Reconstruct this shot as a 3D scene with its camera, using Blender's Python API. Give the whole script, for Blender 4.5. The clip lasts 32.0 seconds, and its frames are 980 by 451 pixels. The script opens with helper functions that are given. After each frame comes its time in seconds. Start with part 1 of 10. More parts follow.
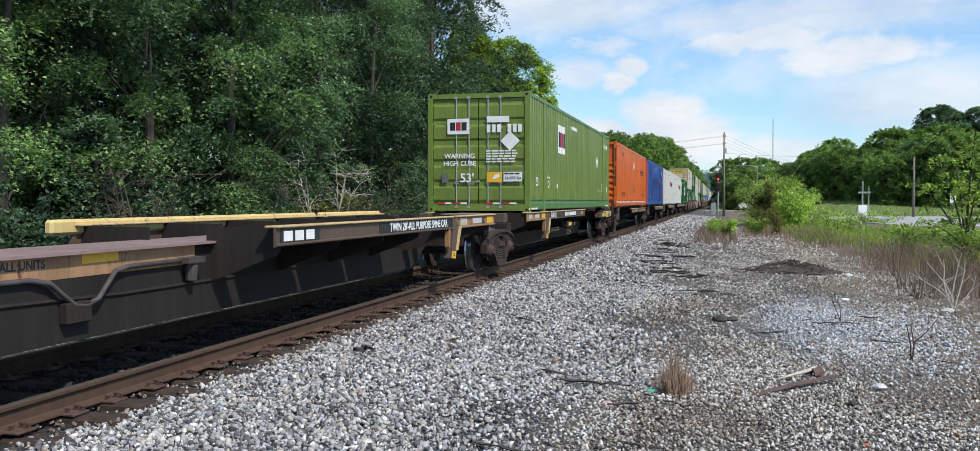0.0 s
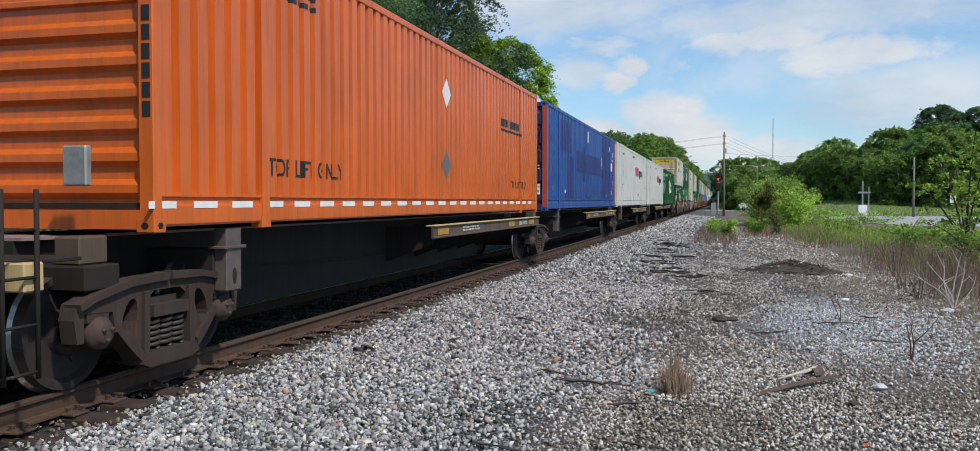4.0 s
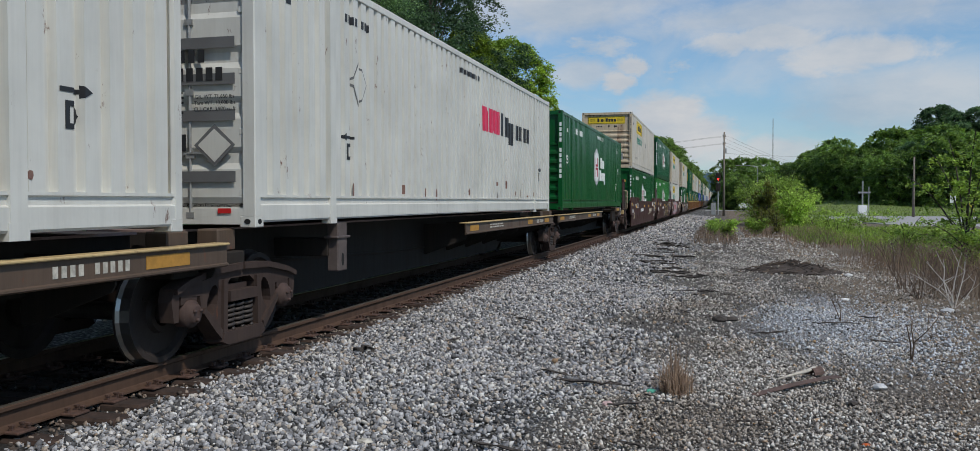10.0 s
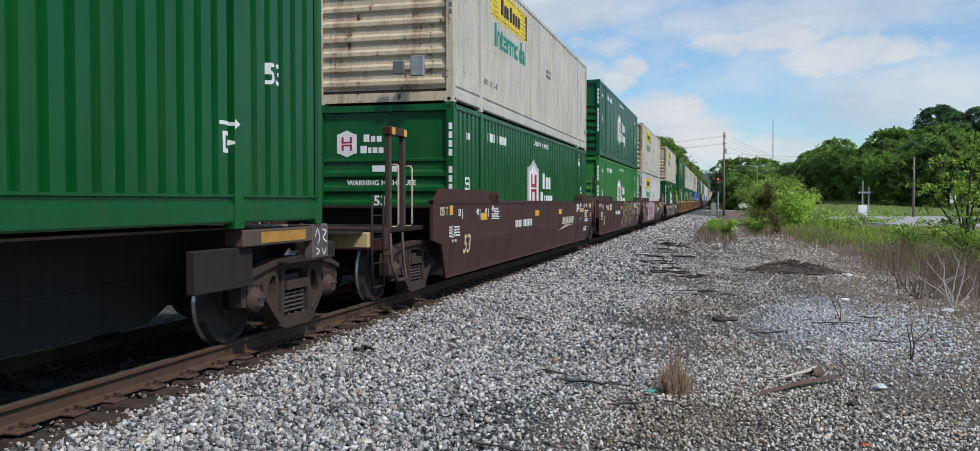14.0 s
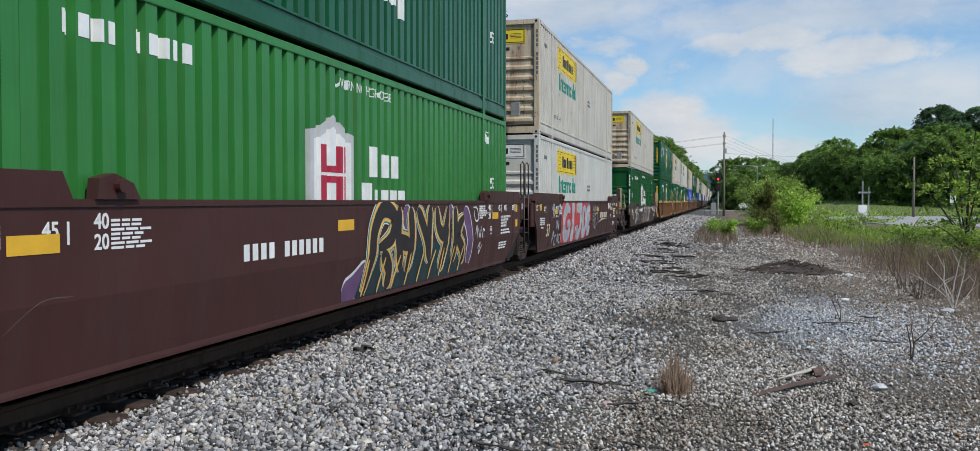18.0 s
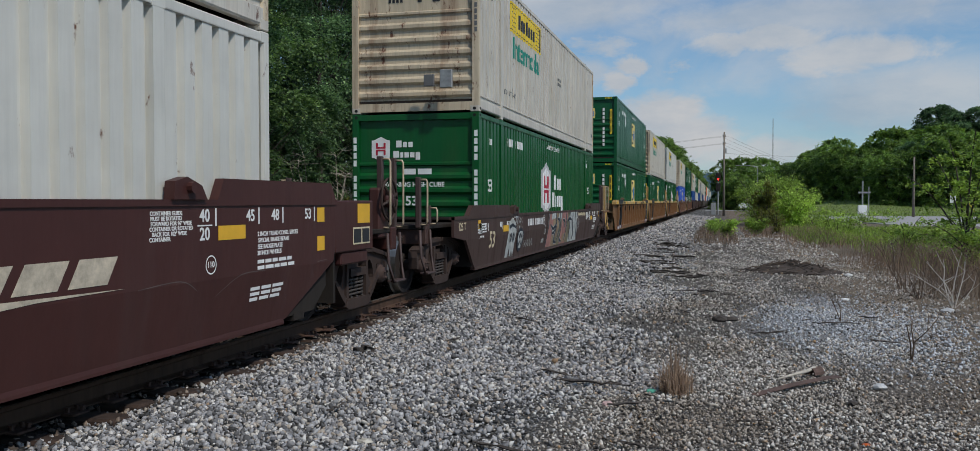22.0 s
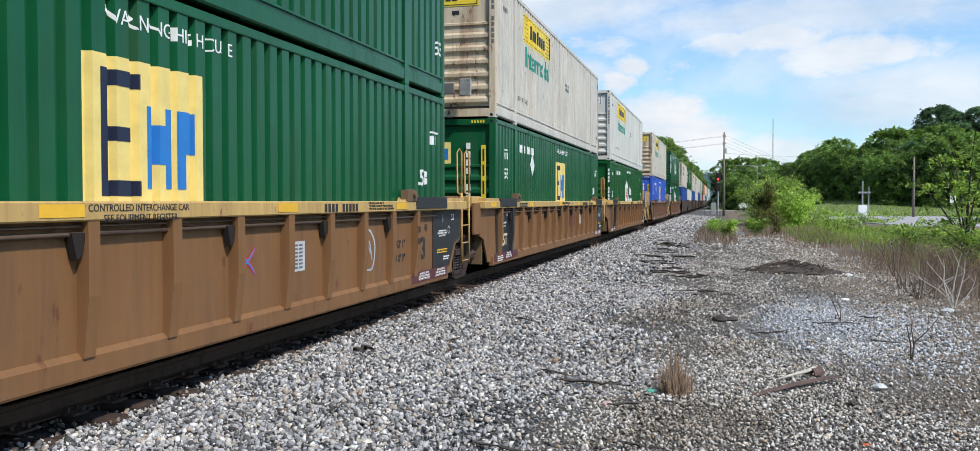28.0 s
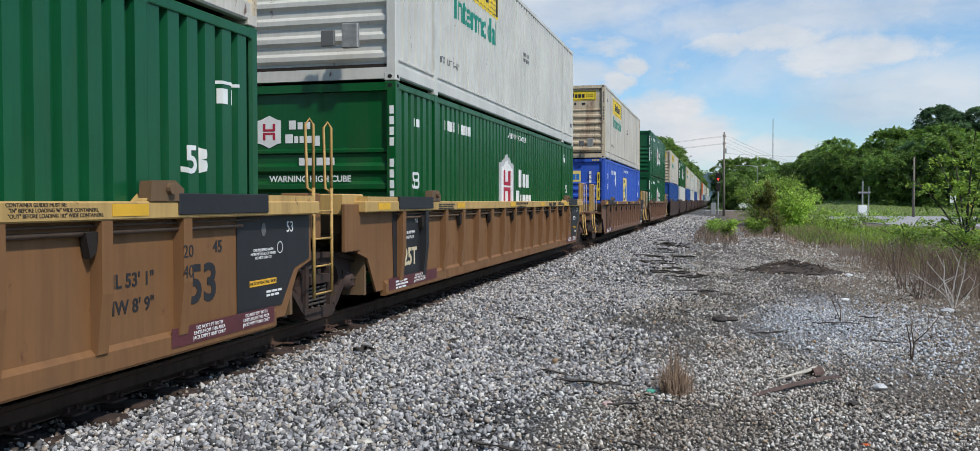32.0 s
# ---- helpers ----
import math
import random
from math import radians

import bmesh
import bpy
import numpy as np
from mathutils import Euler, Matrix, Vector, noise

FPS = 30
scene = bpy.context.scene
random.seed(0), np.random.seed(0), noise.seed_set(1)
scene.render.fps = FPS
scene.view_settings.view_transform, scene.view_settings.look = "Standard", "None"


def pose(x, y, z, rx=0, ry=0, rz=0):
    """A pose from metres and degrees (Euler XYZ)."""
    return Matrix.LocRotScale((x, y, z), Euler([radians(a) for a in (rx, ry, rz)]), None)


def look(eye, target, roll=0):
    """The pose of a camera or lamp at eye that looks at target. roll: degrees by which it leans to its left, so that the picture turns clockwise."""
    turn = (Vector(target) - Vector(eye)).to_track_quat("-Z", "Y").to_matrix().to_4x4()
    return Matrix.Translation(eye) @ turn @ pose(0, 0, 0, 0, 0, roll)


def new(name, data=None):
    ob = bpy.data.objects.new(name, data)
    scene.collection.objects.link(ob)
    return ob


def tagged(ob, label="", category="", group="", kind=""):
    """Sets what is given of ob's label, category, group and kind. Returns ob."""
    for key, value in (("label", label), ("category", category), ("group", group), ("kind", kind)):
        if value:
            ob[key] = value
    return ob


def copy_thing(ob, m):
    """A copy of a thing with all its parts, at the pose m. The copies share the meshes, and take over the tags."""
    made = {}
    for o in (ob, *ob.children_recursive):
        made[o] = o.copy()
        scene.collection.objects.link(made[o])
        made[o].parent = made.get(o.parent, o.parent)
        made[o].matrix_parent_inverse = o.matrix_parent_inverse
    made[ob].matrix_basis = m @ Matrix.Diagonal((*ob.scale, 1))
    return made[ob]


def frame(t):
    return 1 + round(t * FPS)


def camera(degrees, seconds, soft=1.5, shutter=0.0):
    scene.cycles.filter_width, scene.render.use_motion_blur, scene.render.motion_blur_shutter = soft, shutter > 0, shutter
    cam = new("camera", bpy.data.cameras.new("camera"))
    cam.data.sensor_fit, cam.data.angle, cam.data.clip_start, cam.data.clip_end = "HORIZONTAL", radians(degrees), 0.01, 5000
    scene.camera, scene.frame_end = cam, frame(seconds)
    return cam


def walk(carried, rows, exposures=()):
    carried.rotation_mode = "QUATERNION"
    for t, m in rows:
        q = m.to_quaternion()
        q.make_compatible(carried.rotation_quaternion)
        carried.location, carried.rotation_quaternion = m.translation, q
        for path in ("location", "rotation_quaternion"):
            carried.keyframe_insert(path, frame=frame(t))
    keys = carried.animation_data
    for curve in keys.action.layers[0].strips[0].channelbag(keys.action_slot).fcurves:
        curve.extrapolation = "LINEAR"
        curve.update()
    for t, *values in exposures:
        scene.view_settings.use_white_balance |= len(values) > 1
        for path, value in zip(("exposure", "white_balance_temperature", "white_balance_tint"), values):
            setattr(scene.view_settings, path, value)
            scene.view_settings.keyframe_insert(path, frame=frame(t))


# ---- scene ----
cam = camera(58.52, 32.0, soft=0.5, shutter=0.0)
EYE = (0.0, 0.0, 1.47)
AIM = (-0.2550, 0.9665, 1.47 - 0.0277)
walk(cam, [(0.0, look(EYE, AIM)), (32.0, look(EYE, AIM))],
     exposures=[(0.0, 0.22), (1.0, 0.22), (2.0, 0.20), (3.0, -0.03), (6.0, -0.03), (8.0, -0.08), (9.0, -0.08), (10.0, -0.42), (12.0, -0.45), (13.0, -0.42), (14.0, -0.10), (17.0, -0.24), (18.0, -0.16), (19.0, -0.20), (20.0, -0.28), (21.0, -0.46), (22.0, -0.58), (23.0, -0.18), (24.0, -0.22), (25.0, -0.32), (28.0, 0.25), (29.0, 0.16), (30.0, -0.12), (31.0, -0.05), (32.0, -0.05)])

# ---- world and sun ----
SUN_EL, SUN_AZ = radians(50), radians(125)   # azimuth from +Y towards +X
world = bpy.data.worlds.new("sky")
scene.world = world
world.use_nodes = True


def build_sky():
    nt = world.node_tree
    n, l = nt.nodes, nt.links
    n.clear()
    out, bg = n.new("ShaderNodeOutputWorld"), n.new("ShaderNodeBackground")
    bg.inputs["Strength"].default_value = 0.1
    sky = n.new("ShaderNodeTexSky")
    sky.sky_type, sky.sun_disc = "NISHITA", False
    sky.sun_elevation, sky.sun_rotation = SUN_EL, SUN_AZ
    sky.air_density, sky.dust_density, sky.ozone_density = 1.0, 0.6, 1.5
    tc = n.new("ShaderNodeTexCoord")

    def math_node(op, a, b, clamp=False):
        m = n.new("ShaderNodeMath")
        m.operation, m.use_clamp = op, clamp
        for i, v in enumerate((a, b)):
            if isinstance(v, (int, float)):
                m.inputs[i].default_value = v
            else:
                l.new(v, m.inputs[i])
        return m.outputs[0]

    def noise_of(scale, stretch, detail, rough, shift=(0, 0, 0), warp=0.0):
        mp = n.new("ShaderNodeMapping")
        mp.inputs["Scale"].default_value = stretch
        mp.inputs["Location"].default_value = shift
        l.new(tc.outputs["Generated"], mp.inputs["Vector"])
        nz = n.new("ShaderNodeTexNoise")
        nz.inputs["Scale"].default_value = scale
        nz.inputs["Detail"].default_value = detail
        nz.inputs["Roughness"].default_value = rough
        nz.inputs["Distortion"].default_value = warp
        l.new(mp.outputs[0], nz.inputs["Vector"])
        return nz.outputs["Fac"]

    def ramp(v, lo, hi):
        r = n.new("ShaderNodeMapRange")
        r.interpolation_type = "SMOOTHSTEP"
        r.inputs["From Min"].default_value, r.inputs["From Max"].default_value = lo, hi
        l.new(v, r.inputs["Value"])
        return r.outputs[0]

    rag = noise_of(17, (1, 1, 1.7), 10, 0.64, warp=0.4)
    rag_off = math_node("MULTIPLY", math_node("SUBTRACT", rag, 0.5), 0.16)

    def bank(d, wide, high, soft):
        """A bank of cloud round the direction d; wide and high are half sizes in radians."""
        dv = Vector(d).normalized()
        right = dv.cross(Vector((0, 0, 1))).normalized()
        up = right.cross(dv)
        parts = []
        for axis, size in ((right, wide), (up, high)):
            vm = n.new("ShaderNodeVectorMath")
            vm.operation = "DOT_PRODUCT"
            l.new(tc.outputs["Generated"], vm.inputs[0])
            vm.inputs[1].default_value = axis / size
            parts.append(math_node("POWER", math_node("ABSOLUTE", vm.outputs["Value"], 0), 2))
        r = math_node("SQRT", math_node("ADD", parts[0], parts[1]), 0)
        r = math_node("SUBTRACT", r, math_node("MULTIPLY", rag_off, 0.35 / min(wide, high) * 0.75))
        return ramp(r, 1.0 + soft, 1.0 - soft)

    veil = ramp(noise_of(2.2, (1, 1, 3.6), 9, 0.62, (0.3, 0.1, 0.55), 0.5), 0.38, 0.70)
    veil = math_node("MULTIPLY", veil, 0.60)
    heap = math_node("MULTIPLY", ramp(noise_of(4.2, (1, 1, 2.4), 10, 0.62, (1.7, 0.4, 0.2)), 0.58, 0.68), 0.75)
    mask = math_node("MAXIMUM", veil, heap)
    for d, w, h, s, k in CLOUDS:
        mask = math_node("MAXIMUM", mask, math_node("MULTIPLY", bank(d, w, h, s), k))
    # pale haze towards the horizon
    sep = n.new("ShaderNodeSeparateXYZ")
    l.new(tc.outputs["Generated"], sep.inputs[0])
    low = ramp(sep.outputs["Z"], 0.22, 0.0)
    mask = math_node("MAXIMUM", mask, math_node("MULTIPLY", low, 0.45))
    shade = noise_of(8.0, (1, 1, 2.4), 9, 0.6, (0.2, 0.9, 0.1))
    cr = n.new("ShaderNodeValToRGB")
    cr.color_ramp.elements[0].position, cr.color_ramp.elements[0].color = 0.30, (5.4, 6.3, 7.4, 1)
    cr.color_ramp.elements[1].position, cr.color_ramp.elements[1].color = 0.62, (7.8, 8.0, 8.3, 1)
    l.new(shade, cr.inputs[0])
    mx = n.new("ShaderNodeMix")
    mx.data_type = "RGBA"
    l.new(mask, mx.inputs["Factor"])
    blue = n.new("ShaderNodeMix")
    blue.data_type, blue.blend_type = "RGBA", "MULTIPLY"
    blue.inputs["Factor"].default_value = 1.0
    blue.inputs["B"].default_value = (0.88, 1.28, 1.55, 1)
    l.new(sky.outputs[0], blue.inputs["A"])
    l.new(blue.outputs["Result"], mx.inputs["A"])
    l.new(cr.outputs[0], mx.inputs["B"])
    l.new(mx.outputs["Result"], bg.inputs["Color"])
    l.new(bg.outputs[0], out.inputs[0])


def view_dir(u, v):
    """A direction in the sky, by its place in the camera's view (thousandths of the view's width)."""
    half = math.tan(radians(58.52) / 2)
    m = look(EYE, AIM).to_3x3()
    return tuple((m @ Vector(((u / 500 - 1) * half, (0.4605 - v / 500) * half, -1))).normalized())


# direction, half width, half height, softness, density
CLOUDS = [
    (view_dir(778, 40), 0.072, 0.016, 0.5, 0.9),
    (view_dir(866, 57), 0.075, 0.020, 0.5, 0.9),
    (view_dir(645, 66), 0.018, 0.013, 0.45, 1.0),
    (view_dir(634, 84), 0.016, 0.012, 0.45, 1.0),
    (view_dir(676, 116), 0.050, 0.026, 0.45, 1.0),
    (view_dir(698, 140), 0.070, 0.030, 0.5, 1.0),
    (view_dir(760, 156), 0.10, 0.020, 0.6, 0.85),
    (view_dir(612, 136), 0.040, 0.018, 0.45, 1.0),
    (view_dir(570, 8), 0.12, 0.030, 0.7, 0.85),
    (view_dir(800, 18), 0.20, 0.022, 0.7, 0.75),
    (view_dir(930, 100), 0.12, 0.040, 0.7, 0.8),
    (view_dir(590, 72), 0.03, 0.016, 0.7, 0.8),
]
build_sky()
sun = new("sun", bpy.data.lights.new("sun", "SUN"))
sun.data.energy, sun.data.angle, sun.data.color = 3.6, radians(2.5), (1.0, 0.95, 0.87)
SUN_DIR = Vector((math.cos(SUN_EL) * math.sin(SUN_AZ), math.cos(SUN_EL) * math.cos(SUN_AZ), math.sin(SUN_EL)))
sun.matrix_world = look(SUN_DIR * 200, (0, 0, 0))


# ---- materials ----
def node_mat(name):
    m = bpy.data.materials.new(name)
    m.use_nodes = True
    return m, m.node_tree, m.node_tree.nodes["Principled BSDF"]


def link_noise(nt, scale, detail=4, rough=0.6, stretch=None, coord="Object"):
    tc, nz = nt.nodes.new("ShaderNodeTexCoord"), nt.nodes.new("ShaderNodeTexNoise")
    nz.inputs["Scale"].default_value, nz.inputs["Detail"].default_value, nz.inputs["Roughness"].default_value = scale, detail, rough
    if stretch:
        mp = nt.nodes.new("ShaderNodeMapping")
        mp.inputs["Scale"].default_value = stretch
        nt.links.new(tc.outputs[coord], mp.inputs[0])
        nt.links.new(mp.outputs[0], nz.inputs["Vector"])
    else:
        nt.links.new(tc.outputs[coord], nz.inputs["Vector"])
    return nz.outputs["Fac"]


def ramp_of(nt, fac, stops):
    r = nt.nodes.new("ShaderNodeValToRGB")
    e = r.color_ramp.elements
    while len(e) < len(stops):
        e.new(0.5)
    for el, (p, c) in zip(e, stops):
        el.position, el.color = p, (*c, 1)
    nt.links.new(fac, r.inputs[0])
    return r.outputs[0]


def mix_of(nt, fac, a, b, blend="MIX"):
    m = nt.nodes.new("ShaderNodeMix")
    m.data_type, m.blend_type = "RGBA", blend
    for key, v in (("Factor", fac), ("A", a), ("B", b)):
        if isinstance(v, (int, float)):
            m.inputs[key].default_value = v
        elif isinstance(v, tuple):
            m.inputs[key].default_value = (*v, 1)
        else:
            nt.links.new(v, m.inputs[key])
    return m.outputs["Result"]


def bump_of(nt, bsdf, height, dist, strength=1.0):
    b = nt.nodes.new("ShaderNodeBump")
    b.inputs["Distance"].default_value, b.inputs["Strength"].default_value = dist, strength
    nt.links.new(height, b.inputs["Height"])
    nt.links.new(b.outputs[0], bsdf.inputs["Normal"])


def scaled(c, k):
    return tuple(min(1, v * k) for v in c)


def paint(name, col, rough=0.38, dirt=(0.10, 0.075, 0.05), dirty=0.35, rust=0.0, fade=0.12, shine=0.5, streaky=0.8, scuffed=0.35):
    """Painted steel: faded in patches, streaked downwards with dirt, specked with rust."""
    m, nt, b = node_mat(name)
    base = ramp_of(nt, link_noise(nt, 0.8, 5, 0.6), [(0.3, scaled(col, 1 - fade)), (0.7, scaled(col, 1 + fade))])
    streak = ramp_of(nt, link_noise(nt, 3.0, 5, 0.65, (1, 1, 0.12)), [(0.5, (0, 0, 0)), (0.78, (1, 1, 1))])
    fac = nt.nodes.new("ShaderNodeMath")
    fac.operation = "MULTIPLY"
    nt.links.new(streak, fac.inputs[0])
    fac.inputs[1].default_value = dirty
    c = mix_of(nt, fac.outputs[0], base, dirt)
    fine = ramp_of(nt, link_noise(nt, 16.0, 4, 0.7, (1, 1, 0.05)), [(0.3, (0.80, 0.80, 0.80)), (0.5, (1.0, 1.0, 1.0)), (0.75, (1.16, 1.16, 1.16))])
    c = mix_of(nt, streaky, c, fine, "MULTIPLY")
    scuff = ramp_of(nt, link_noise(nt, 22.0, 3, 0.6, (1, 0.5, 0.16)), [(0.74, (0, 0, 0)), (0.80, (scuffed, scuffed, scuffed))])
    c = mix_of(nt, scuff, c, (0.45, 0.45, 0.43))
    if rust:
        spots = ramp_of(nt, link_noise(nt, 5.5, 8, 0.7, (1, 1, 0.45)), [(0.64 - 0.12 * rust, (0, 0, 0)), (0.70 - 0.10 * rust, (1, 1, 1))])
        c = mix_of(nt, spots, c, (0.13, 0.05, 0.025))
    nt.links.new(c, b.inputs["Base Color"])
    rr = nt.nodes.new("ShaderNodeMapRange")
    rr.inputs["To Min"].default_value, rr.inputs["To Max"].default_value = rough, min(1, rough + 0.35)
    nt.links.new(streak, rr.inputs["Value"])
    nt.links.new(rr.outputs[0], b.inputs["Roughness"])
    b.inputs["Specular IOR Level"].default_value = shine
    bump_of(nt, b, link_noise(nt, 2.5, 4, 0.6), 0.02, 0.25)
    return m


def plain(name, col, rough=0.6, metal=0.0, vary=0.18, scale=6.0):
    m, nt, b = node_mat(name)
    nt.links.new(ramp_of(nt, link_noise(nt, scale, 6, 0.65), [(0.3, scaled(col, 1 - vary)), (0.7, scaled(col, 1 + vary))]), b.inputs["Base Color"])
    b.inputs["Roughness"].default_value, b.inputs["Metallic"].default_value = rough, metal
    return m


def leaf_mat(name, dark, light, gloss=0.45, through_tint=(1.25, 1.45, 0.7)):
    m, nt, b = node_mat(name)
    geo, oi = nt.nodes.new("ShaderNodeNewGeometry"), nt.nodes.new("ShaderNodeObjectInfo")
    c = ramp_of(nt, geo.outputs["Random Per Island"], [(0.0, dark), (0.75, light), (1.0, scaled(light, 1.35))])
    big = ramp_of(nt, link_noise(nt, 0.35, 3, 0.5), [(0.32, (0.62, 0.66, 0.66)), (0.68, (1.40, 1.34, 1.15))])
    c = mix_of(nt, 1.0, c, big, "MULTIPLY")
    hs = nt.nodes.new("ShaderNodeHueSaturation")
    mr = nt.nodes.new("ShaderNodeMapRange")
    mr.inputs["To Min"].default_value, mr.inputs["To Max"].default_value = 0.75, 1.25
    nt.links.new(oi.outputs["Random"], mr.inputs["Value"])
    nt.links.new(mr.outputs[0], hs.inputs["Value"])
    nt.links.new(c, hs.inputs["Color"])
    nt.links.new(hs.outputs[0], b.inputs["Base Color"])
    b.inputs["Roughness"].default_value = gloss
    b.inputs["Specular IOR Level"].default_value = 0.25
    tr = nt.nodes.new("ShaderNodeBsdfTranslucent")
    nt.links.new(mix_of(nt, 1.0, hs.outputs[0], through_tint, "MULTIPLY"), tr.inputs["Color"])
    ms = nt.nodes.new("ShaderNodeMixShader")
    ms.inputs[0].default_value = 0.35
    nt.links.new(b.outputs[0], ms.inputs[1])
    nt.links.new(tr.outputs[0], ms.inputs[2])
    nt.links.new(ms.outputs[0], nt.nodes["Material Output"].inputs[0])
    return m


def stone_mat(name, stops, rough=0.85, grain=60.0, patchy=False):
    m, nt, b = node_mat(name)
    geo = nt.nodes.new("ShaderNodeNewGeometry")
    c = ramp_of(nt, geo.outputs["Random Per Island"], stops)
    g = ramp_of(nt, link_noise(nt, grain, 5, 0.7), [(0.25, (0.62, 0.62, 0.62)), (0.75, (1.3, 1.3, 1.28))])
    c = mix_of(nt, 1.0, c, g, "MULTIPLY")
    if patchy:
        c = mix_of(nt, 1.0, c, ramp_of(nt, link_noise(nt, 0.75, 6, 0.62), [(0.36, (0.74, 0.68, 0.62)), (0.56, (1.12, 1.11, 1.10))]), "MULTIPLY")
    nt.links.new(c, b.inputs["Base Color"])
    b.inputs["Roughness"].default_value = rough
    return m


def ground_mat():
    """Ballast stone by the track, cinders and old gravel beside it, a chalky drift, brown soil farther off."""
    m, nt, b = node_mat("cinder_ground")
    n, l = nt.nodes, nt.links
    tc, sep = n.new("ShaderNodeTexCoord"), n.new("ShaderNodeSeparateXYZ")
    l.new(tc.outputs["Object"], sep.inputs[0])

    def calc(op, x, y):
        k = n.new("ShaderNodeMath")
        k.operation = op
        for i, v in enumerate((x, y)):
            if isinstance(v, (int, float)):
                k.inputs[i].default_value = v
            else:
                l.new(v, k.inputs[i])
        return k.outputs[0]

    def step(v, lo, hi):
        r = n.new("ShaderNodeMapRange")
        r.interpolation_type = "SMOOTHSTEP"
        r.inputs["From Min"].default_value, r.inputs["From Max"].default_value = lo, hi
        l.new(v, r.inputs["Value"])
        return r.outputs[0]

    def cells(scale):
        v = n.new("ShaderNodeTexVoronoi")
        v.inputs["Scale"].default_value = scale
        l.new(tc.outputs["Object"], v.inputs["Vector"])
        return v
    wobble = calc("MULTIPLY", calc("SUBTRACT", link_noise(nt, 0.9, 5, 0.65), 0.5), 2.4)
    coarse, fine = cells(24), cells(52)

    def stones(v, stops, gap):
        bw = n.new("ShaderNodeRGBToBW")
        l.new(v.outputs["Color"], bw.inputs[0])
        c = ramp_of(nt, bw.outputs[0], stops)
        # gaps between the cells are painted dark in place of shade among stones
        dark = step(v.outputs["Distance"], 0.75, 0.25)
        return mix_of(nt, dark, gap, c)
    ballast = stones(coarse, [(0.2, (0.06, 0.058, 0.055)), (0.5, (0.15, 0.148, 0.145)), (0.8, (0.30, 0.30, 0.295))], (0.03, 0.028, 0.026))
    grit = stones(fine, [(0.2, (0.075, 0.062, 0.052)), (0.5, (0.19, 0.168, 0.145)), (0.8, (0.40, 0.375, 0.345))], (0.045, 0.037, 0.030))
    soot = calc("MAXIMUM", step(link_noise(nt, 0.55, 7, 0.68), 0.44, 0.62), calc("MULTIPLY", step(calc("ABSOLUTE", calc("ADD", calc("ADD", sep.outputs["X"], 0.1), calc("MULTIPLY", wobble, 0.45)), 0), 1.3, 0.3), step(sep.outputs["Y"], 8.0, 14.0)))
    grit = mix_of(nt, soot, grit, mix_of(nt, 0.55, grit, (0.07, 0.058, 0.048)))
    # chalky drift
    dx, dy = calc("MULTIPLY", calc("SUBTRACT", sep.outputs["X"], 2.0), 0.75), calc("MULTIPLY", calc("SUBTRACT", sep.outputs["Y"], 13.6), 0.32)
    far = calc("ADD", calc("SQRT", calc("ADD", calc("MULTIPLY", dx, dx), calc("MULTIPLY", dy, dy)), 0), calc("MULTIPLY", wobble, 0.5))
    # the drift's gaps get the same painted shade
    pale = mix_of(nt, step(fine.outputs["Distance"], 0.75, 0.25), (0.16, 0.162, 0.17), (0.54, 0.555, 0.585))
    grit = mix_of(nt, calc("MULTIPLY", step(far, 1.5, 0.5), 0.75), grit, pale)
    c = mix_of(nt, step(calc("ADD", sep.outputs["X"], wobble), -0.9, -1.9), grit, ballast)
    # under the track: stone grimed by oil and brake dust, painted darker for shade
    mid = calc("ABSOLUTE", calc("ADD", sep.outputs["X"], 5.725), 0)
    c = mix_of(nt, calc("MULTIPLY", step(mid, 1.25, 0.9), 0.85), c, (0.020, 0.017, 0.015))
    # soil and thatch beyond
    soil = ramp_of(nt, link_noise(nt, 1.6, 7, 0.7), [(0.3, (0.12, 0.095, 0.065)), (0.55, (0.21, 0.16, 0.115)), (0.72, (0.20, 0.165, 0.10))])
    away = calc("MAXIMUM", step(calc("ADD", sep.outputs["X"], wobble), 3.2, 5.2), step(calc("ADD", mid, wobble), 7.0, 8.5))
    away = calc("MAXIMUM", away, calc("MULTIPLY", step(sep.outputs["Y"], 55, 75), step(sep.outputs["X"], -0.5, 1.5)))
    c = mix_of(nt, away, c, soil)
    # mown grass on the rise beyond the road
    lawn = ramp_of(nt, link_noise(nt, 0.7, 8, 0.72), [(0.3, (0.13, 0.16, 0.05)), (0.55, (0.19, 0.26, 0.07)), (0.75, (0.30, 0.29, 0.13))])
    c = mix_of(nt, calc("MULTIPLY", step(sep.outputs["Y"], 100, 108), step(sep.outputs["X"], 2.0, 7.0)), c, lawn)
    l.new(c, b.inputs["Base Color"])
    b.inputs["Roughness"].default_value = 0.95
    bump_of(nt, b, calc("ADD", calc("MULTIPLY", coarse.outputs["Distance"], -1.0), calc("MULTIPLY", fine.outputs["Distance"], -0.5)), 0.05, 0.9)
    return m


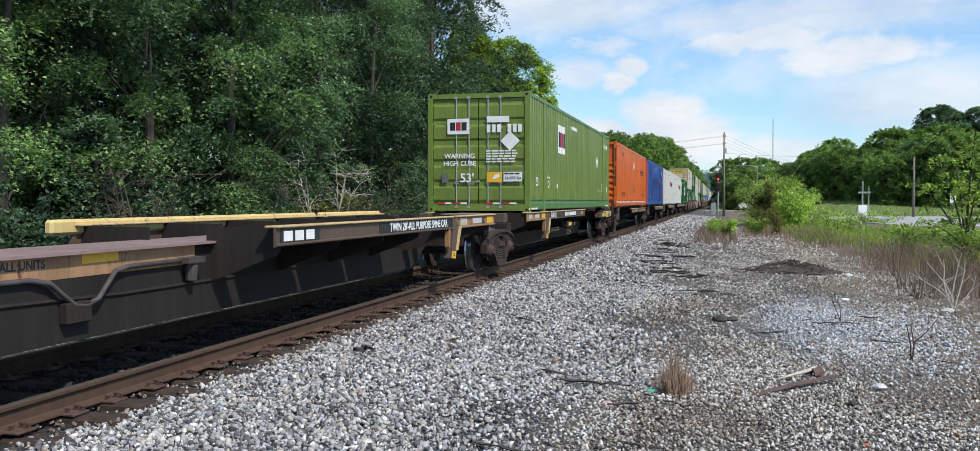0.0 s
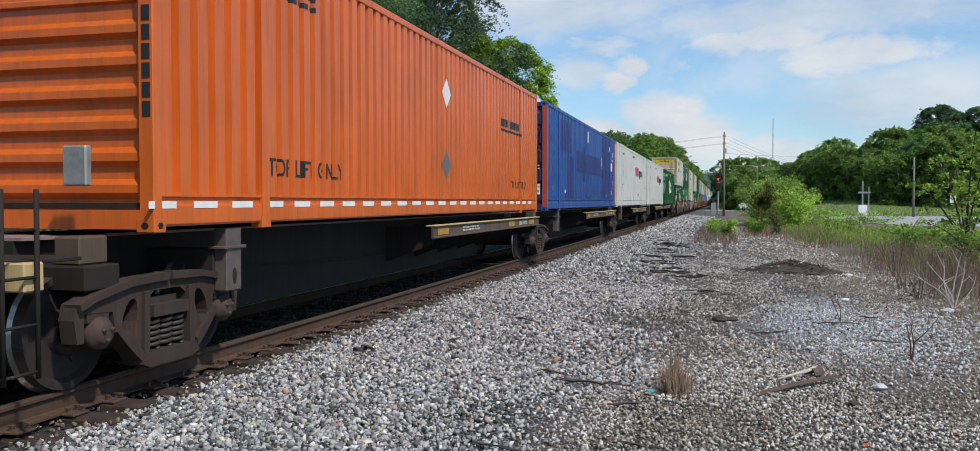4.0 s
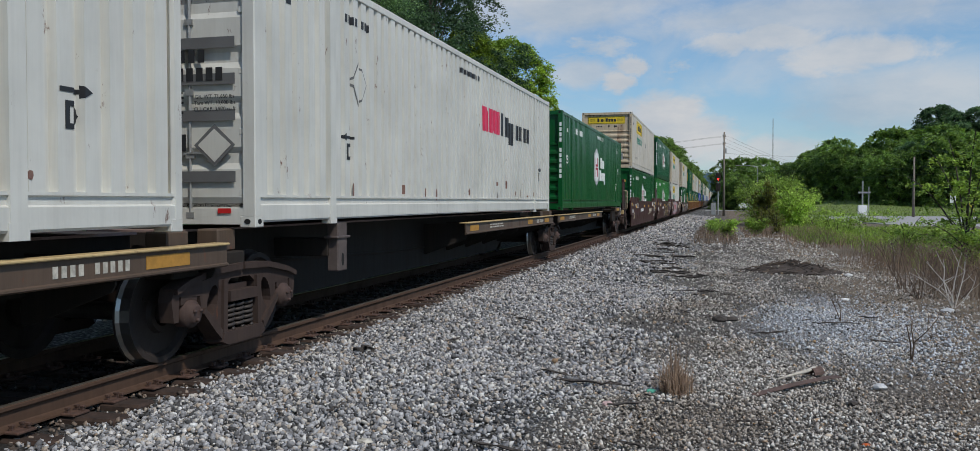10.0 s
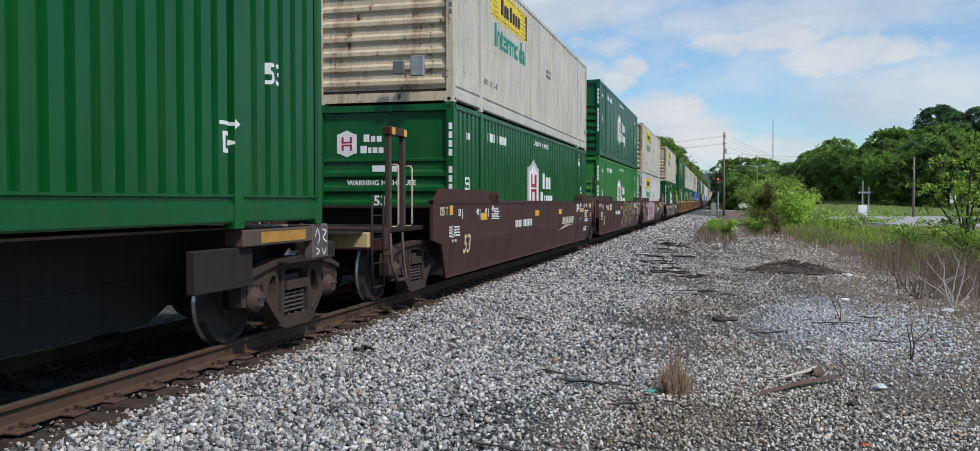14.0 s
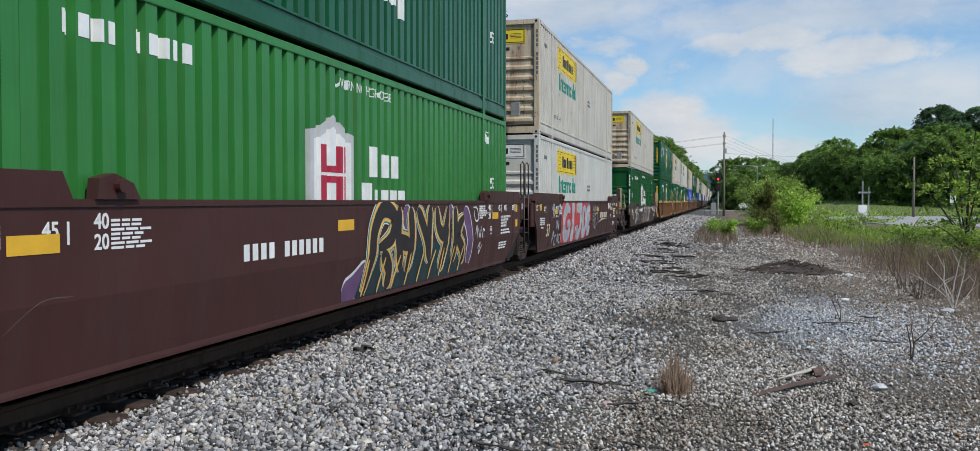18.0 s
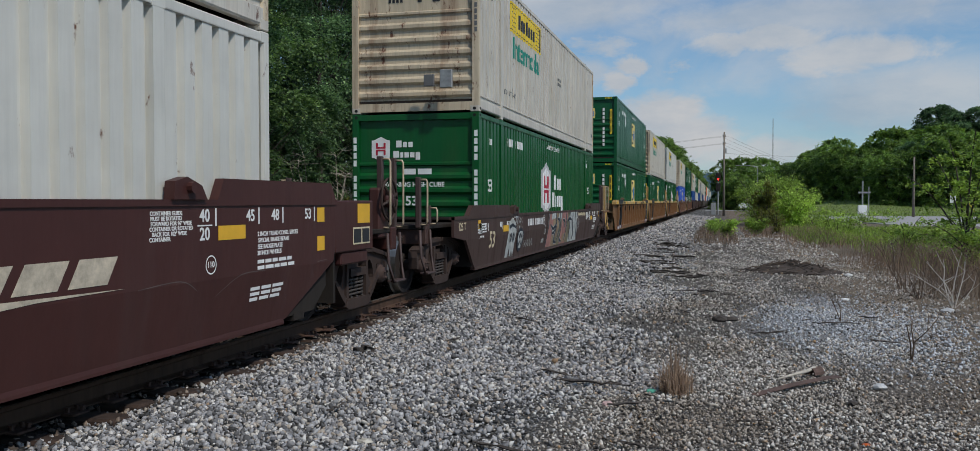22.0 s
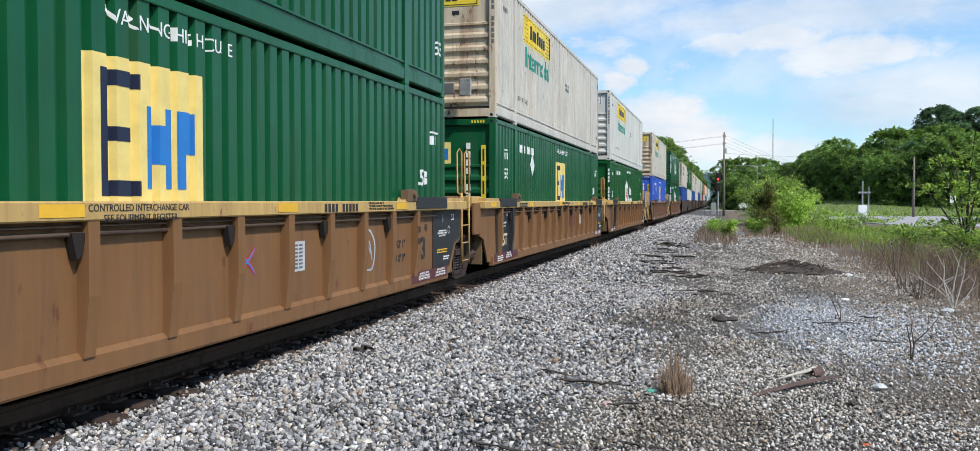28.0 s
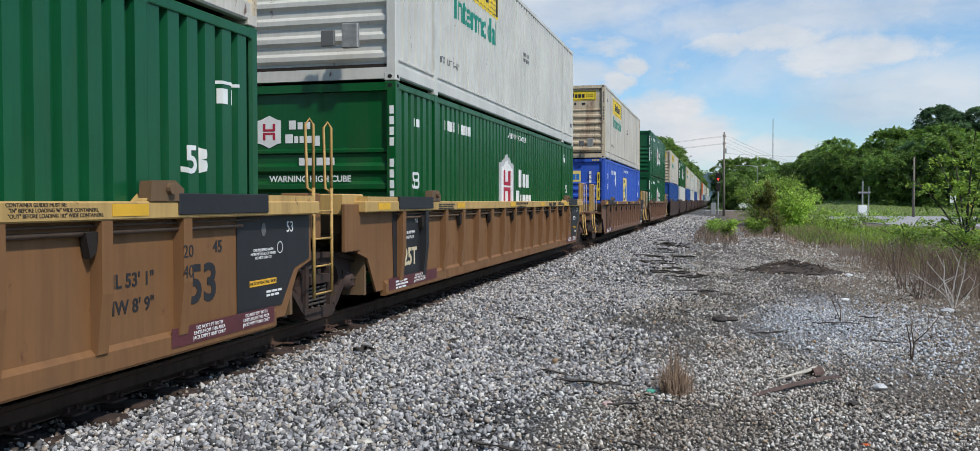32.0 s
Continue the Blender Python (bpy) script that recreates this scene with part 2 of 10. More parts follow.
MAT = {
    "ground": ground_mat(),
    "ballast_stone": stone_mat("ballast_stone", [(0.0, (0.035, 0.034, 0.033)), (0.18, (0.115, 0.113, 0.118)), (0.50, (0.31, 0.307, 0.318)), (0.72, (0.45, 0.442, 0.448)), (0.77, (0.35, 0.29, 0.235)), (0.86, (0.47, 0.44, 0.40)), (0.96, (0.72, 0.71, 0.70)), (1.0, (0.27, 0.175, 0.10))]),
    "old_stone": stone_mat("old_stone", [(0.0, (0.06, 0.052, 0.046)), (0.25, (0.25, 0.23, 0.208)), (0.7, (0.50, 0.475, 0.445)), (0.93, (0.70, 0.685, 0.66)), (1.0, (0.40, 0.26, 0.14))], patchy=True),
    "rail": paint("rusty_rail", (0.085, 0.050, 0.034), 0.75, (0.04, 0.026, 0.02), 0.5, shine=0.2),
    "rail_top": plain("polished_rail_top", (0.25, 0.22, 0.19), 0.35, 0.7),
    "tie": plain("old_timber_tie", (0.042, 0.025, 0.018), 0.95, 0, 0.5, 9),
    "plate": plain("rusted_tie_plate", (0.075, 0.040, 0.029), 0.9, 0, 0.45, 14),
    "leaf_far": leaf_mat("leaf_far", (0.070, 0.120, 0.046), (0.19, 0.285, 0.085)),
    "leaf_olive": leaf_mat("leaf_olive", (0.085, 0.095, 0.025), (0.21, 0.21, 0.06)),
    "dry_grass": leaf_mat("dry_grass", (0.16, 0.110, 0.088), (0.32, 0.235, 0.185), 0.8, (1.0, 0.9, 0.8)),
    "green_grass": leaf_mat("green_grass", (0.10, 0.15, 0.030), (0.24, 0.32, 0.075), 0.6),
    "dead_wood": plain("grey_dead_wood", (0.46, 0.42, 0.36), 0.9, 0, 0.3, 20),
    "char_wood": plain("black_rotten_wood", (0.055, 0.046, 0.04), 0.95, 0, 0.4, 15),
    "asphalt": plain("pale_worn_asphalt", (0.34, 0.33, 0.32), 0.9, 0, 0.12, 3),
    "pole_wood": plain("weathered_pole_wood", (0.19, 0.16, 0.13), 0.9, 0, 0.25, 6),
    # distance haze is put into this blue base colour
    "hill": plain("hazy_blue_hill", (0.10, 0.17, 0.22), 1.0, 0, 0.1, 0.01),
    "bark": plain("bark", (0.055, 0.046, 0.038), 0.95, 0, 0.4, 5),
    "leaf_dark": leaf_mat("leaf_dark", (0.050, 0.092, 0.072), (0.165, 0.265, 0.135), 0.5, (1.05, 1.25, 0.8)),
    "leaf_mid": leaf_mat("leaf_mid", (0.066, 0.120, 0.080), (0.225, 0.35, 0.14), 0.45, (1.05, 1.25, 0.75)),
    "leaf_light": leaf_mat("leaf_light", (0.10, 0.155, 0.030), (0.32, 0.42, 0.085)),
    "steel_dark": paint("grimy_steel", (0.028, 0.023, 0.020), 0.75, (0.05, 0.04, 0.032), 0.4, shine=0.15),
    "lime": paint("lime_green_paint", (0.148, 0.210, 0.034), 0.40, (0.08, 0.07, 0.04), 0.3, rust=0.1, scuffed=0.1),
    "orange": paint("orange_paint", (0.62, 0.12, 0.015), 0.32, dirty=0.25),
    "blue": paint("blue_paint", (0.017, 0.076, 0.285), 0.42, (0.10, 0.075, 0.06), 0.35, rust=0.28, shine=0.35),
    "white": paint("white_paint", (0.60, 0.59, 0.54), 0.45, (0.32, 0.26, 0.19), 0.10, rust=0.05, streaky=0.3, scuffed=0.1),
    "cream": paint("weathered_cream_paint", (0.57, 0.53, 0.46), 0.45, (0.30, 0.19, 0.11), 0.35, rust=0.15),
    "cream_end": paint("rusty_cream_end", (0.58, 0.48, 0.34), 0.5, (0.20, 0.085, 0.04), 0.85, rust=0.55),
    "green": paint("deep_green_paint", (0.003, 0.084, 0.019), 0.30, dirty=0.15, shine=0.35, streaky=0.5, scuffed=0.15),
    "light_green": paint("mid_green_paint", (0.034, 0.195, 0.042), 0.32, dirty=0.15, shine=0.35, streaky=0.5, scuffed=0.15),
    "dark_green": paint("dark_green_paint", (0.006, 0.088, 0.033), 0.30, dirty=0.15, shine=0.35, streaky=0.5, scuffed=0.15),
    "bright_blue": paint("bright_blue_paint", (0.03, 0.10, 0.50), 0.42),
    "maroon": paint("brown_maroon_paint", (0.060, 0.0205, 0.0175), 0.50, (0.075, 0.048, 0.042), 0.35, shine=0.3, streaky=0.4, scuffed=0.1),
    "ochre": paint("dusty_ochre_paint", (0.205, 0.100, 0.041), 0.6, (0.10, 0.062, 0.042), 0.5, rust=0.15, shine=0.3, streaky=0.5, scuffed=0.1),
    "beam_brown": paint("worn_brown_beam_paint", (0.095, 0.062, 0.042), 0.6, (0.07, 0.05, 0.035), 0.6, rust=0.3),
    "beam_top": paint("worn_yellow_top", (0.50, 0.36, 0.17), 0.55, (0.2, 0.13, 0.08), 0.5, rust=0.3),
}


# ---- mesh helpers ----
def part(name, bm, material, parent=None, label="", smooth=False):
    me = bpy.data.meshes.new(name)
    bm.to_mesh(me)
    bm.free()
    mats = material if isinstance(material, (list, tuple)) else [material]
    for mm in mats:
        me.materials.append(MAT[mm] if isinstance(mm, str) else mm)
    if smooth:
        me.polygons.foreach_set("use_smooth", [True] * len(me.polygons))
    ob = new(name, me)
    ob.parent = parent
    if label:
        ob["label"] = label
    return ob


def again(name, ob, parent, m=None):
    """Another object on the same mesh."""
    o = new(name, ob.data)
    o.parent = parent
    if m is not None:
        o.matrix_basis = m
    return o


def thing(name, label, category, group="", m=None):
    ob = new(name)
    ob.empty_display_size = 0.3
    if m is not None:
        ob.matrix_basis = m
    return tagged(ob, label, category, group)


def box(bm, x0, x1, y0, y1, z0, z1, mi=0):
    vs = [bm.verts.new(p) for p in ((x0, y0, z0), (x1, y0, z0), (x1, y1, z0), (x0, y1, z0), (x0, y0, z1), (x1, y0, z1), (x1, y1, z1), (x0, y1, z1))]
    for f in ((3, 2, 1, 0), (4, 5, 6, 7), (0, 1, 5, 4), (1, 2, 6, 5), (2, 3, 7, 6), (3, 0, 4, 7)):
        bm.faces.new([vs[i] for i in f]).material_index = mi
    return bm


def cbox(x0, x1, y0, y1, z0, z1, b=0.01):
    """A box with chamfered edges."""
    bm = box(bmesh.new(), x0, x1, y0, y1, z0, z1)
    bmesh.ops.bevel(bm, geom=bm.edges[:], offset=b, segments=1, affect="EDGES")
    return bm


def prism(bm, outline, axis, c0, c1, mi=0):
    """Extrude an outline of two coordinates along an axis. axis 0: (y, z), 1: (x, z), 2: (x, y)."""
    def at(p, c):
        q = list(p)
        q.insert(axis, c)
        return q
    a = [bm.verts.new(at(p, c0)) for p in outline]
    b = [bm.verts.new(at(p, c1)) for p in outline]
    n = len(outline)
    fs = [bm.faces.new(a), bm.faces.new(b[::-1])]
    for i in range(n):
        fs.append(bm.faces.new((a[(i + 1) % n], a[i], b[i], b[(i + 1) % n])))
    for f in fs:
        f.material_index = mi
    bmesh.ops.recalc_face_normals(bm, faces=fs)
    return bm


def tube(bm, pts, r, seg=8, mi=0):
    """A round bar along points."""
    pts = [Vector(p) for p in pts]
    rings = []
    for i, p in enumerate(pts):
        d = (pts[min(i + 1, len(pts) - 1)] - pts[max(i - 1, 0)]).normalized()
        s = d.cross(Vector((0.13, 0.21, 1)) if abs(d.z) < 0.9 else Vector((1, 0.1, 0))).normalized()
        u = s.cross(d)
        rr = r[i] if isinstance(r, (list, tuple)) else r
        rings.append([bm.verts.new(p + (s * math.cos(a) + u * math.sin(a)) * rr) for a in (2 * math.pi * k / seg for k in range(seg))])
    fs = []
    for a, b in zip(rings, rings[1:]):
        for k in range(seg):
            fs.append(bm.faces.new((a[k], a[(k + 1) % seg], b[(k + 1) % seg], b[k])))
    fs += [bm.faces.new(rings[0][::-1]), bm.faces.new(rings[-1])]
    for f in fs:
        f.material_index = mi
    bmesh.ops.recalc_face_normals(bm, faces=fs)
    return bm


def mesh_from(name, verts, faces, material, parent=None, label="", smooth=False):
    """A mesh straight from arrays: verts (n, 3), faces (m, 3 or 4)."""
    me = bpy.data.meshes.new(name)
    k = faces.shape[1]
    me.vertices.add(len(verts))
    me.vertices.foreach_set("co", np.ascontiguousarray(verts, dtype=np.float32).ravel())
    me.loops.add(faces.size)
    me.loops.foreach_set("vertex_index", np.ascontiguousarray(faces, dtype=np.int32).ravel())
    me.polygons.add(len(faces))
    me.polygons.foreach_set("loop_start", np.arange(0, faces.size, k, dtype=np.int32))
    me.polygons.foreach_set("loop_total", np.full(len(faces), k, dtype=np.int32))
    if smooth:
        me.polygons.foreach_set("use_smooth", np.ones(len(faces), dtype=bool))
    me.update(calc_edges=True)
    me.materials.append(MAT[material])
    ob = new(name, me)
    ob.parent = parent
    if label:
        ob["label"] = label
    return ob


# ---- the plan: the track runs along Y, its rail tops lie at z = 0 ----
TRACK_X = -5.725
NEAR_RAIL, FAR_RAIL = TRACK_X + 0.755, TRACK_X - 0.755
SPEEDS = [8.37, 8.11, 7.98, 7.93, 7.96, 7.90, 7.75, 7.62, 7.55, 7.42, 7.23, 7.02, 6.78, 6.55, 6.35, 6.16, 6.03]   # m/s every two seconds


def gone(t):
    """How far the train has come after t seconds."""
    s = 0.0
    for i in range(16):
        d = min(max(t - 2 * i, 0.0), 2.0)
        s += SPEEDS[i] * d + (SPEEDS[i + 1] - SPEEDS[i]) * d * d / 4
    return s


def ground_z(x, y):
    """Ballast bed round the track, falling to the cinder strip beside it."""
    d = abs(x - TRACK_X)
    if d < 1.45:
        z = -0.245
    elif d < 1.75:
        z = -0.245 + 0.045 * (d - 1.45) / 0.3
    else:
        k = min((d - 1.75) / 2.3, 1.0)
        z = -0.20 - 0.14 * k * k * (3 - 2 * k)
    if y > 118 and x > 6:
        k, j = min((y - 118) / 45, 1.0), min((x - 6) / 16, 1.0)
        z += 3.2 * k * k * (3 - 2 * k) * j * j * (3 - 2 * j)
    return z


def build_ground():
    xs = np.unique(np.concatenate([np.linspace(-9, 5, 57), np.linspace(5, 40, 36), np.linspace(-60, -9, 30), np.array([-3000, -800, -250, 70, 120, 250, 800, 3000.0])]))
    ys = np.unique(np.concatenate([np.linspace(-15, 40, 111), np.linspace(40, 180, 80), np.array([-3000, -600, -150, -50, 210, 250, 400, 800, 1500, 4000.0])]))
    gx, gy = np.meshgrid(xs, ys)
    gz = np.vectorize(ground_z)(gx, gy)
    for i in range(gz.shape[0]):
        for j in range(gz.shape[1]):
            x, y = gx[i, j], gy[i, j]
            if abs(x) < 60 and -20 < y < 150 and abs(x - TRACK_X) > 1.9:
                gz[i, j] += 0.05 * noise.noise((x * 0.5, y * 0.35, 3.1)) + 0.02 * noise.noise((x * 2.1, y * 1.7, 7.7))
    v = np.stack([gx.ravel(), gy.ravel(), gz.ravel()], 1)
    nx, ny = len(xs), len(ys)
    idx = np.arange(nx * ny).reshape(ny, nx)
    f = np.stack([idx[:-1, :-1].ravel(), idx[:-1, 1:].ravel(), idx[1:, 1:].ravel(), idx[1:, :-1].ravel()], 1)
    return tagged(mesh_from("ground", v, f, "ground", smooth=True), "grey cinder and gravel ground beside the railway", "ground", kind="structure")


build_ground()


# ---- track ----
def rail_profile(cx):
    return [(cx + a, b) for a, b in ((-0.075, -0.178), (0.075, -0.178), (0.075, -0.166), (0.02, -0.15), (0.0085, -0.14), (0.0085, -0.05), (0.03, -0.04), (0.036, -0.032), (0.036, -0.008), (0.029, 0.0), (-0.029, 0.0), (-0.036, -0.008), (-0.036, -0.032), (-0.03, -0.04), (-0.0085, -0.05), (-0.0085, -0.14), (-0.02, -0.15), (-0.075, -0.166))]


def build_track():
    track = tagged(new("railway_track"), "straight railway track with rusty rails on old timber ties", "track", kind="structure")
    for cx in (NEAR_RAIL, FAR_RAIL):
        r = part("rail", prism(bmesh.new(), rail_profile(cx), 1, -60, 900), ["rail", "rail_top"], track, "rust-brown steel rail with a worn top")
        for p in r.data.polygons:
            if p.normal.z > 0.95 and p.center.z > -0.01:
                p.material_index = 1
    tie = None
    rnd = random.Random(4)
    plate_mesh = None
    for i in range(230):
        y = -4 + i * 0.51 + rnd.uniform(-0.03, 0.03)
        m = pose(TRACK_X + rnd.uniform(-0.09, 0.07), y, -0.188 + rnd.uniform(-0.03, 0.004), 0, 0, rnd.uniform(-2.5, 2.5))
        if tie is None:
            tie = part("tie", cbox(-1.22, 1.22, -0.115, 0.115, -0.17, 0.0, 0.02), "tie", track)
            tie.matrix_basis = m
        else:
            again("tie", tie, track, m)
        if y < 75:
            for cx in (NEAR_RAIL, FAR_RAIL):
                if cx == FAR_RAIL and y > 40:
                    continue
                mm = pose(cx, y, -0.182)
                if plate_mesh is None:
                    bm = cbox(-0.19, 0.19, -0.09, 0.09, -0.004, 0.018, 0.006)
                    for sx, sy in ((-0.10, 0.05), (0.10, 0.05), (0.10, -0.05), (-0.10, -0.05), (0.155, 0.045)):
                        box(bm, sx - 0.012, sx + 0.012, sy - 0.012, sy + 0.012, 0.01, 0.05)
                        box(bm, sx - 0.018, sx + 0.018, sy - 0.016, sy + 0.016, 0.045, 0.058)
                    plate_mesh = part("tie_plate", bm, "plate", track, "rusted tie plate with spikes")
                    plate_mesh.matrix_basis = mm
                else:
                    again("tie_plate", plate_mesh, track, mm)
    bm = bmesh.new()
    for i in range(1100):
        y = 113.3 + i * 0.52
        box(bm, TRACK_X - 1.3, TRACK_X + 1.3, y - 0.11, y + 0.11, -0.35, -0.185)
    far = part("distant_ties", bm, "tie", track)
    far["kind"] = "stuff"


build_track()


# ---- rolling stock ----
SHARED = {}


def shared(key, name, make, material, parent, m=None, label="", smooth=False):
    """A part whose mesh is built once for each key and material."""
    k = (key, material if isinstance(material, str) else tuple(material))
    if k in SHARED:
        o = again(name, SHARED[k], parent, m)
    else:
        o = part(name, make(), material, parent, "", smooth)
        if m is not None:
            o.matrix_basis = m
        SHARED[k] = o
    if label:
        o["label"] = label
    return o


def wheelset_mesh():
    bm = bmesh.new()
    prof = [(0.0, 0.085), (-0.06, 0.12), (-0.06, 0.17), (-0.015, 0.19), (0.0, 0.37), (-0.045, 0.40), (-0.045, 0.453), (0.05, 0.459), (0.075, 0.486), (0.098, 0.486), (0.098, 0.40), (0.05, 0.37), (0.035, 0.19), (0.09, 0.17), (0.09, 0.085)]
    seg = 28
    for sgn in (1, -1):
        rings = []
        for k in range(seg):
            a = 2 * math.pi * k / seg
            rings.append([bm.verts.new((sgn * (0.765 - o), r * math.cos(a), r * math.sin(a))) for o, r in prof])
        for k in range(seg):
            p, q = rings[k], rings[(k + 1) % seg]
            for i in range(len(prof)):
                j = (i + 1) % len(prof)
                f = bm.faces.new((p[i], p[j], q[j], q[i]))
                f.material_index = 1 if i in (6, 7) else 0
        # casting marks and a chalk mark that show the turning
        for a in (0.4, 2.9):
            box(bm, sgn * 0.775 if sgn > 0 else -0.785, sgn * 0.785 if sgn > 0 else -0.775, 0.24 * math.cos(a) - 0.03, 0.24 * math.cos(a) + 0.03, 0.24 * math.sin(a) - 0.015, 0.24 * math.sin(a) + 0.015)
    tube(bm, [(-1.05, 0, 0), (-0.8, 0, 0), (0.8, 0, 0), (1.05, 0, 0)], 0.085, 14)
    bmesh.ops.recalc_face_normals(bm, faces=bm.faces[:])
    return bm


def side_frame_mesh():
    """Cast truck side frame: an arched plate with a spring window, a rounded opening on each side, and a jaw over each bearing."""
    def oval(cy, cz, ry, rz, tilt):
        return [(cy + ry * math.cos(t) * math.cos(tilt) - rz * math.sin(t) * math.sin(tilt), cz + ry * math.cos(t) * math.sin(tilt) + rz * math.sin(t) * math.cos(tilt)) for t in np.linspace(0, 2 * math.pi, 13)[:-1]]
    half = [(0.0, 0.10), (0.30, 0.10), (0.40, 0.15), (0.50, 0.26), (0.68, 0.44), (0.70, 0.60), (1.02, 0.62), (1.03, 0.40), (1.10, 0.40), (1.13, 0.58), (1.10, 0.70), (0.92, 0.76), (0.50, 0.84), (0.0, 0.86)]
    outer = half + [(-y, z) for y, z in half[::-1][1:-1]]
    loops = [outer, [(-0.29, 0.22), (0.29, 0.22), (0.27, 0.66), (0.18, 0.72), (-0.18, 0.72), (-0.27, 0.66)], oval(0.50, 0.52, 0.085, 0.17, 0.35), oval(-0.50, 0.52, 0.085, 0.17, -0.35)]
    bm = bmesh.new()
    edges = []
    for lp in loops:
        vs = [bm.verts.new((0.965, y, z)) for y, z in lp]
        edges += [bm.edges.new((vs[i], vs[(i + 1) % len(vs)])) for i in range(len(vs))]
    bmesh.ops.triangle_fill(bm, edges=edges, use_beauty=True)
    got = bmesh.ops.extrude_face_region(bm, geom=bm.faces[:])
    for v in got["geom"]:
        if isinstance(v, bmesh.types.BMVert):
            v.co.x = 1.105
    bmesh.ops.recalc_face_normals(bm, faces=bm.faces[:])
    # raised rim along the top chord, columns of the window, spring seat, bearing adapters
    for s in (1, -1):
        prism(bm, [(s * 0.02, 0.80), (s * 0.50, 0.785), (s * 0.92, 0.71), (s * 1.10, 0.65), (s * 1.11, 0.70), (s * 0.92, 0.765), (s * 0.50, 0.845), (s * 0.02, 0.865)], 0, 1.0, 1.15)
        prism(bm, [(s * 0.29, 0.16), (s * 0.36, 0.18), (s * 0.34, 0.72), (s * 0.27, 0.72)], 0, 1.0, 1.135)
        prism(bm, [(s * 0.40, 0.16), (s * 0.50, 0.24), (s * 0.70, 0.44), (s * 0.67, 0.49), (s * 0.46, 0.31), (s * 0.38, 0.24)], 0, 1.0, 1.145)
        box(bm, 0.93, 1.10, min(s * 0.74, s * 0.99), max(s * 0.74, s * 0.99), 0.545, 0.63)
    prism(bm, [(-0.40, 0.13), (-0.36, 0.215), (0.36, 0.215), (0.40, 0.13), (0.30, 0.09), (-0.30, 0.09)], 0, 0.93, 1.15)
    return bm


def spring_mesh():
    bm = bmesh.new()
    pts = [(0.075 * math.cos(a), 0.075 * math.sin(a), 0.22 + a / (2 * math.pi) * 0.047) for a in np.linspace(0, 2 * math.pi * 5.2, 58)]
    return tube(bm, pts, 0.019, 6)


def bearing_mesh():
    bm = bmesh.new()
    tube(bm, [(1.0, 0, 0.457), (1.13, 0, 0.457), (1.135, 0, 0.457), (1.17, 0, 0.457), (1.18, 0, 0.457)], [0.125, 0.125, 0.095, 0.09, 0.06], 18)
    for a in (0.5, 2.6, 4.7):
        tube(bm, [(1.16, 0.055 * math.cos(a), 0.457 + 0.055 * math.sin(a)), (1.20, 0.055 * math.cos(a), 0.457 + 0.055 * math.sin(a))], 0.018, 6)
    return bm


def bolster_mesh():
    bm = bmesh.new()
    prism(bm, [(-1.06, 0.50), (-1.06, 0.66), (-0.55, 0.62), (-0.45, 0.72), (0.45, 0.72), (0.55, 0.62), (1.06, 0.66), (1.06, 0.50), (0.4, 0.40), (-0.4, 0.40)], 1, -0.19, 0.19)
    for s in (1, -1):
        box(bm, min(s * 0.98, s * 1.15), max(s * 0.98, s * 1.15), -0.25, 0.25, 0.50, 0.60)
        # brake beams
        tube(bm, [(-0.72, s * 0.40, 0.36), (0, s * 0.30, 0.36), (0.72, s * 0.40, 0.36)], 0.035, 6)
        for sx in (1, -1):
            box(bm, sx * 0.74 - 0.05, sx * 0.74 + 0.05, s * 0.40 - 0.03, s * 0.40 + 0.06, 0.25, 0.48)
    return bm


WHEELSETS = []


def truck(parent, y, spin=True, wheel_r=0.457):
    t = shared("bolster", "truck", bolster_mesh, "truck_steel", parent, pose(0, y, 0), "grimy cast-steel two-axle truck")
    for side in (0, 180):
        m = pose(0, 0, 0, 0, 0, side)
        shared("side_frame", "side_frame", side_frame_mesh, "truck_steel", t, m, "brown cast side frame with open windows")
        for dy in (-0.17, 0.0, 0.17):
            shared("spring", "spring", spring_mesh, "spring_steel", t, m @ pose(1.04, dy, 0), smooth=True)
        for dy in (-0.86, 0.86):
            shared("bearing", "bearing_cap", bearing_mesh, "bearing_rust", t, m @ pose(0, dy, 0), "rust-red bearing end cap with bolts", smooth=True)
    for dy in (-0.86, 0.86):
        w = shared("wheelset", "wheelset", wheelset_mesh, ("wheel_steel", "wheel_rim"), t, pose(0, dy, 0.457), "steel wheelset with bright worn treads")
        if spin:
            WHEELSETS.append((w, dy))
    return t


def coupler(parent, y, way):
    bm = bmesh.new()
    a, b = sorted((y, y + way * 0.75))
    box(bm, -0.09, 0.09, a, b, 0.76, 0.94)
    c = y + way * 0.8
    prism(bm, [(-0.16, c - 0.12), (0.17, c - 0.12), (0.19, c + 0.05), (0.05, c + 0.14), (-0.15, c + 0.10)], 2, 0.70, 0.99)
    bmesh.ops.bevel(bm, geom=bm.edges[:], offset=0.015, segments=1, affect="EDGES")
    part("coupler", bm, "steel_dark", parent, "heavy cast knuckle coupler")
    hose = bmesh.new()
    tube(hose, [(0.32, y, 0.86), (0.34, y + way * 0.2, 0.78), (0.30, y + way * 0.42, 0.52), (0.2, y + way * 0.62, 0.42), (0.08, y + way * 0.75, 0.45)], 0.024, 7)
    part("air_hose", hose, "rubber", parent, "black rubber air hose", True)


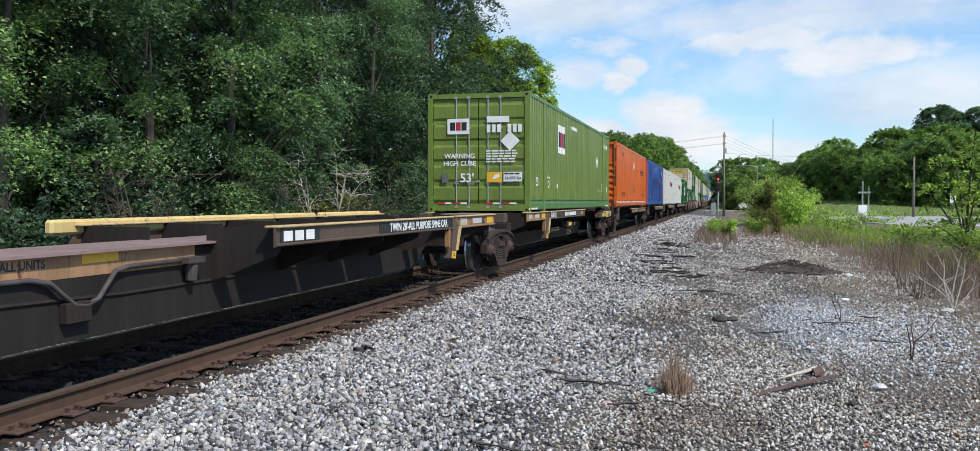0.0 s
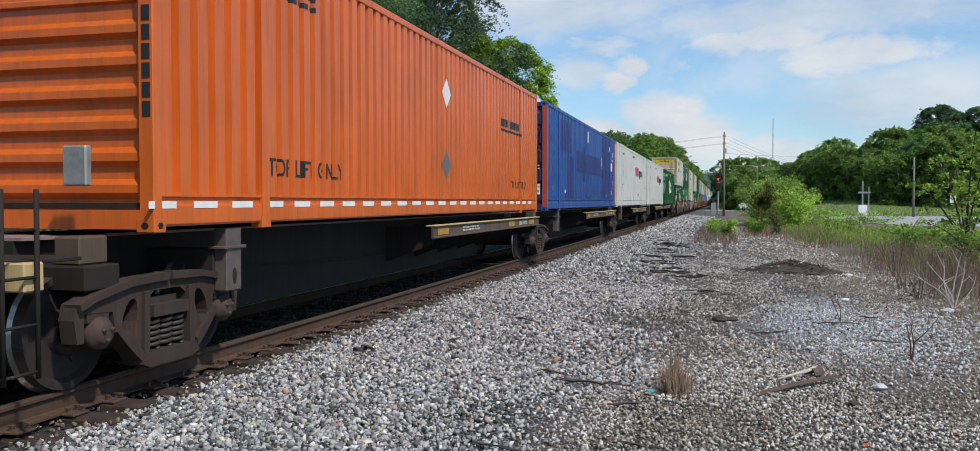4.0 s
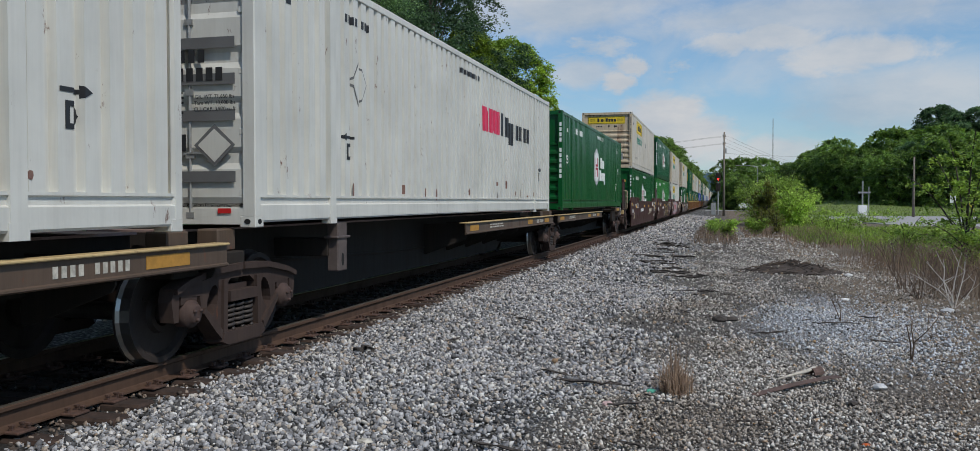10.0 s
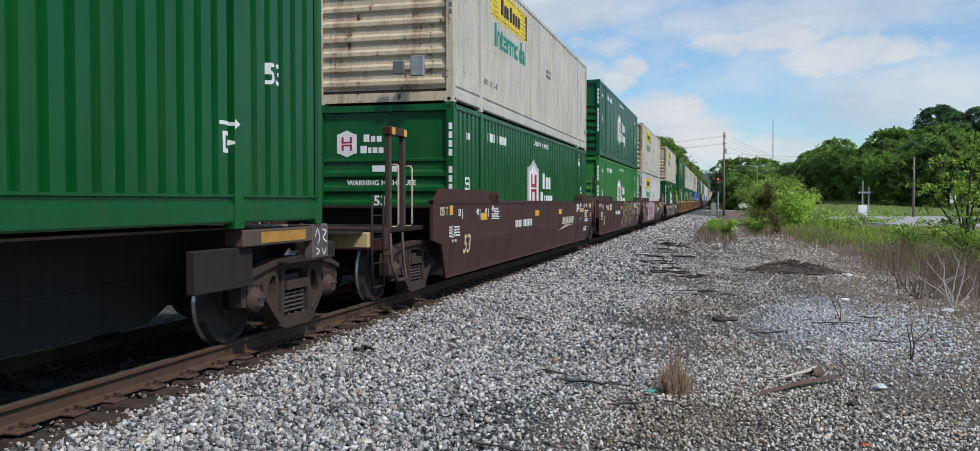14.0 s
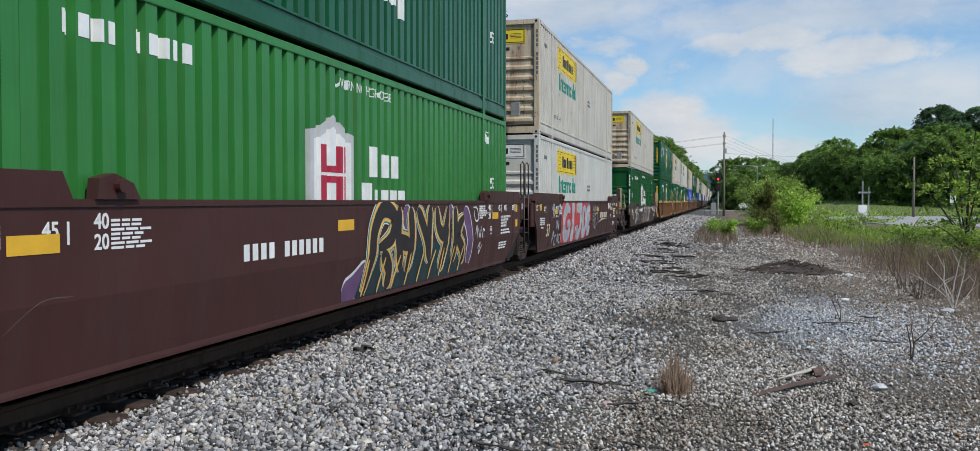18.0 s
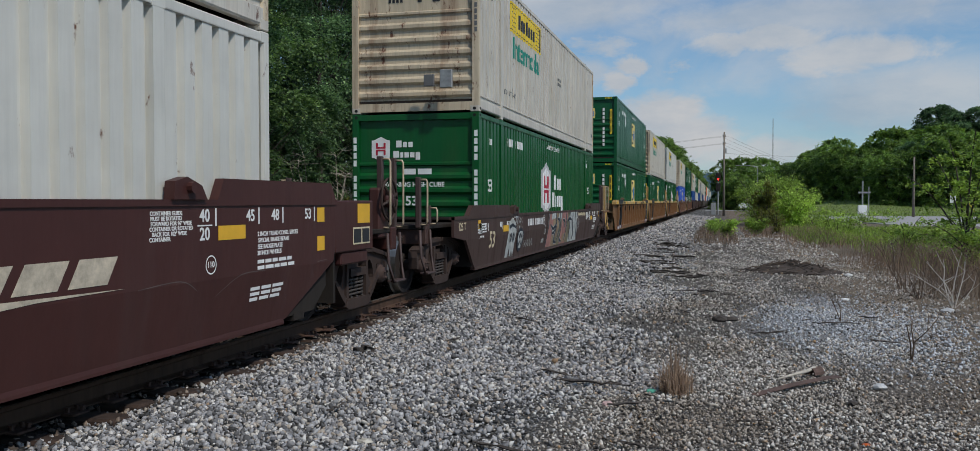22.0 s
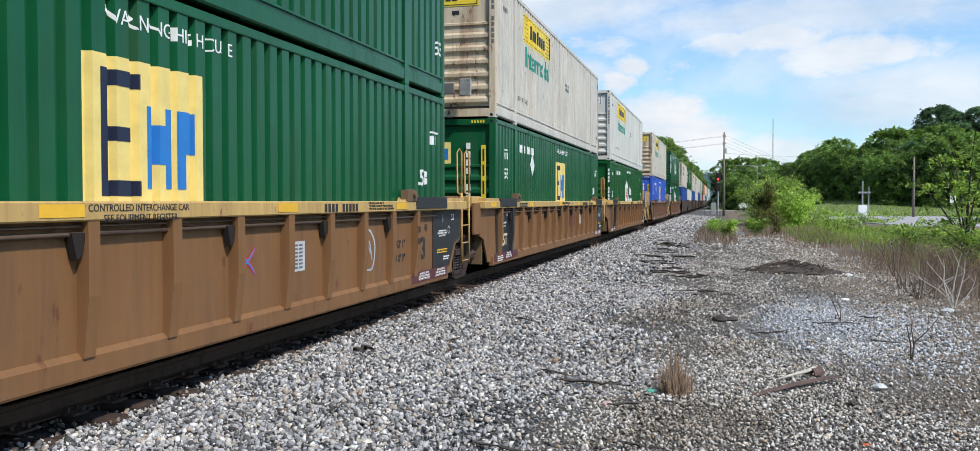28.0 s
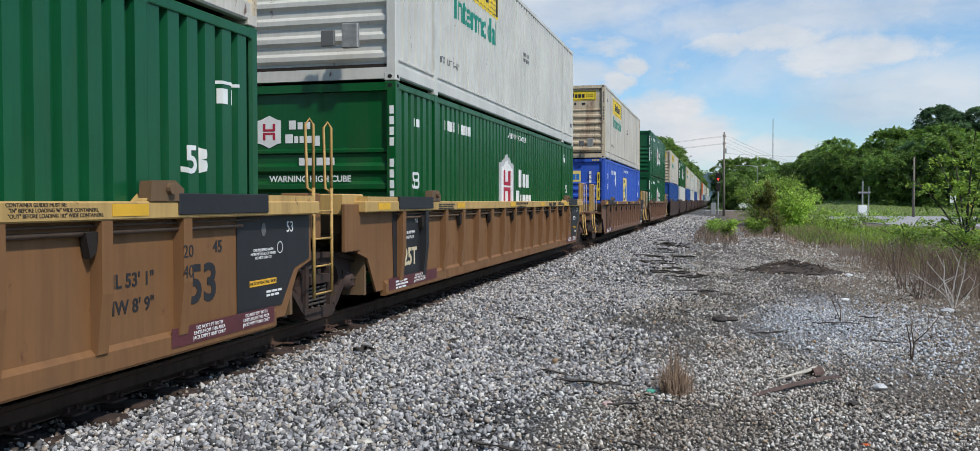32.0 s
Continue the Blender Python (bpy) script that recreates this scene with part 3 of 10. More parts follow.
SKIN = {}         # how the side of a thing is shaped, so that paint follows it: ribs or a leaning lower plate
LEAN_Z = 0.78


def lean(z):
    """How far the lower plate of a well's side falls back at a height."""
    return -0.13 * max(0.0, LEAN_Z - z)


def settle(bm, parent, off):
    """Lay thin paint on the ribs of a container or the bent side of a well."""
    kind = SKIN.get(parent.name) if parent else None
    if not kind or not bm.verts:
        return bm
    zs, ys = [v.co.z for v in bm.verts], [v.co.y for v in bm.verts]
    if kind == "ribs" and abs(off - SIDE) < 0.03 and min(zs) > 0.33 and max(zs) < 2.80:
        for y, x in RIBS:
            if min(ys) < y + C0 < max(ys):
                bmesh.ops.bisect_plane(bm, geom=bm.verts[:] + bm.edges[:] + bm.faces[:], dist=0.0004, plane_co=(0, y + C0, 0), plane_no=(0, 1, 0))
        ry, rx = [q[0] + C0 for q in RIBS], [q[1] for q in RIBS]
        for v in bm.verts:
            v.co.x += float(np.interp(v.co.y, ry, rx)) - SIDE + 0.0022
    elif kind == "lean" and off < 1.42 and min(zs) < LEAN_Z:
        if max(zs) > LEAN_Z:
            bmesh.ops.bisect_plane(bm, geom=bm.verts[:] + bm.edges[:] + bm.faces[:], dist=0.0004, plane_co=(0, 0, LEAN_Z), plane_no=(0, 0, 1))
        for v in bm.verts:
            v.co.x += lean(v.co.z)
    return bm


def flat(name, pts, material, parent, face, off, label=""):
    """A thin painted mark: an outline of (along, up) on a side (face 'side', local +X), or an end (face 'end', local -Y)."""
    bm = bmesh.new()
    off = off if face == "side" else off + C0
    prism(bm, pts, 0 if face == "side" else 1, off, off + (0.003 if face == "side" else -0.003))
    if face == "side" and "placard" not in label:
        settle(bm, parent, off)
    return part(name, bm, material, parent, label)


def rect(a0, a1, z0, z1):
    return [(a0, z0), (a1, z0), (a1, z1), (a0, z1)]


def bars(name, boxes, material, parent, face, off, label=""):
    """Rows of small plain bars that stand for small print."""
    bm = bmesh.new()
    d = 0.003 if face == "side" else -0.003
    off = off if face == "side" else off + C0
    for a0, a1, z0, z1 in boxes:
        prism(bm, rect(a0, a1, z0, z1), 0 if face == "side" else 1, off, off + d)
    if face == "side":
        settle(bm, parent, off)
    ob = part(name, bm, material, parent, label)
    if len(boxes) > 2:
        ob["kind"] = "stuff"
    return ob


def print_bars(a, z, w, rows, h=0.03, gap=0.02, seed=1, words=4):
    rnd = random.Random(seed)
    out = []
    for r in range(rows):
        x = a
        for k in range(words):
            ww = w / words * rnd.uniform(0.5, 0.9)
            if x + ww > a + w:
                break
            out.append((x, x + ww, z - r * (h + gap) - h, z - r * (h + gap)))
            x += ww + w / words * 0.15
    return out


def serial_bars(a, z, n, h, w, gap, skip=(), vertical=False):
    out = []
    for i in range(n):
        if i in skip:
            continue
        if vertical:
            out.append((a, a + w, z - i * (h + gap) - h, z - i * (h + gap)))
        else:
            out.append((a + i * (w + gap), a + i * (w + gap) + w, z, z + h))
    return out


TEXTS = {}


def lettering(words, size, m, material, parent, bold=0.0):
    """Real words in the built-in font, as a thin mesh."""
    key = (words, size, material, bold)
    if key not in TEXTS:
        cu = bpy.data.curves.new("lettering", "FONT")
        cu.body, cu.size, cu.align_x, cu.align_y, cu.resolution_u = words, size, "CENTER", "CENTER", 3
        cu.offset, cu.extrude = bold, 0.0015
        tmp = bpy.data.objects.new("lettering", cu)
        me = bpy.data.meshes.new_from_object(tmp)
        bpy.data.objects.remove(tmp)
        me.materials.clear()
        me.materials.append(MAT[material])
        TEXTS[key] = me
    me = TEXTS[key]
    if parent.name in SKIN and m[0][2] > 0.5:
        bm = bmesh.new()
        bm.from_mesh(me)
        bm.transform(m)
        settle(bm, parent, m.translation.x)
        me = bpy.data.meshes.new("lettering")
        bm.to_mesh(me)
        bm.free()
        me.materials.append(MAT[material])
        m = Matrix()
    o = new("lettering", me)
    o.parent, o.matrix_basis = parent, m
    return o


def on_side(y, z, off):
    return pose(off, y, z, 90, 0, 90)


def on_end(x, z, off):
    return pose(x, off + C0, z, 90, 0, 0)


# ---- containers ----
CL, CW, CH = 15.25, 1.295, 2.896
C0 = 0.32         # the shell starts a little behind its origin
MID_POSTS = (1.80, 13.45)


def rib_line():
    """Outline of the side seen from above: trapezoid ribs between the end posts and the two lifting posts."""
    prof = []
    for a, b in ((0.09, MID_POSTS[0] - 0.08), (MID_POSTS[0] + 0.08, MID_POSTS[1] - 0.08), (MID_POSTS[1] + 0.08, CL - 0.09)):
        n = max(3, round((b - a) / 0.262))
        p = (b - a) / n
        for i in range(n):
            y = a + i * p
            prof += [(y, 1.216), (y + p * 0.07, 1.280), (y + p * 0.64, 1.280), (y + p * 0.71, 1.216)]
        prof.append((b, 1.216))
        if b < CL - 1:
            prof += [(b + 0.004, 1.296), (b + 0.156, 1.296)]
    return prof


RIBS = rib_line()


def corrugated_side():
    prof = [q for q in RIBS if q[1] < 1.29]
    bm = bmesh.new()
    lo = [bm.verts.new((x, y, 0.30)) for y, x in prof]
    hi = [bm.verts.new((x, y, 2.80)) for y, x in prof]
    for i in range(len(prof) - 1):
        bm.faces.new((lo[i], lo[i + 1], hi[i + 1], hi[i]))
    box(bm, 1.17, 1.212, 0.05, CL - 0.05, 0.28, 2.82)
    return bm


def bottom_rail():
    bm = bmesh.new()
    prism(bm, [(1.20, 0.05), (1.275, 0.05), (1.29, 0.07), (1.29, 0.22), (1.262, 0.235), (1.262, 0.29), (1.285, 0.30), (1.285, 0.325), (1.20, 0.325)], 1, 0.06, CL - 0.06)
    return bm


def top_rail():
    return prism(bmesh.new(), [(1.20, 2.79), (1.29, 2.79), (1.293, 2.80), (1.293, 2.872), (1.28, 2.885), (1.20, 2.885)], 1, 0.06, CL - 0.06)


def roof_sheet():
    bm = bmesh.new()
    ys = np.linspace(0.06, CL - 0.06, 121)
    a = [bm.verts.new((-1.2, y, 2.862 + 0.012 * (i % 4 in (1, 2)))) for i, y in enumerate(ys)]
    b = [bm.verts.new((1.2, y, 2.862 + 0.012 * (i % 4 in (1, 2)))) for i, y in enumerate(ys)]
    for i in range(len(ys) - 1):
        bm.faces.new((a[i], b[i], b[i + 1], a[i + 1]))
    return bm


def under_frame():
    """Floor with its cross members below, cut from one piece."""
    pts = [(0.05, 0.245), (0.05, 0.20)]
    for i in range(32):
        y = 0.3 + i * 0.47
        pts += [(y - 0.03, 0.20), (y - 0.03, 0.06), (y + 0.03, 0.06), (y + 0.03, 0.20)]
    return prism(bmesh.new(), pts + [(CL - 0.05, 0.20), (CL - 0.05, 0.245)], 0, -1.2, 1.2)


def lift_post():
    bm = box(bmesh.new(), 1.19, 1.296, -0.075, 0.075, 0.03, 2.87)
    box(bm, 1.18, 1.2975, -0.089, 0.089, 2.78, 2.896)
    box(bm, 1.18, 1.2975, -0.089, 0.089, 0.0, 0.118)
    return bm


def corner_post():
    bm = bmesh.new()
    prism(bm, [(1.16, 0.0), (1.285, 0.0), (1.295, 0.01), (1.295, 0.10), (1.26, 0.115), (1.16, 0.05)], 2, 0.11, 2.79)
    return bm


def casting():
    """A corner casting; black ovals on two faces stand for its holes' inner shade."""
    bm = bmesh.new()
    box(bm, -0.089, 0.089, -0.081, 0.081, 0, 0.118)
    bmesh.ops.bevel(bm, geom=bm.edges[:], offset=0.01, segments=1, affect="EDGES")
    for f, (ax, off) in enumerate(((0, 0.0895), (1, -0.0815))):
        oval = [(0.035 * math.cos(a), 0.059 + 0.028 * math.sin(a)) for a in np.linspace(0, 2 * math.pi, 11)[:-1]]
        prism(bm, oval, ax, off - 0.004, off + 0.0015 if ax == 0 else off - 0.0015, 1)
    return bm


def ribbed_end():
    """Front wall: a plain upper panel and pressed horizontal ribs below, framed by posts and headers."""
    pts = [(0.12, 2.80), (0.12, 0.15), (0.076, 0.15)]
    z = 0.28
    for i in range(6):
        pts += [(0.076, z), (0.030, z + 0.05), (0.030, z + 0.115), (0.076, z + 0.165)]
        z += 0.262
    pts += [(0.076, z + 0.03), (0.042, z + 0.05), (0.042, z + 0.09), (0.076, z + 0.11), (0.076, 2.80)]
    return prism(bmesh.new(), pts, 0, -1.165, 1.165)


def header():
    bm = box(bmesh.new(), -1.17, 1.17, 0.004, 0.12, 2.77, 2.885)
    return bm


def sill():
    return box(bmesh.new(), -1.17, 1.17, 0.004, 0.12, 0.03, 0.19)


def door_leaf():
    """One door: five pressed panels in one sheet."""
    pts = [(0.10, 2.76), (0.10, 0.17), (0.050, 0.17)]
    z = 0.24
    for i in range(5):
        pts += [(0.050, z), (0.022, z + 0.06), (0.022, z + 0.34), (0.050, z + 0.40)]
        z += 0.50
    return prism(bmesh.new(), pts + [(0.050, 2.76)], 0, 0.012, 1.145)


def lock_rod():
    bm = bmesh.new()
    tube(bm, [(0, 0.005, 0.10), (0, 0.005, 2.82)], 0.017, 8)
    for z in (0.12, 0.72, 1.35, 2.05, 2.79):
        box(bm, -0.045, 0.045, -0.012, 0.03, z - 0.03, z + 0.03)
    box(bm, -0.02, 0.28, -0.02, -0.008, 0.735, 0.757)
    box(bm, 0.20, 0.26, -0.02, 0.03, 0.72, 0.775)
    return bm


def hinge():
    return cbox(-0.05, 0.05, -0.012, 0.03, -0.035, 0.035, 0.008)


def container(label, mat, lead="ribs", end_mat=None, post_mat=None, rail_mat=None, group="containers on the train", name="shipping_container"):
    c = thing(name, label, "container", group)
    SKIN[c.name] = "ribs"
    end_mat, post_mat, rail_mat = end_mat or mat, post_mat or mat, rail_mat or mat
    home, turn = pose(0, C0, 0), pose(0, C0 + CL, 0, 0, 0, 180)
    for m in (home, turn):
        shared("side", "side_wall", corrugated_side, mat, c, m)
        shared("brail", "bottom_rail", bottom_rail, rail_mat, c, m)
        shared("trail", "top_rail", top_rail, rail_mat, c, m)
        for y in MID_POSTS:
            mm = m @ pose(0, y, 0)
            shared("lift", "lifting_post", lift_post, mat, c, mm)
        for mirror in (1, -1):
            shared(("post", mirror), "corner_post", (lambda k=mirror: mirrored(corner_post(), k)), post_mat, c, m)
            for z in (0.0, CH - 0.118):
                cm = pose(mirror * (CW - 0.089), 0.081, z)
                shared("casting", "corner_casting", casting, (mat, "void"), c, m @ cm)
    shared("roof", "roof", roof_sheet, mat, c, home)
    shared("under", "underframe", under_frame, "steel_dark", c, home)
    for m, style in ((home, lead), (turn, "doors" if lead == "ribs" else "ribs")):
        shared("header", "header", header, end_mat, c, m)
        shared("sill", "sill", sill, end_mat, c, m)
        if style == "ribs":
            shared("ribs", "front_wall", ribbed_end, end_mat, c, m)
        else:
            for k in (1, -1):
                d = shared(("door", k), "door", (lambda kk=k: mirrored(door_leaf(), kk)), end_mat, c, m)
                for x in (0.24, 0.56):
                    shared("rod", "lock_rod", lock_rod, "galvanised", d, pose(k * x, 0.012, 0), "galvanised lock rod with handle")
                for z in (0.35, 0.95, 1.55, 2.15, 2.62):
                    shared("hinge", "hinge", hinge, end_mat, d, pose(k * 1.155, 0.03, z))
    return c


def mirrored(bm, k):
    if k < 0:
        for v in bm.verts:
            v.co.x = -v.co.x
        bmesh.ops.reverse_faces(bm, faces=bm.faces[:])
    return bm


SIDE = 1.2815     # marks lie on the outer face of the ribs
END = 0.030


def word_blocks(a, z, h, widths, gap, drop=()):
    """A word as plain upright blocks, one for each letter of it."""
    out = []
    for i, w in enumerate(widths):
        lo = z - (h * 0.35 if i in drop else 0)
        out.append((a, a + w, lo, z + h * (1.0 if i == 0 else 0.78)))
        a += w + gap
    return out


def mark_hub(c, y0=7.0):
    hexa = [(0.0, 1.0), (0.35, 0.74), (0.5, 0.70), (0.5, -0.70), (0.35, -0.74), (0.0, -1.0), (-0.35, -0.74), (-0.5, -0.70), (-0.5, 0.70), (-0.35, 0.74)]
    z0 = 1.52
    flat("emblem_ground", [(y0 + a * 1.24, z0 + b * 0.70) for a, b in hexa], "mark_pale", c, "side", SIDE, "pale upright hexagon emblem")
    flat("emblem_ground", [(y0 + a * 1.02, z0 + b * 0.56) for a, b in hexa], "mark_white", c, "side", SIDE + 0.003, "white inner hexagon")
    bars("emblem_bar", [(y0 - 0.34, y0 - 0.20, z0 + 0.02, z0 + 0.34), (y0 + 0.12, y0 + 0.26, z0 + 0.02, z0 + 0.34), (y0 + 0.30, y0 + 0.36, z0 + 0.02, z0 + 0.34), (y0 - 0.20, y0 + 0.12, z0 + 0.02, z0 + 0.10),
                         (y0 - 0.34, y0 - 0.20, z0 - 0.36, z0 - 0.02), (y0 + 0.12, y0 + 0.26, z0 - 0.36, z0 - 0.02), (y0 + 0.30, y0 + 0.36, z0 - 0.36, z0 - 0.02), (y0 - 0.20, y0 + 0.12, z0 - 0.10, z0 - 0.02)], "mark_crimson", c, "side", SIDE + 0.007, "crimson bars of the emblem")
    bars("name_block", word_blocks(y0 + 1.10, 1.52, 0.40, (0.34, 0.28, 0.28), 0.08) + word_blocks(y0 + 0.86, 1.04, 0.40, (0.36, 0.17, 0.26, 0.26, 0.28), 0.06, (4,)), "mark_white", c, "side", SIDE, "plain white blocks of the owner's name")
    lettering("WARNING HIGH CUBE", 0.17, on_side(y0 + 1.0, 2.62, SIDE + 0.002), "mark_white", c)
    lettering("53", 0.34, on_side(1.18, 1.50, SIDE + 0.002), "mark_white", c, 0.006)
    lettering("53", 0.30, on_side(14.5, 1.55, SIDE + 0.002), "mark_white", c, 0.006)
    bars("small_print", [(13.88, 13.96, 2.36, 2.52), (13.99, 14.07, 2.33, 2.49), (14.10, 14.18, 2.33, 2.47), (13.92, 14.16, 2.54, 2.56)], "mark_white", c, "side", SIDE)
    bars("serial", serial_bars(2.6, 2.38, 10, 0.17, 0.11, 0.05, (4,)), "mark_white", c, "side", SIDE)
    bars("serial", serial_bars(1.10, 2.32, 2, 0.12, 0.10, 0.04), "mark_white", c, "side", SIDE)
    h = [(-0.72 + a * 0.38, 2.22 + b * 0.24) for a, b in hexa]
    flat("emblem_ground", h, "mark_white", c, "end", END + 0.040, "white hexagon emblem")
    bars("emblem_bar", [(-0.82, -0.78, 2.23, 2.34), (-0.66, -0.62, 2.23, 2.34), (-0.78, -0.66, 2.23, 2.26), (-0.82, -0.78, 2.10, 2.21), (-0.66, -0.62, 2.10, 2.21), (-0.78, -0.66, 2.18, 2.21)], "mark_crimson", c, "end", END + 0.036, "crimson bars of the emblem")
    bars("name_block", word_blocks(-0.40, 2.25, 0.13, (0.11, 0.08, 0.09), 0.03) + word_blocks(-0.46, 2.05, 0.13, (0.12, 0.06, 0.09, 0.09, 0.09), 0.025, (4,)), "mark_white", c, "end", END + 0.042)
    lettering("WARNING HIGH CUBE", 0.125, on_end(-0.05, 1.52, END + 0.000), "mark_white", c, 0.003)
    lettering("53'", 0.25, on_end(-0.05, 1.20, END - 0.002), "mark_white", c, 0.006)
    bars("plate", [(-0.22, 0.02, 1.72, 1.83), (0.06, 0.34, 1.72, 1.83)], "mark_white", c, "end", END - 0.002)
    bars("serial", serial_bars(1.20, 2.55, 11, 0.115, 0.065, 0.035, (4,), True), "mark_white", c, "end", -0.001)
    bars("serial", serial_bars(-1.265, 2.45, 11, 0.115, 0.065, 0.035, (4,), True), "mark_white", c, "end", -0.001)


def mark_hub_single(c):
    mark_hub(c, 7.6)
    mark_d(c, 13.6, 0.80, "mark_white")


def mark_jb(c, board="mark_yellow"):
    y0 = 4.55
    flat("sign", rect(y0 - 1.65, y0 + 1.65, 2.00, 2.66), "mark_yellow", c, "side", SIDE, "yellow sign panel with a black border")
    bars("sign_border", [(y0 - 1.60, y0 + 1.60, 2.05, 2.062), (y0 - 1.60, y0 + 1.60, 2.60, 2.612), (y0 - 1.60, y0 - 1.57, 2.05, 2.61), (y0 + 1.57, y0 + 1.60, 2.05, 2.61)], "mark_black", c, "side", SIDE + 0.004)
    nm = word_blocks(y0 - 0.82, 2.18, 0.32, (0.16, 0.05, 0.20, 0.05), 0.05) + word_blocks(y0 - 0.10, 2.18, 0.32, (0.21, 0.20, 0.20, 0.19), 0.06)
    bars("name_block", nm, "mark_black", c, "side", SIDE + 0.004, "plain black blocks of the owner's name")
    for k in (1, -1):
        bars("scroll_lines", [(y0 + k * 1.25 - 0.25, y0 + k * 1.25 + 0.20, 2.14 + 0.10 * i, 2.152 + 0.10 * i) for i in range(5)], "mark_black", c, "side", SIDE + 0.004)
    lettering("Intermodal", 0.66, on_side(y0 + 0.1, 1.66, SIDE + 0.002), "mark_teal", c, 0.012)
    bars("small_print", print_bars(8.6, 1.75, 0.8, 2, 0.08, 0.05, 3, 3) + serial_bars(1.0, 2.3, 5, 0.10, 0.07, 0.03), "mark_grey", c, "side", SIDE)
    lettering("TOP LIFT ONLY", 0.15, on_side(2.95, 0.62, SIDE + 0.002), "mark_grey", c)
    bars("decal", [(15.1, 15.5, 0.55, 0.66)], "mark_grey", c, "side", SIDE)
    # front end
    flat("sign", rect(-1.0, 0.92, 2.30, 2.68), board, c, "end", END + 0.040, "sign panel with a black border")
    bars("sign_border", [(-0.97, 0.89, 2.325, 2.34), (-0.97, 0.89, 2.64, 2.655), (-0.97, -0.95, 2.325, 2.655), (0.87, 0.89, 2.325, 2.655)], "mark_black", c, "end", END + 0.036)
    bars("name_block", word_blocks(-0.50, 2.41, 0.18, (0.09, 0.03, 0.11, 0.03), 0.03) + word_blocks(-0.08, 2.41, 0.18, (0.12, 0.11, 0.11, 0.11), 0.03) + [(-0.90 + 0.0 * i, -0.62, 2.44 + 0.035 * i, 2.448 + 0.035 * i) for i in range(4)] + [(0.52, 0.80, 2.44 + 0.035 * i, 2.448 + 0.035 * i) for i in range(4)], "mark_black", c, "end", END + 0.036, "plain black blocks of the owner's name")
    bars("small_print", serial_bars(-0.55, 2.14, 4, 0.07, 0.05, 0.03) + [(0.05, 0.13, 2.13, 2.22), (0.35, 0.50, 2.13, 2.21)], "mark_black", c, "end", END + 0.042)
    part("document_box", cbox(0.62, 0.86, -0.012, 0.06, 0.42, 0.76, 0.012), "galvanised", c, "grey metal box on the front wall")
    part("vent", cbox(0.30, 0.50, 0.0, 0.06, 0.46, 0.68, 0.008), "mark_grey", c, "dark vent plate")
    bars("serial", serial_bars(1.205, 2.62, 10, 0.085, 0.05, 0.03, (4,), True), "mark_grey", c, "end", -0.001)


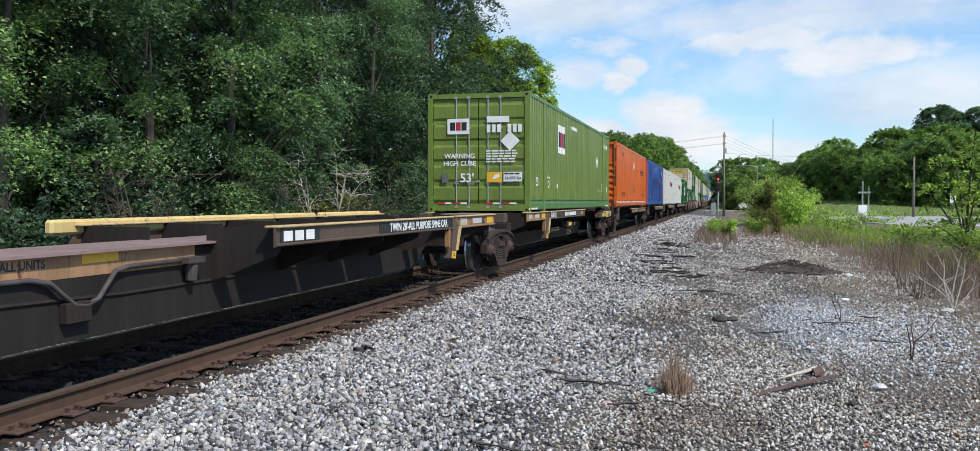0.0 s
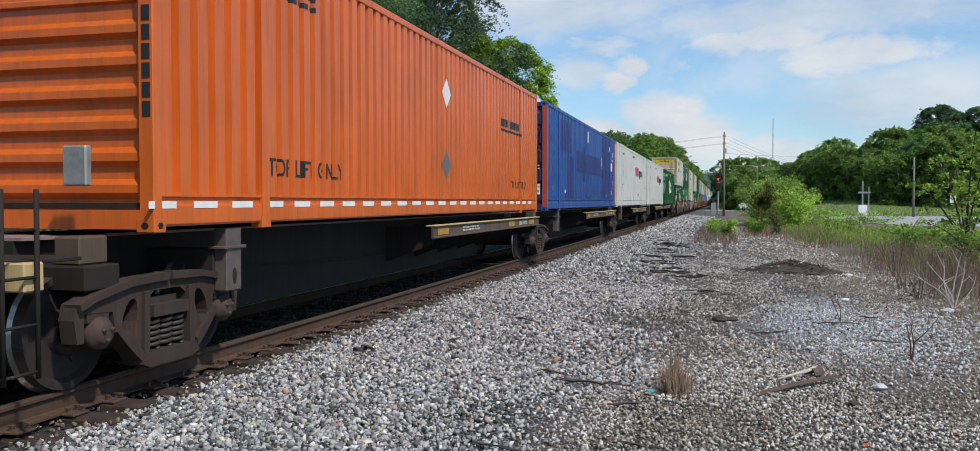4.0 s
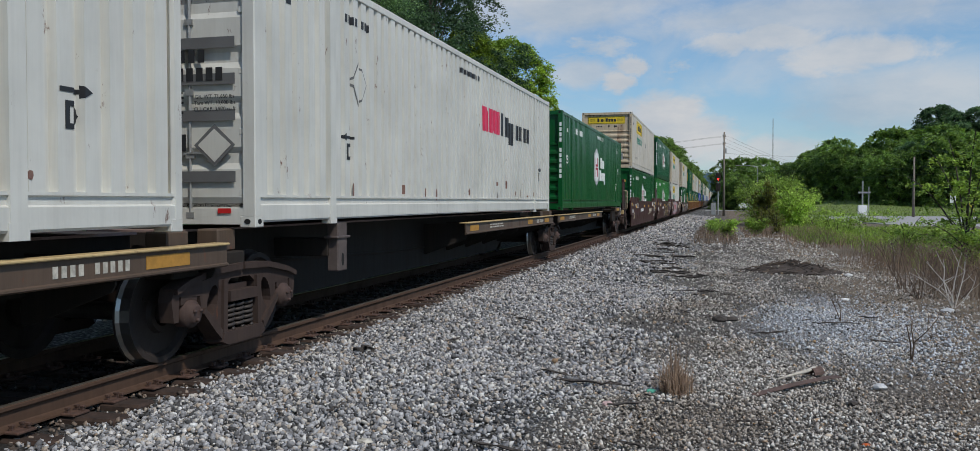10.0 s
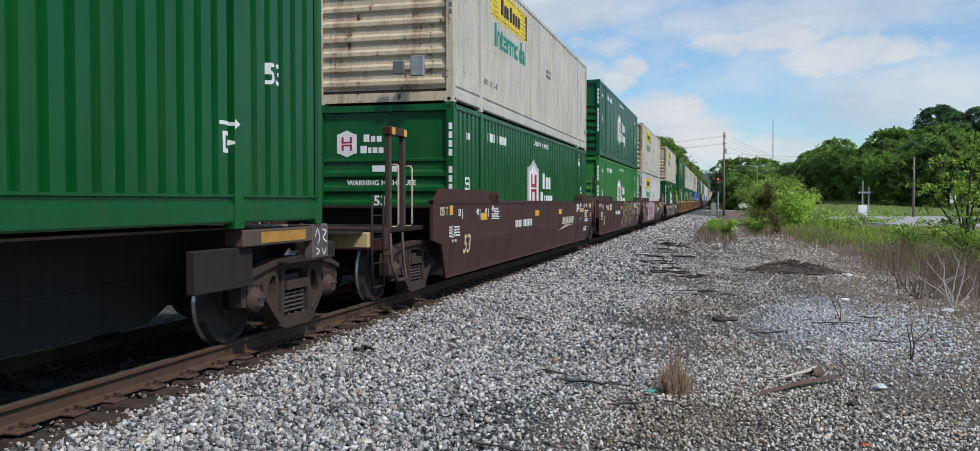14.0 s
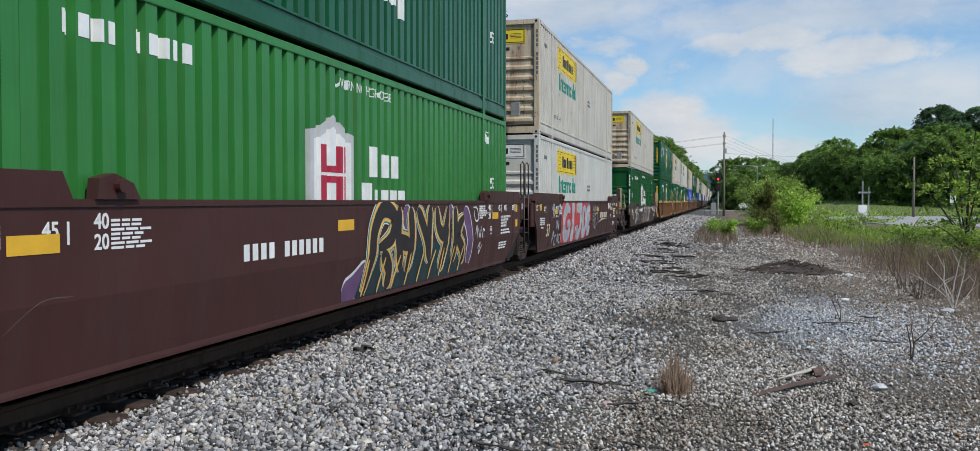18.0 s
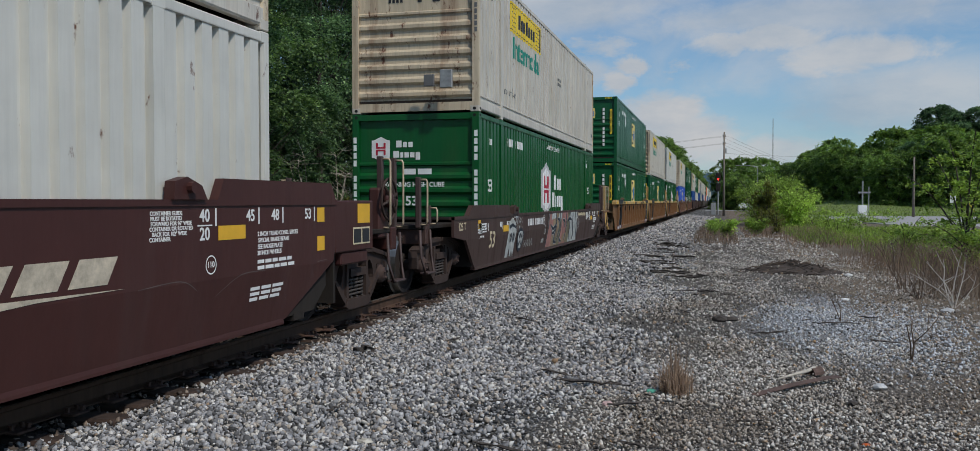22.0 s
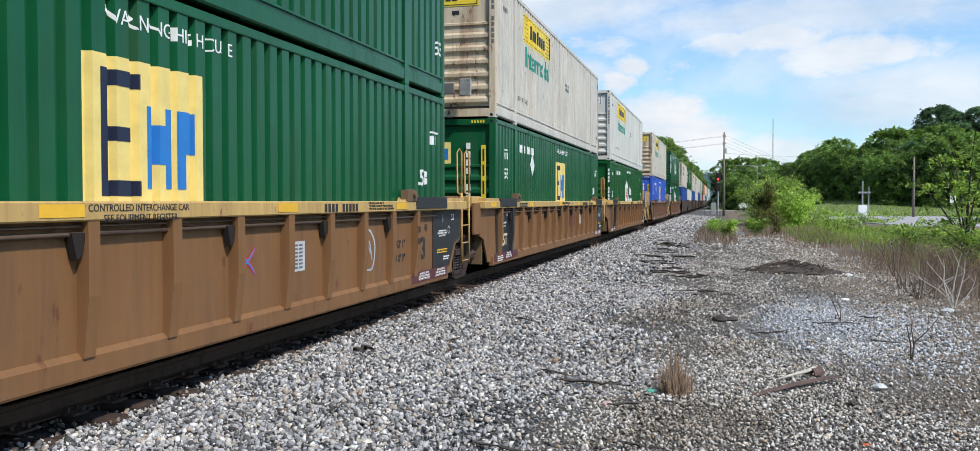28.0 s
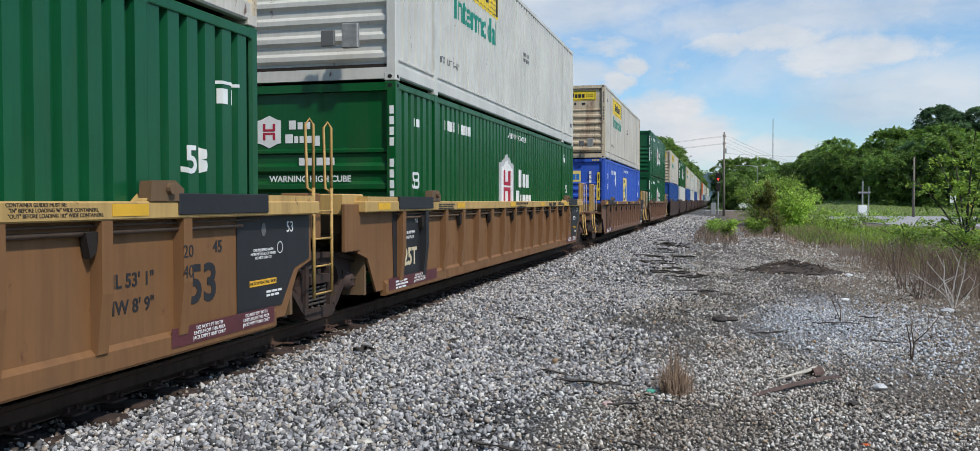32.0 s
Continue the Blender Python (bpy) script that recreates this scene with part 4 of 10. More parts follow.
def mark_emp(c, blue=False):
    lettering("53", 0.34, on_side(14.55, 1.55, SIDE + 0.002), "mark_white", c, 0.006)
    y0 = 7.86
    flat("sign", rect(y0 - 0.72, y0 + 0.72, 1.14, 2.30), "mark_yellow_pale", c, "side", SIDE, "pale yellow square panel with dark blue and sky blue shapes")
    bars("name_block", [(y0 - 0.60, y0 - 0.46, 1.24, 2.20), (y0 - 0.46, y0 - 0.14, 1.24, 1.36), (y0 - 0.46, y0 - 0.22, 1.66, 1.77), (y0 - 0.46, y0 - 0.14, 2.08, 2.20)], "mark_navy", c, "side", SIDE + 0.004)
    bars("name_block", [(y0 - 0.06, y0 + 0.06, 1.30, 1.96), (y0 + 0.18, y0 + 0.30, 1.30, 1.96), (y0 + 0.06, y0 + 0.18, 1.50, 1.82), (y0 + 0.36, y0 + 0.46, 1.30, 1.96), (y0 + 0.46, y0 + 0.62, 1.60, 1.96)], "mark_sky", c, "side", SIDE + 0.004)
    flat("diamond", [(3.95, 2.34), (4.20, 2.08), (3.95, 1.82), (3.70, 2.08)], "mark_white", c, "side", SIDE, "white diamond placard")
    lettering("WARNING HIGH CUBE", 0.17, on_side(8.2, 2.60, SIDE + 0.002), "mark_white", c)
    bars("serial", serial_bars(2.55, 2.32, 10, 0.17, 0.11, 0.05, (4,)), "mark_white", c, "side", SIDE)
    lettering("53", 0.30, on_side(1.30, 1.78, SIDE + 0.002), "mark_white", c, 0.006)
    lettering("53", 0.30, on_side(15.3, 0.75, SIDE + 0.002), "mark_white", c, 0.006)
    bars("small_print", [(1.1, 1.45, 2.28, 2.31), (1.14, 1.24, 2.10, 2.24), (1.30, 1.40, 2.10, 2.24), (14.9, 15.25, 2.28, 2.31), (14.94, 15.04, 2.10, 2.24), (15.1, 15.2, 2.10, 2.24)], "mark_white", c, "side", SIDE)
    flat("sign", rect(-0.30, 0.32, 1.98, 2.42), "mark_yellow_pale", c, "end", END + 0.040, "pale yellow panel with blue shapes")
    bars("name_block", [(-0.25, -0.08, 2.03, 2.37)], "mark_navy", c, "end", END + 0.036)
    bars("name_block", [(-0.04, 0.11, 2.06, 2.29), (0.14, 0.26, 2.06, 2.29)], "mark_sky", c, "end", END + 0.036)
    flat("diamond", [(-0.75, 1.85), (-0.51, 1.61), (-0.75, 1.37), (-0.99, 1.61)], "mark_white", c, "end", END - 0.002, "white diamond placard")
    lettering("53'", 0.27, on_end(0.0, 1.10, END - 0.002), "mark_white", c, 0.005)
    bars("serial", serial_bars(0.66, 2.40, 10, 0.13, 0.09, 0.04, (4,), True), "mark_white", c, "end", END - 0.002)
    for x in (-1.24, 0.98):
        flat("caution_strip", rect(x, x + 0.10, 1.25, 2.35), "mark_yellow", c, "end", -0.002 if x < -1 else END - 0.002, "yellow caution strip")
        bars("caution_print", [(x + 0.03, x + 0.07, 1.72, 1.95), (x + 0.03, x + 0.07, 1.35, 1.62), (x + 0.03, x + 0.07, 2.02, 2.27)], "mark_black", c, "end", -0.006 if x < -1 else END - 0.006)
    for x in (-1.05, 0.78):
        bars("hazard_stripes", [(x + 0.06 * i, x + 0.06 * i + 0.035, 2.80, 2.86) for i in range(5)], "mark_yellow", c, "end", 0.001)


def mark_d(c, y, z, mat, back=False):
    """The letter D with an arrow over it."""
    lettering("D", 0.27, on_side(y, z, SIDE + 0.002), mat, c, 0.008)
    h = z + 0.17
    pts = [(y - 0.14, h), (y + 0.10, h), (y + 0.10, h - 0.03), (y + 0.19, h + 0.018), (y + 0.10, h + 0.065), (y + 0.10, h + 0.035), (y - 0.14, h + 0.035)]
    flat("arrow", [(2 * y - a, b) for a, b in pts] if back else pts, mat, c, "side", SIDE)


def mark_tmx(c):
    y0 = 4.7
    flat("sign", rect(y0 - 0.62, y0 + 0.62, 1.62, 2.42), "mark_white", c, "side", SIDE, "white sign panel with black and crimson shapes")
    bars("name_block", [(y0 - 0.50, y0 - 0.20, 1.80, 2.22), (y0 + 0.22, y0 + 0.50, 1.80, 2.22)], "mark_black", c, "side", SIDE + 0.004)
    bars("name_block", [(y0 - 0.14, y0 + 0.16, 1.80, 2.22)], "mark_crimson", c, "side", SIDE + 0.004)
    lettering("53", 0.30, on_side(1.2, 0.74, SIDE + 0.002), "mark_white", c, 0.004)
    lettering("53", 0.30, on_side(14.86, 0.70, SIDE + 0.002), "mark_white", c, 0.004)
    mark_d(c, 2.72, 0.70, "mark_white", True)
    mark_d(c, 13.47, 0.70, "mark_white")
    bars("small_print", [(3.9, 4.05, 0.62, 0.74), (12.45, 12.62, 0.60, 0.70)] + print_bars(6.2, 2.56, 1.6, 1, 0.10, 0.05, 3, 6) + serial_bars(13.9, 2.32, 9, 0.15, 0.08, 0.05, (4,)), "mark_white", c, "side", SIDE)
    flat("diamond", [(12.1, 1.95), (12.35, 1.70), (12.1, 1.45), (11.85, 1.70)], "mark_white", c, "side", SIDE, "white diamond placard")
    bars("reflector", [(0.2, 1.2, 0.06, 0.10), (14.5, 15.6, 0.06, 0.10)], "mark_white", c, "side", 1.2905)
    # doors at the leading end
    flat("sign", rect(-0.78, -0.22, 1.90, 2.28), "mark_white", c, "end", -0.008, "white sign with black and crimson shapes")
    bars("name_block", [(-0.71, -0.58, 1.99, 2.19), (-0.42, -0.29, 1.99, 2.19)], "mark_black", c, "end", -0.012)
    bars("name_block", [(-0.56, -0.44, 1.99, 2.19)], "mark_crimson", c, "end", -0.012)
    flat("decal", rect(0.22, 0.78, 2.17, 2.32), "mark_white", c, "end", -0.008)
    bars("serial", serial_bars(0.22, 1.93, 7, 0.19, 0.09, 0.04, (3,)), "mark_white", c, "end", -0.008)
    flat("diamond", [(0.80, 1.95), (1.04, 1.72), (0.80, 1.48), (0.56, 1.72)], "mark_white", c, "end", -0.010, "white diamond placard")
    lettering("WARNING", 0.16, on_end(-0.47, 1.36, -0.010), "mark_white", c, 0.003)
    lettering("HIGH CUBE", 0.16, on_end(-0.47, 1.18, -0.010), "mark_white", c, 0.003)
    lettering("53'", 0.30, on_end(-0.28, 0.82, -0.010), "mark_white", c, 0.006)
    bars("small_print", print_bars(0.20, 1.50, 0.95, 5, 0.035, 0.03, 8, 5), "mark_white", c, "end", -0.008)
    flat("warning_plate", rect(0.22, 0.60, 0.72, 0.97), "mark_amber", c, "end", -0.008, "amber warning plate with a white shape")
    flat("warning_shape", [(0.34, 0.80), (0.42, 0.90), (0.52, 0.92), (0.55, 0.86), (0.44, 0.80)], "mark_white", c, "end", -0.012)
    flat("rating_plate", rect(0.64, 1.10, 0.74, 0.97), "mark_white", c, "end", -0.008, "white rating plate")
    bars("small_print", print_bars(0.66, 0.95, 0.42, 1, 0.04, 0.02, 5, 3), "mark_black", c, "end", -0.012)
    lettering("24,000 lbs", 0.10, on_end(0.87, 0.82, -0.014), "mark_black", c, 0.002)
    flat("document_pouch", rect(-0.93, -0.76, 0.72, 0.94), "mark_grey", c, "end", -0.006)
    for x in (-1.02, -0.62, 0.20, 0.62):
        bars("reflector", [(x, x + 0.17, 0.19, 0.23)], "mark_red", c, "end", -0.006, "red and white reflector strip")
        bars("reflector", [(x + 0.17, x + 0.34, 0.19, 0.23)], "mark_white", c, "end", -0.006)


def mark_xpo(c):
    y0 = 8.82
    mark_d(c, 2.62, 0.86, "mark_black", True)
    mark_d(c, 14.30, 0.86, "mark_black")
    for a, w in ((0.0, 0.48), (0.50, 0.40), (0.93, 0.48)):
        flat("name_shape", [(y0 + a + 0.04, 1.63), (y0 + a + w, 1.63), (y0 + a + w - 0.04, 2.10), (y0 + a, 2.10)], "mark_rose", c, "side", SIDE, "rose-red block of the owner's name")
    bars("name_block", [(10.32, 10.57, 1.63, 2.10)] + word_blocks(10.66, 1.63, 0.42, (0.34, 0.34, 0.12, 0.27, 0.18, 0.12, 0.27, 0.27), 0.07, (1,)), "mark_black", c, "side", SIDE, "black blocks of the owner's name")
    bars("small_print", [(1.0, 1.1, 2.35, 2.5)] + print_bars(7.4, 2.62, 1.6, 1, 0.09, 0.05, 3, 7) + serial_bars(2.5, 2.45, 8, 0.10, 0.06, 0.04, (4,)), "mark_black", c, "side", SIDE)
    flat("diamond_frame", [(2.92, 2.05), (3.15, 1.75), (2.92, 1.41), (2.69, 1.75)], "mark_grey", c, "side", SIDE)
    flat("diamond", [(2.92, 2.02), (3.125, 1.75), (2.92, 1.44), (2.715, 1.75)], "white", c, "side", SIDE + 0.004)
    rnd = random.Random(6)
    for y, z in [(rnd.uniform(2.3, 14), rnd.choice((0.38, 0.40, 0.44, 0.62))) for i in range(14)]:
        w, h = rnd.uniform(0.012, 0.035), rnd.uniform(0.02, 0.09)
        flat("rust_spot", [(y - w, z - h), (y + w * 0.4, z - h * 1.3), (y + w, z - h * 0.2), (y + w * 0.7, z + h * 0.8), (y - w * 0.5, z + h), (y - w * 1.1, z + h * 0.2)], "rust_brown", c, "side", SIDE if z > 0.36 else 1.2905)
    disc = [(0.20 + 0.36 * math.cos(t), 2.50 + 0.30 * math.sin(t)) for t in np.linspace(0, 2 * math.pi, 25)[:-1]]
    flat("emblem_ground", disc, "mark_rose", c, "end", -0.006, "round crimson mark")
    flat("emblem_ground", [(0.20 + (a - 0.20) * 0.55, 2.50 + (b - 2.50) * 0.55) for a, b in disc], "white", c, "end", -0.010)
    for z in (0.45, 1.06, 1.42, 1.78):
        flat("door_band", rect(0.06, 1.08, z, z + 0.11), "mark_grey", c, "end", -0.004, "grey band across the door")
    bars("serial", serial_bars(0.34, 1.64, 4, 0.13, 0.075, 0.035) + serial_bars(0.32, 1.46, 6, 0.13, 0.075, 0.035) + serial_bars(0.30, 0.76, 2, 0.17, 0.10, 0.03), "mark_black", c, "end", -0.009)
    for k, txt in enumerate(("GR. WT. 71,650 lbs", "Tare WT. 10,000 lbs", "CU. CAP. 3,970 cu.ft")):
        lettering(txt, 0.055, on_end(0.855, 1.30 - 0.062 * k, -0.009), "mark_black", c)
    bars("small_print", print_bars(0.36, 1.36, 0.16, 6, 0.025, 0.025, 5, 2), "mark_black", c, "end", -0.009)
    flat("diamond_frame", [(0.85, 1.03), (1.08, 0.82), (0.85, 0.60), (0.62, 0.82)], "mark_grey", c, "end", -0.006)
    flat("diamond", [(0.85, 0.98), (1.035, 0.82), (0.85, 0.65), (0.665, 0.82)], "white", c, "end", -0.010)
    flat("reflector", rect(0.88, 1.03, 0.14, 0.19), "mark_red", c, "end", -0.006, "red reflector strip")


def mark_orange(c):
    bars("name_block", [(11.9 + 0.2 * i, 12.05 + 0.2 * i, 1.84, 2.0) for i in range(9)] + [(11.9, 13.8, 1.74, 1.79)], "mark_black", c, "side", SIDE, "black blocks of the owner's name")
    lettering("TOP LIFT ONLY", 0.26, on_side(3.1, 0.60, SIDE + 0.002), "mark_black", c, 0.003)
    lettering("TOP LIFT ONLY", 0.20, on_side(13.6, 0.62, SIDE + 0.002), "mark_black", c, 0.003)
    for z, mm in ((2.06, "mark_white"), (0.87, "mark_grey")):
        flat("diamond", [(8.16, z + 0.24), (8.40, z), (8.16, z - 0.24), (7.92, z)], mm, c, "side", SIDE, "small diamond placard")
    bars("reflector", [(0.25 + i * 0.62, 0.62 + i * 0.62, 0.20, 0.26) for i in range(24)], "mark_white", c, "side", 1.2915, "row of white reflector strips")
    bars("small_print", print_bars(2.6, 2.55, 0.9, 2, 0.06, 0.05, 3, 3), "mark_black", c, "side", SIDE)
    bars("name_block", [(-0.95 + 0.195 * i, -0.81 + 0.195 * i, 2.42, 2.64) for i in range(9)] + [(-0.95, 0.82, 2.27, 2.35)], "mark_black", c, "end", END + 0.040, "black blocks of the owner's name")
    bars("plate", [(-0.22, -0.02, 2.02, 2.11), (0.02, 0.24, 2.02, 2.11)], "mark_white", c, "end", END + 0.042)
    bars("serial", serial_bars(1.19, 2.62, 11, 0.125, 0.075, 0.03, (4,), True), "mark_black", c, "end", -0.001)
    part("document_box", cbox(0.70, 0.92, -0.012, 0.06, 0.38, 0.70, 0.012), "galvanised", c, "battered grey metal box")


def mark_blue(c):
    rnd = random.Random(2)
    for i in range(7):
        y = 0.20 + i * 0.247
        if i in (1, 4):
            continue
        z0, z1 = rnd.uniform(0.4, 1.2), rnd.uniform(1.6, 2.6)
        flat("rust_streak", [(y + 0.01, z0), (y + 0.05, z0 + 0.25), (y + 0.035 + 0.03 * rnd.random(), (z0 + z1) / 2), (y + 0.06, z1 - 0.2), (y + 0.03, z1), (y + 0.012, z1 - 0.3), (y + 0.02 * rnd.random(), (z0 + z1) / 2)], "streak_olive", c, "side", SIDE, "olive-brown rust streak down a rib")
    pat = [(2.44, 4.1, 1.72, 2.62), (3.58, 4.77, 0.36, 1.62), (5.31, 6.92, 1.22, 1.88), (6.55, 7.03, 0.92, 2.05), (7.03, 11.15, 1.20, 1.86), (11.42, 13.54, 0.36, 2.70), (3.2, 3.5, 0.34, 0.52), (7.2, 8.4, 0.34, 0.50)]
    for i, (a, b, z0, z1) in enumerate(pat):
        flat("paint_patch", rect(a, b, z0, z1), "patch_blue", c, "side", SIDE + 0.0035 * (i % 3), "darker blue rectangle painted over old lettering")
    bars("decal", [(3.0, 3.2, 0.50, 0.60), (12.43, 12.58, 0.46, 0.51)], "mark_white", c, "side", SIDE + 0.012)
    flat("decal", [(7.6, 2.30), (7.85, 2.26), (7.95, 2.62), (7.7, 2.66)], "mark_pale", c, "side", SIDE + 0.004, "torn white sticker")
    bars("serial", serial_bars(13.0, 2.30, 5, 0.18, 0.10, 0.05, (2,)) + [(14.55, 14.70, 2.10, 2.28), (14.55, 14.70, 1.92, 2.0)], "mark_white", c, "side", SIDE + 0.004)
    flat("decal", rect(14.15, 14.59, 1.50, 1.84), "mark_white", c, "side", SIDE)
    flat("decal", [(11.2, 1.95), (11.38, 1.72), (11.3, 1.45), (11.12, 1.62)], "mark_pale", c, "side", SIDE + 0.005, "torn pale sticker")
    for y, z in ((14.32, 0.54), (14.86, 0.94)):
        flat("decal", rect(y, y + 0.10, z, z + 0.16), "mark_amber", c, "side", SIDE)
    for i in range(26):
        y, z = 0.42 + rnd.randrange(1, 50) * 0.262, rnd.uniform(0.35, 0.6)
        h = rnd.uniform(0.06, 0.35)
        flat("rust_streak", [(y, z - 0.02), (y + 0.05, z), (y + 0.04, z + h * 0.6), (y + 0.02, z + h), (y + 0.005, z + h * 0.4)], "rust_brown", c, "side", SIDE + 0.011)
    bars("serial", serial_bars(0.69, 1.77, 4, 0.105, 0.058, 0.018) + serial_bars(0.74, 1.62, 3, 0.105, 0.06, 0.022) + serial_bars(0.74, 1.48, 3, 0.105, 0.06, 0.022), "mark_white", c, "end", -0.006)
    flat("rating_plate", rect(0.61, 1.10, 0.44, 0.72), "mark_white", c, "end", -0.008, "white floor rating plate")
    lettering("Forklift Floor Rating", 0.055, on_end(0.855, 0.655, -0.012), "mark_black", c)
    lettering("24,000 lbs", 0.105, on_end(0.855, 0.535, -0.012), "mark_black", c, 0.002)
    lettering("GR. WT.: 67,200 LBS", 0.052, on_end(0.86, 1.21, -0.008), "mark_white", c)
    lettering("Tare WT.: 10,220 LBS", 0.052, on_end(0.86, 1.13, -0.008), "mark_white", c)
    bars("decal", [(0.80, 0.95, 0.11, 0.16)], "mark_teal", c, "end", -0.008)


MARKS = {"hub": mark_hub, "hub_single": mark_hub_single, "jb": mark_jb, "jb_white": lambda c: mark_jb(c, "mark_white"), "emp": mark_emp, "tmx": mark_tmx, "xpo": mark_xpo, "orange": mark_orange, "blue": mark_blue}

for key, col, rough in (("mark_white", (0.78, 0.78, 0.76), 0.5), ("mark_black", (0.02, 0.02, 0.022), 0.5), ("mark_crimson", (0.42, 0.02, 0.05), 0.5), ("mark_rose", (0.66, 0.035, 0.10), 0.5),
                        ("mark_yellow", (0.80, 0.58, 0.03), 0.5), ("mark_yellow_pale", (0.80, 0.62, 0.20), 0.5), ("mark_amber", (0.75, 0.42, 0.03), 0.5), ("mark_teal", (0.01, 0.24, 0.17), 0.5),
                        ("mark_pale", (0.52, 0.52, 0.52), 0.5), ("mark_grey", (0.13, 0.13, 0.13), 0.5), ("mark_navy", (0.012, 0.018, 0.045), 0.5), ("mark_sky", (0.02, 0.18, 0.52), 0.5), ("mark_red", (0.55, 0.02, 0.02), 0.45),
                        ("patch_blue", (0.016, 0.030, 0.16), 0.5), ("rubber", (0.015, 0.015, 0.015), 0.7), ("void", (0.008, 0.008, 0.008), 0.9)):
    MAT[key] = plain(key, col, rough, 0, 0.10, 4.0)
MAT["streak_olive"] = plain("olive_brown_streak", (0.085, 0.085, 0.07), 0.8, 0, 0.4, 5)
MAT["rust_brown"] = plain("rust_brown_sheet", (0.20, 0.11, 0.085), 0.8, 0, 0.3, 12)
MAT["galvanised"] = plain("galvanised_steel", (0.36, 0.36, 0.35), 0.5, 0.5, 0.25, 8)
MAT["truck_steel"] = paint("dusty_brown_cast_steel", (0.050, 0.034, 0.029), 0.8, (0.085, 0.058, 0.046), 0.6, rust=0.15, shine=0.2)
MAT["spring_steel"] = plain("grimy_spring_steel", (0.05, 0.04, 0.035), 0.6, 0.3)
MAT["bearing_rust"] = paint("rusty_bearing", (0.060, 0.034, 0.027), 0.75, (0.05, 0.035, 0.03), 0.6)
MAT["wheel_steel"] = paint("wheel_steel", (0.034, 0.026, 0.023), 0.65, (0.02, 0.016, 0.014), 0.5, shine=0.3)
MAT["wheel_rim"] = plain("polished_wheel_tread", (0.34, 0.33, 0.32), 0.30, 0.9, 0.1)
MAT["grab_pale"] = plain("worn_pale_grab_bar", (0.46, 0.36, 0.24), 0.55, 0, 0.3, 10)
MAT["grab_yellow"] = plain("worn_yellow_bar", (0.42, 0.26, 0.08), 0.6, 0, 0.3, 10)
MAT["rail_green"] = paint("mid_green_rail_paint", (0.085, 0.19, 0.058), 0.4, (0.05, 0.05, 0.04), 0.35, scuffed=0.1)
MAT["door_blue"] = paint("dark_blue_paint", (0.018, 0.035, 0.10), 0.5)
MAT["red_post"] = paint("faded_red_paint", (0.42, 0.068, 0.062), 0.5, rust=0.3)


# ---- cars ----
def side_beam(length):
    """A channel beam along the car's edge, its top flange worn bright."""
    bm = bmesh.new()
    prism(bm, [(1.235, 0.83), (1.25, 0.83), (1.285, 0.845), (1.285, 0.86), (1.262, 0.87), (1.262, 1.03), (1.235, 1.03)], 1, 0, length)
    return bm


def side_beam_top(length):
    bm = box(bmesh.new(), 1.13, 1.30, 0, length, 1.03, 1.055)
    bmesh.ops.bevel(bm, geom=bm.edges[:], offset=0.008, segments=1, affect="EDGES")
    return bm


def gusset():
    """Outrigger plate from the centre sill out to the beam."""
    return prism(bmesh.new(), [(0.36, 0.46), (0.45, 0.46), (1.20, 0.74), (1.235, 0.80), (1.235, 1.028), (0.36, 1.028)], 1, -0.012, 0.012)


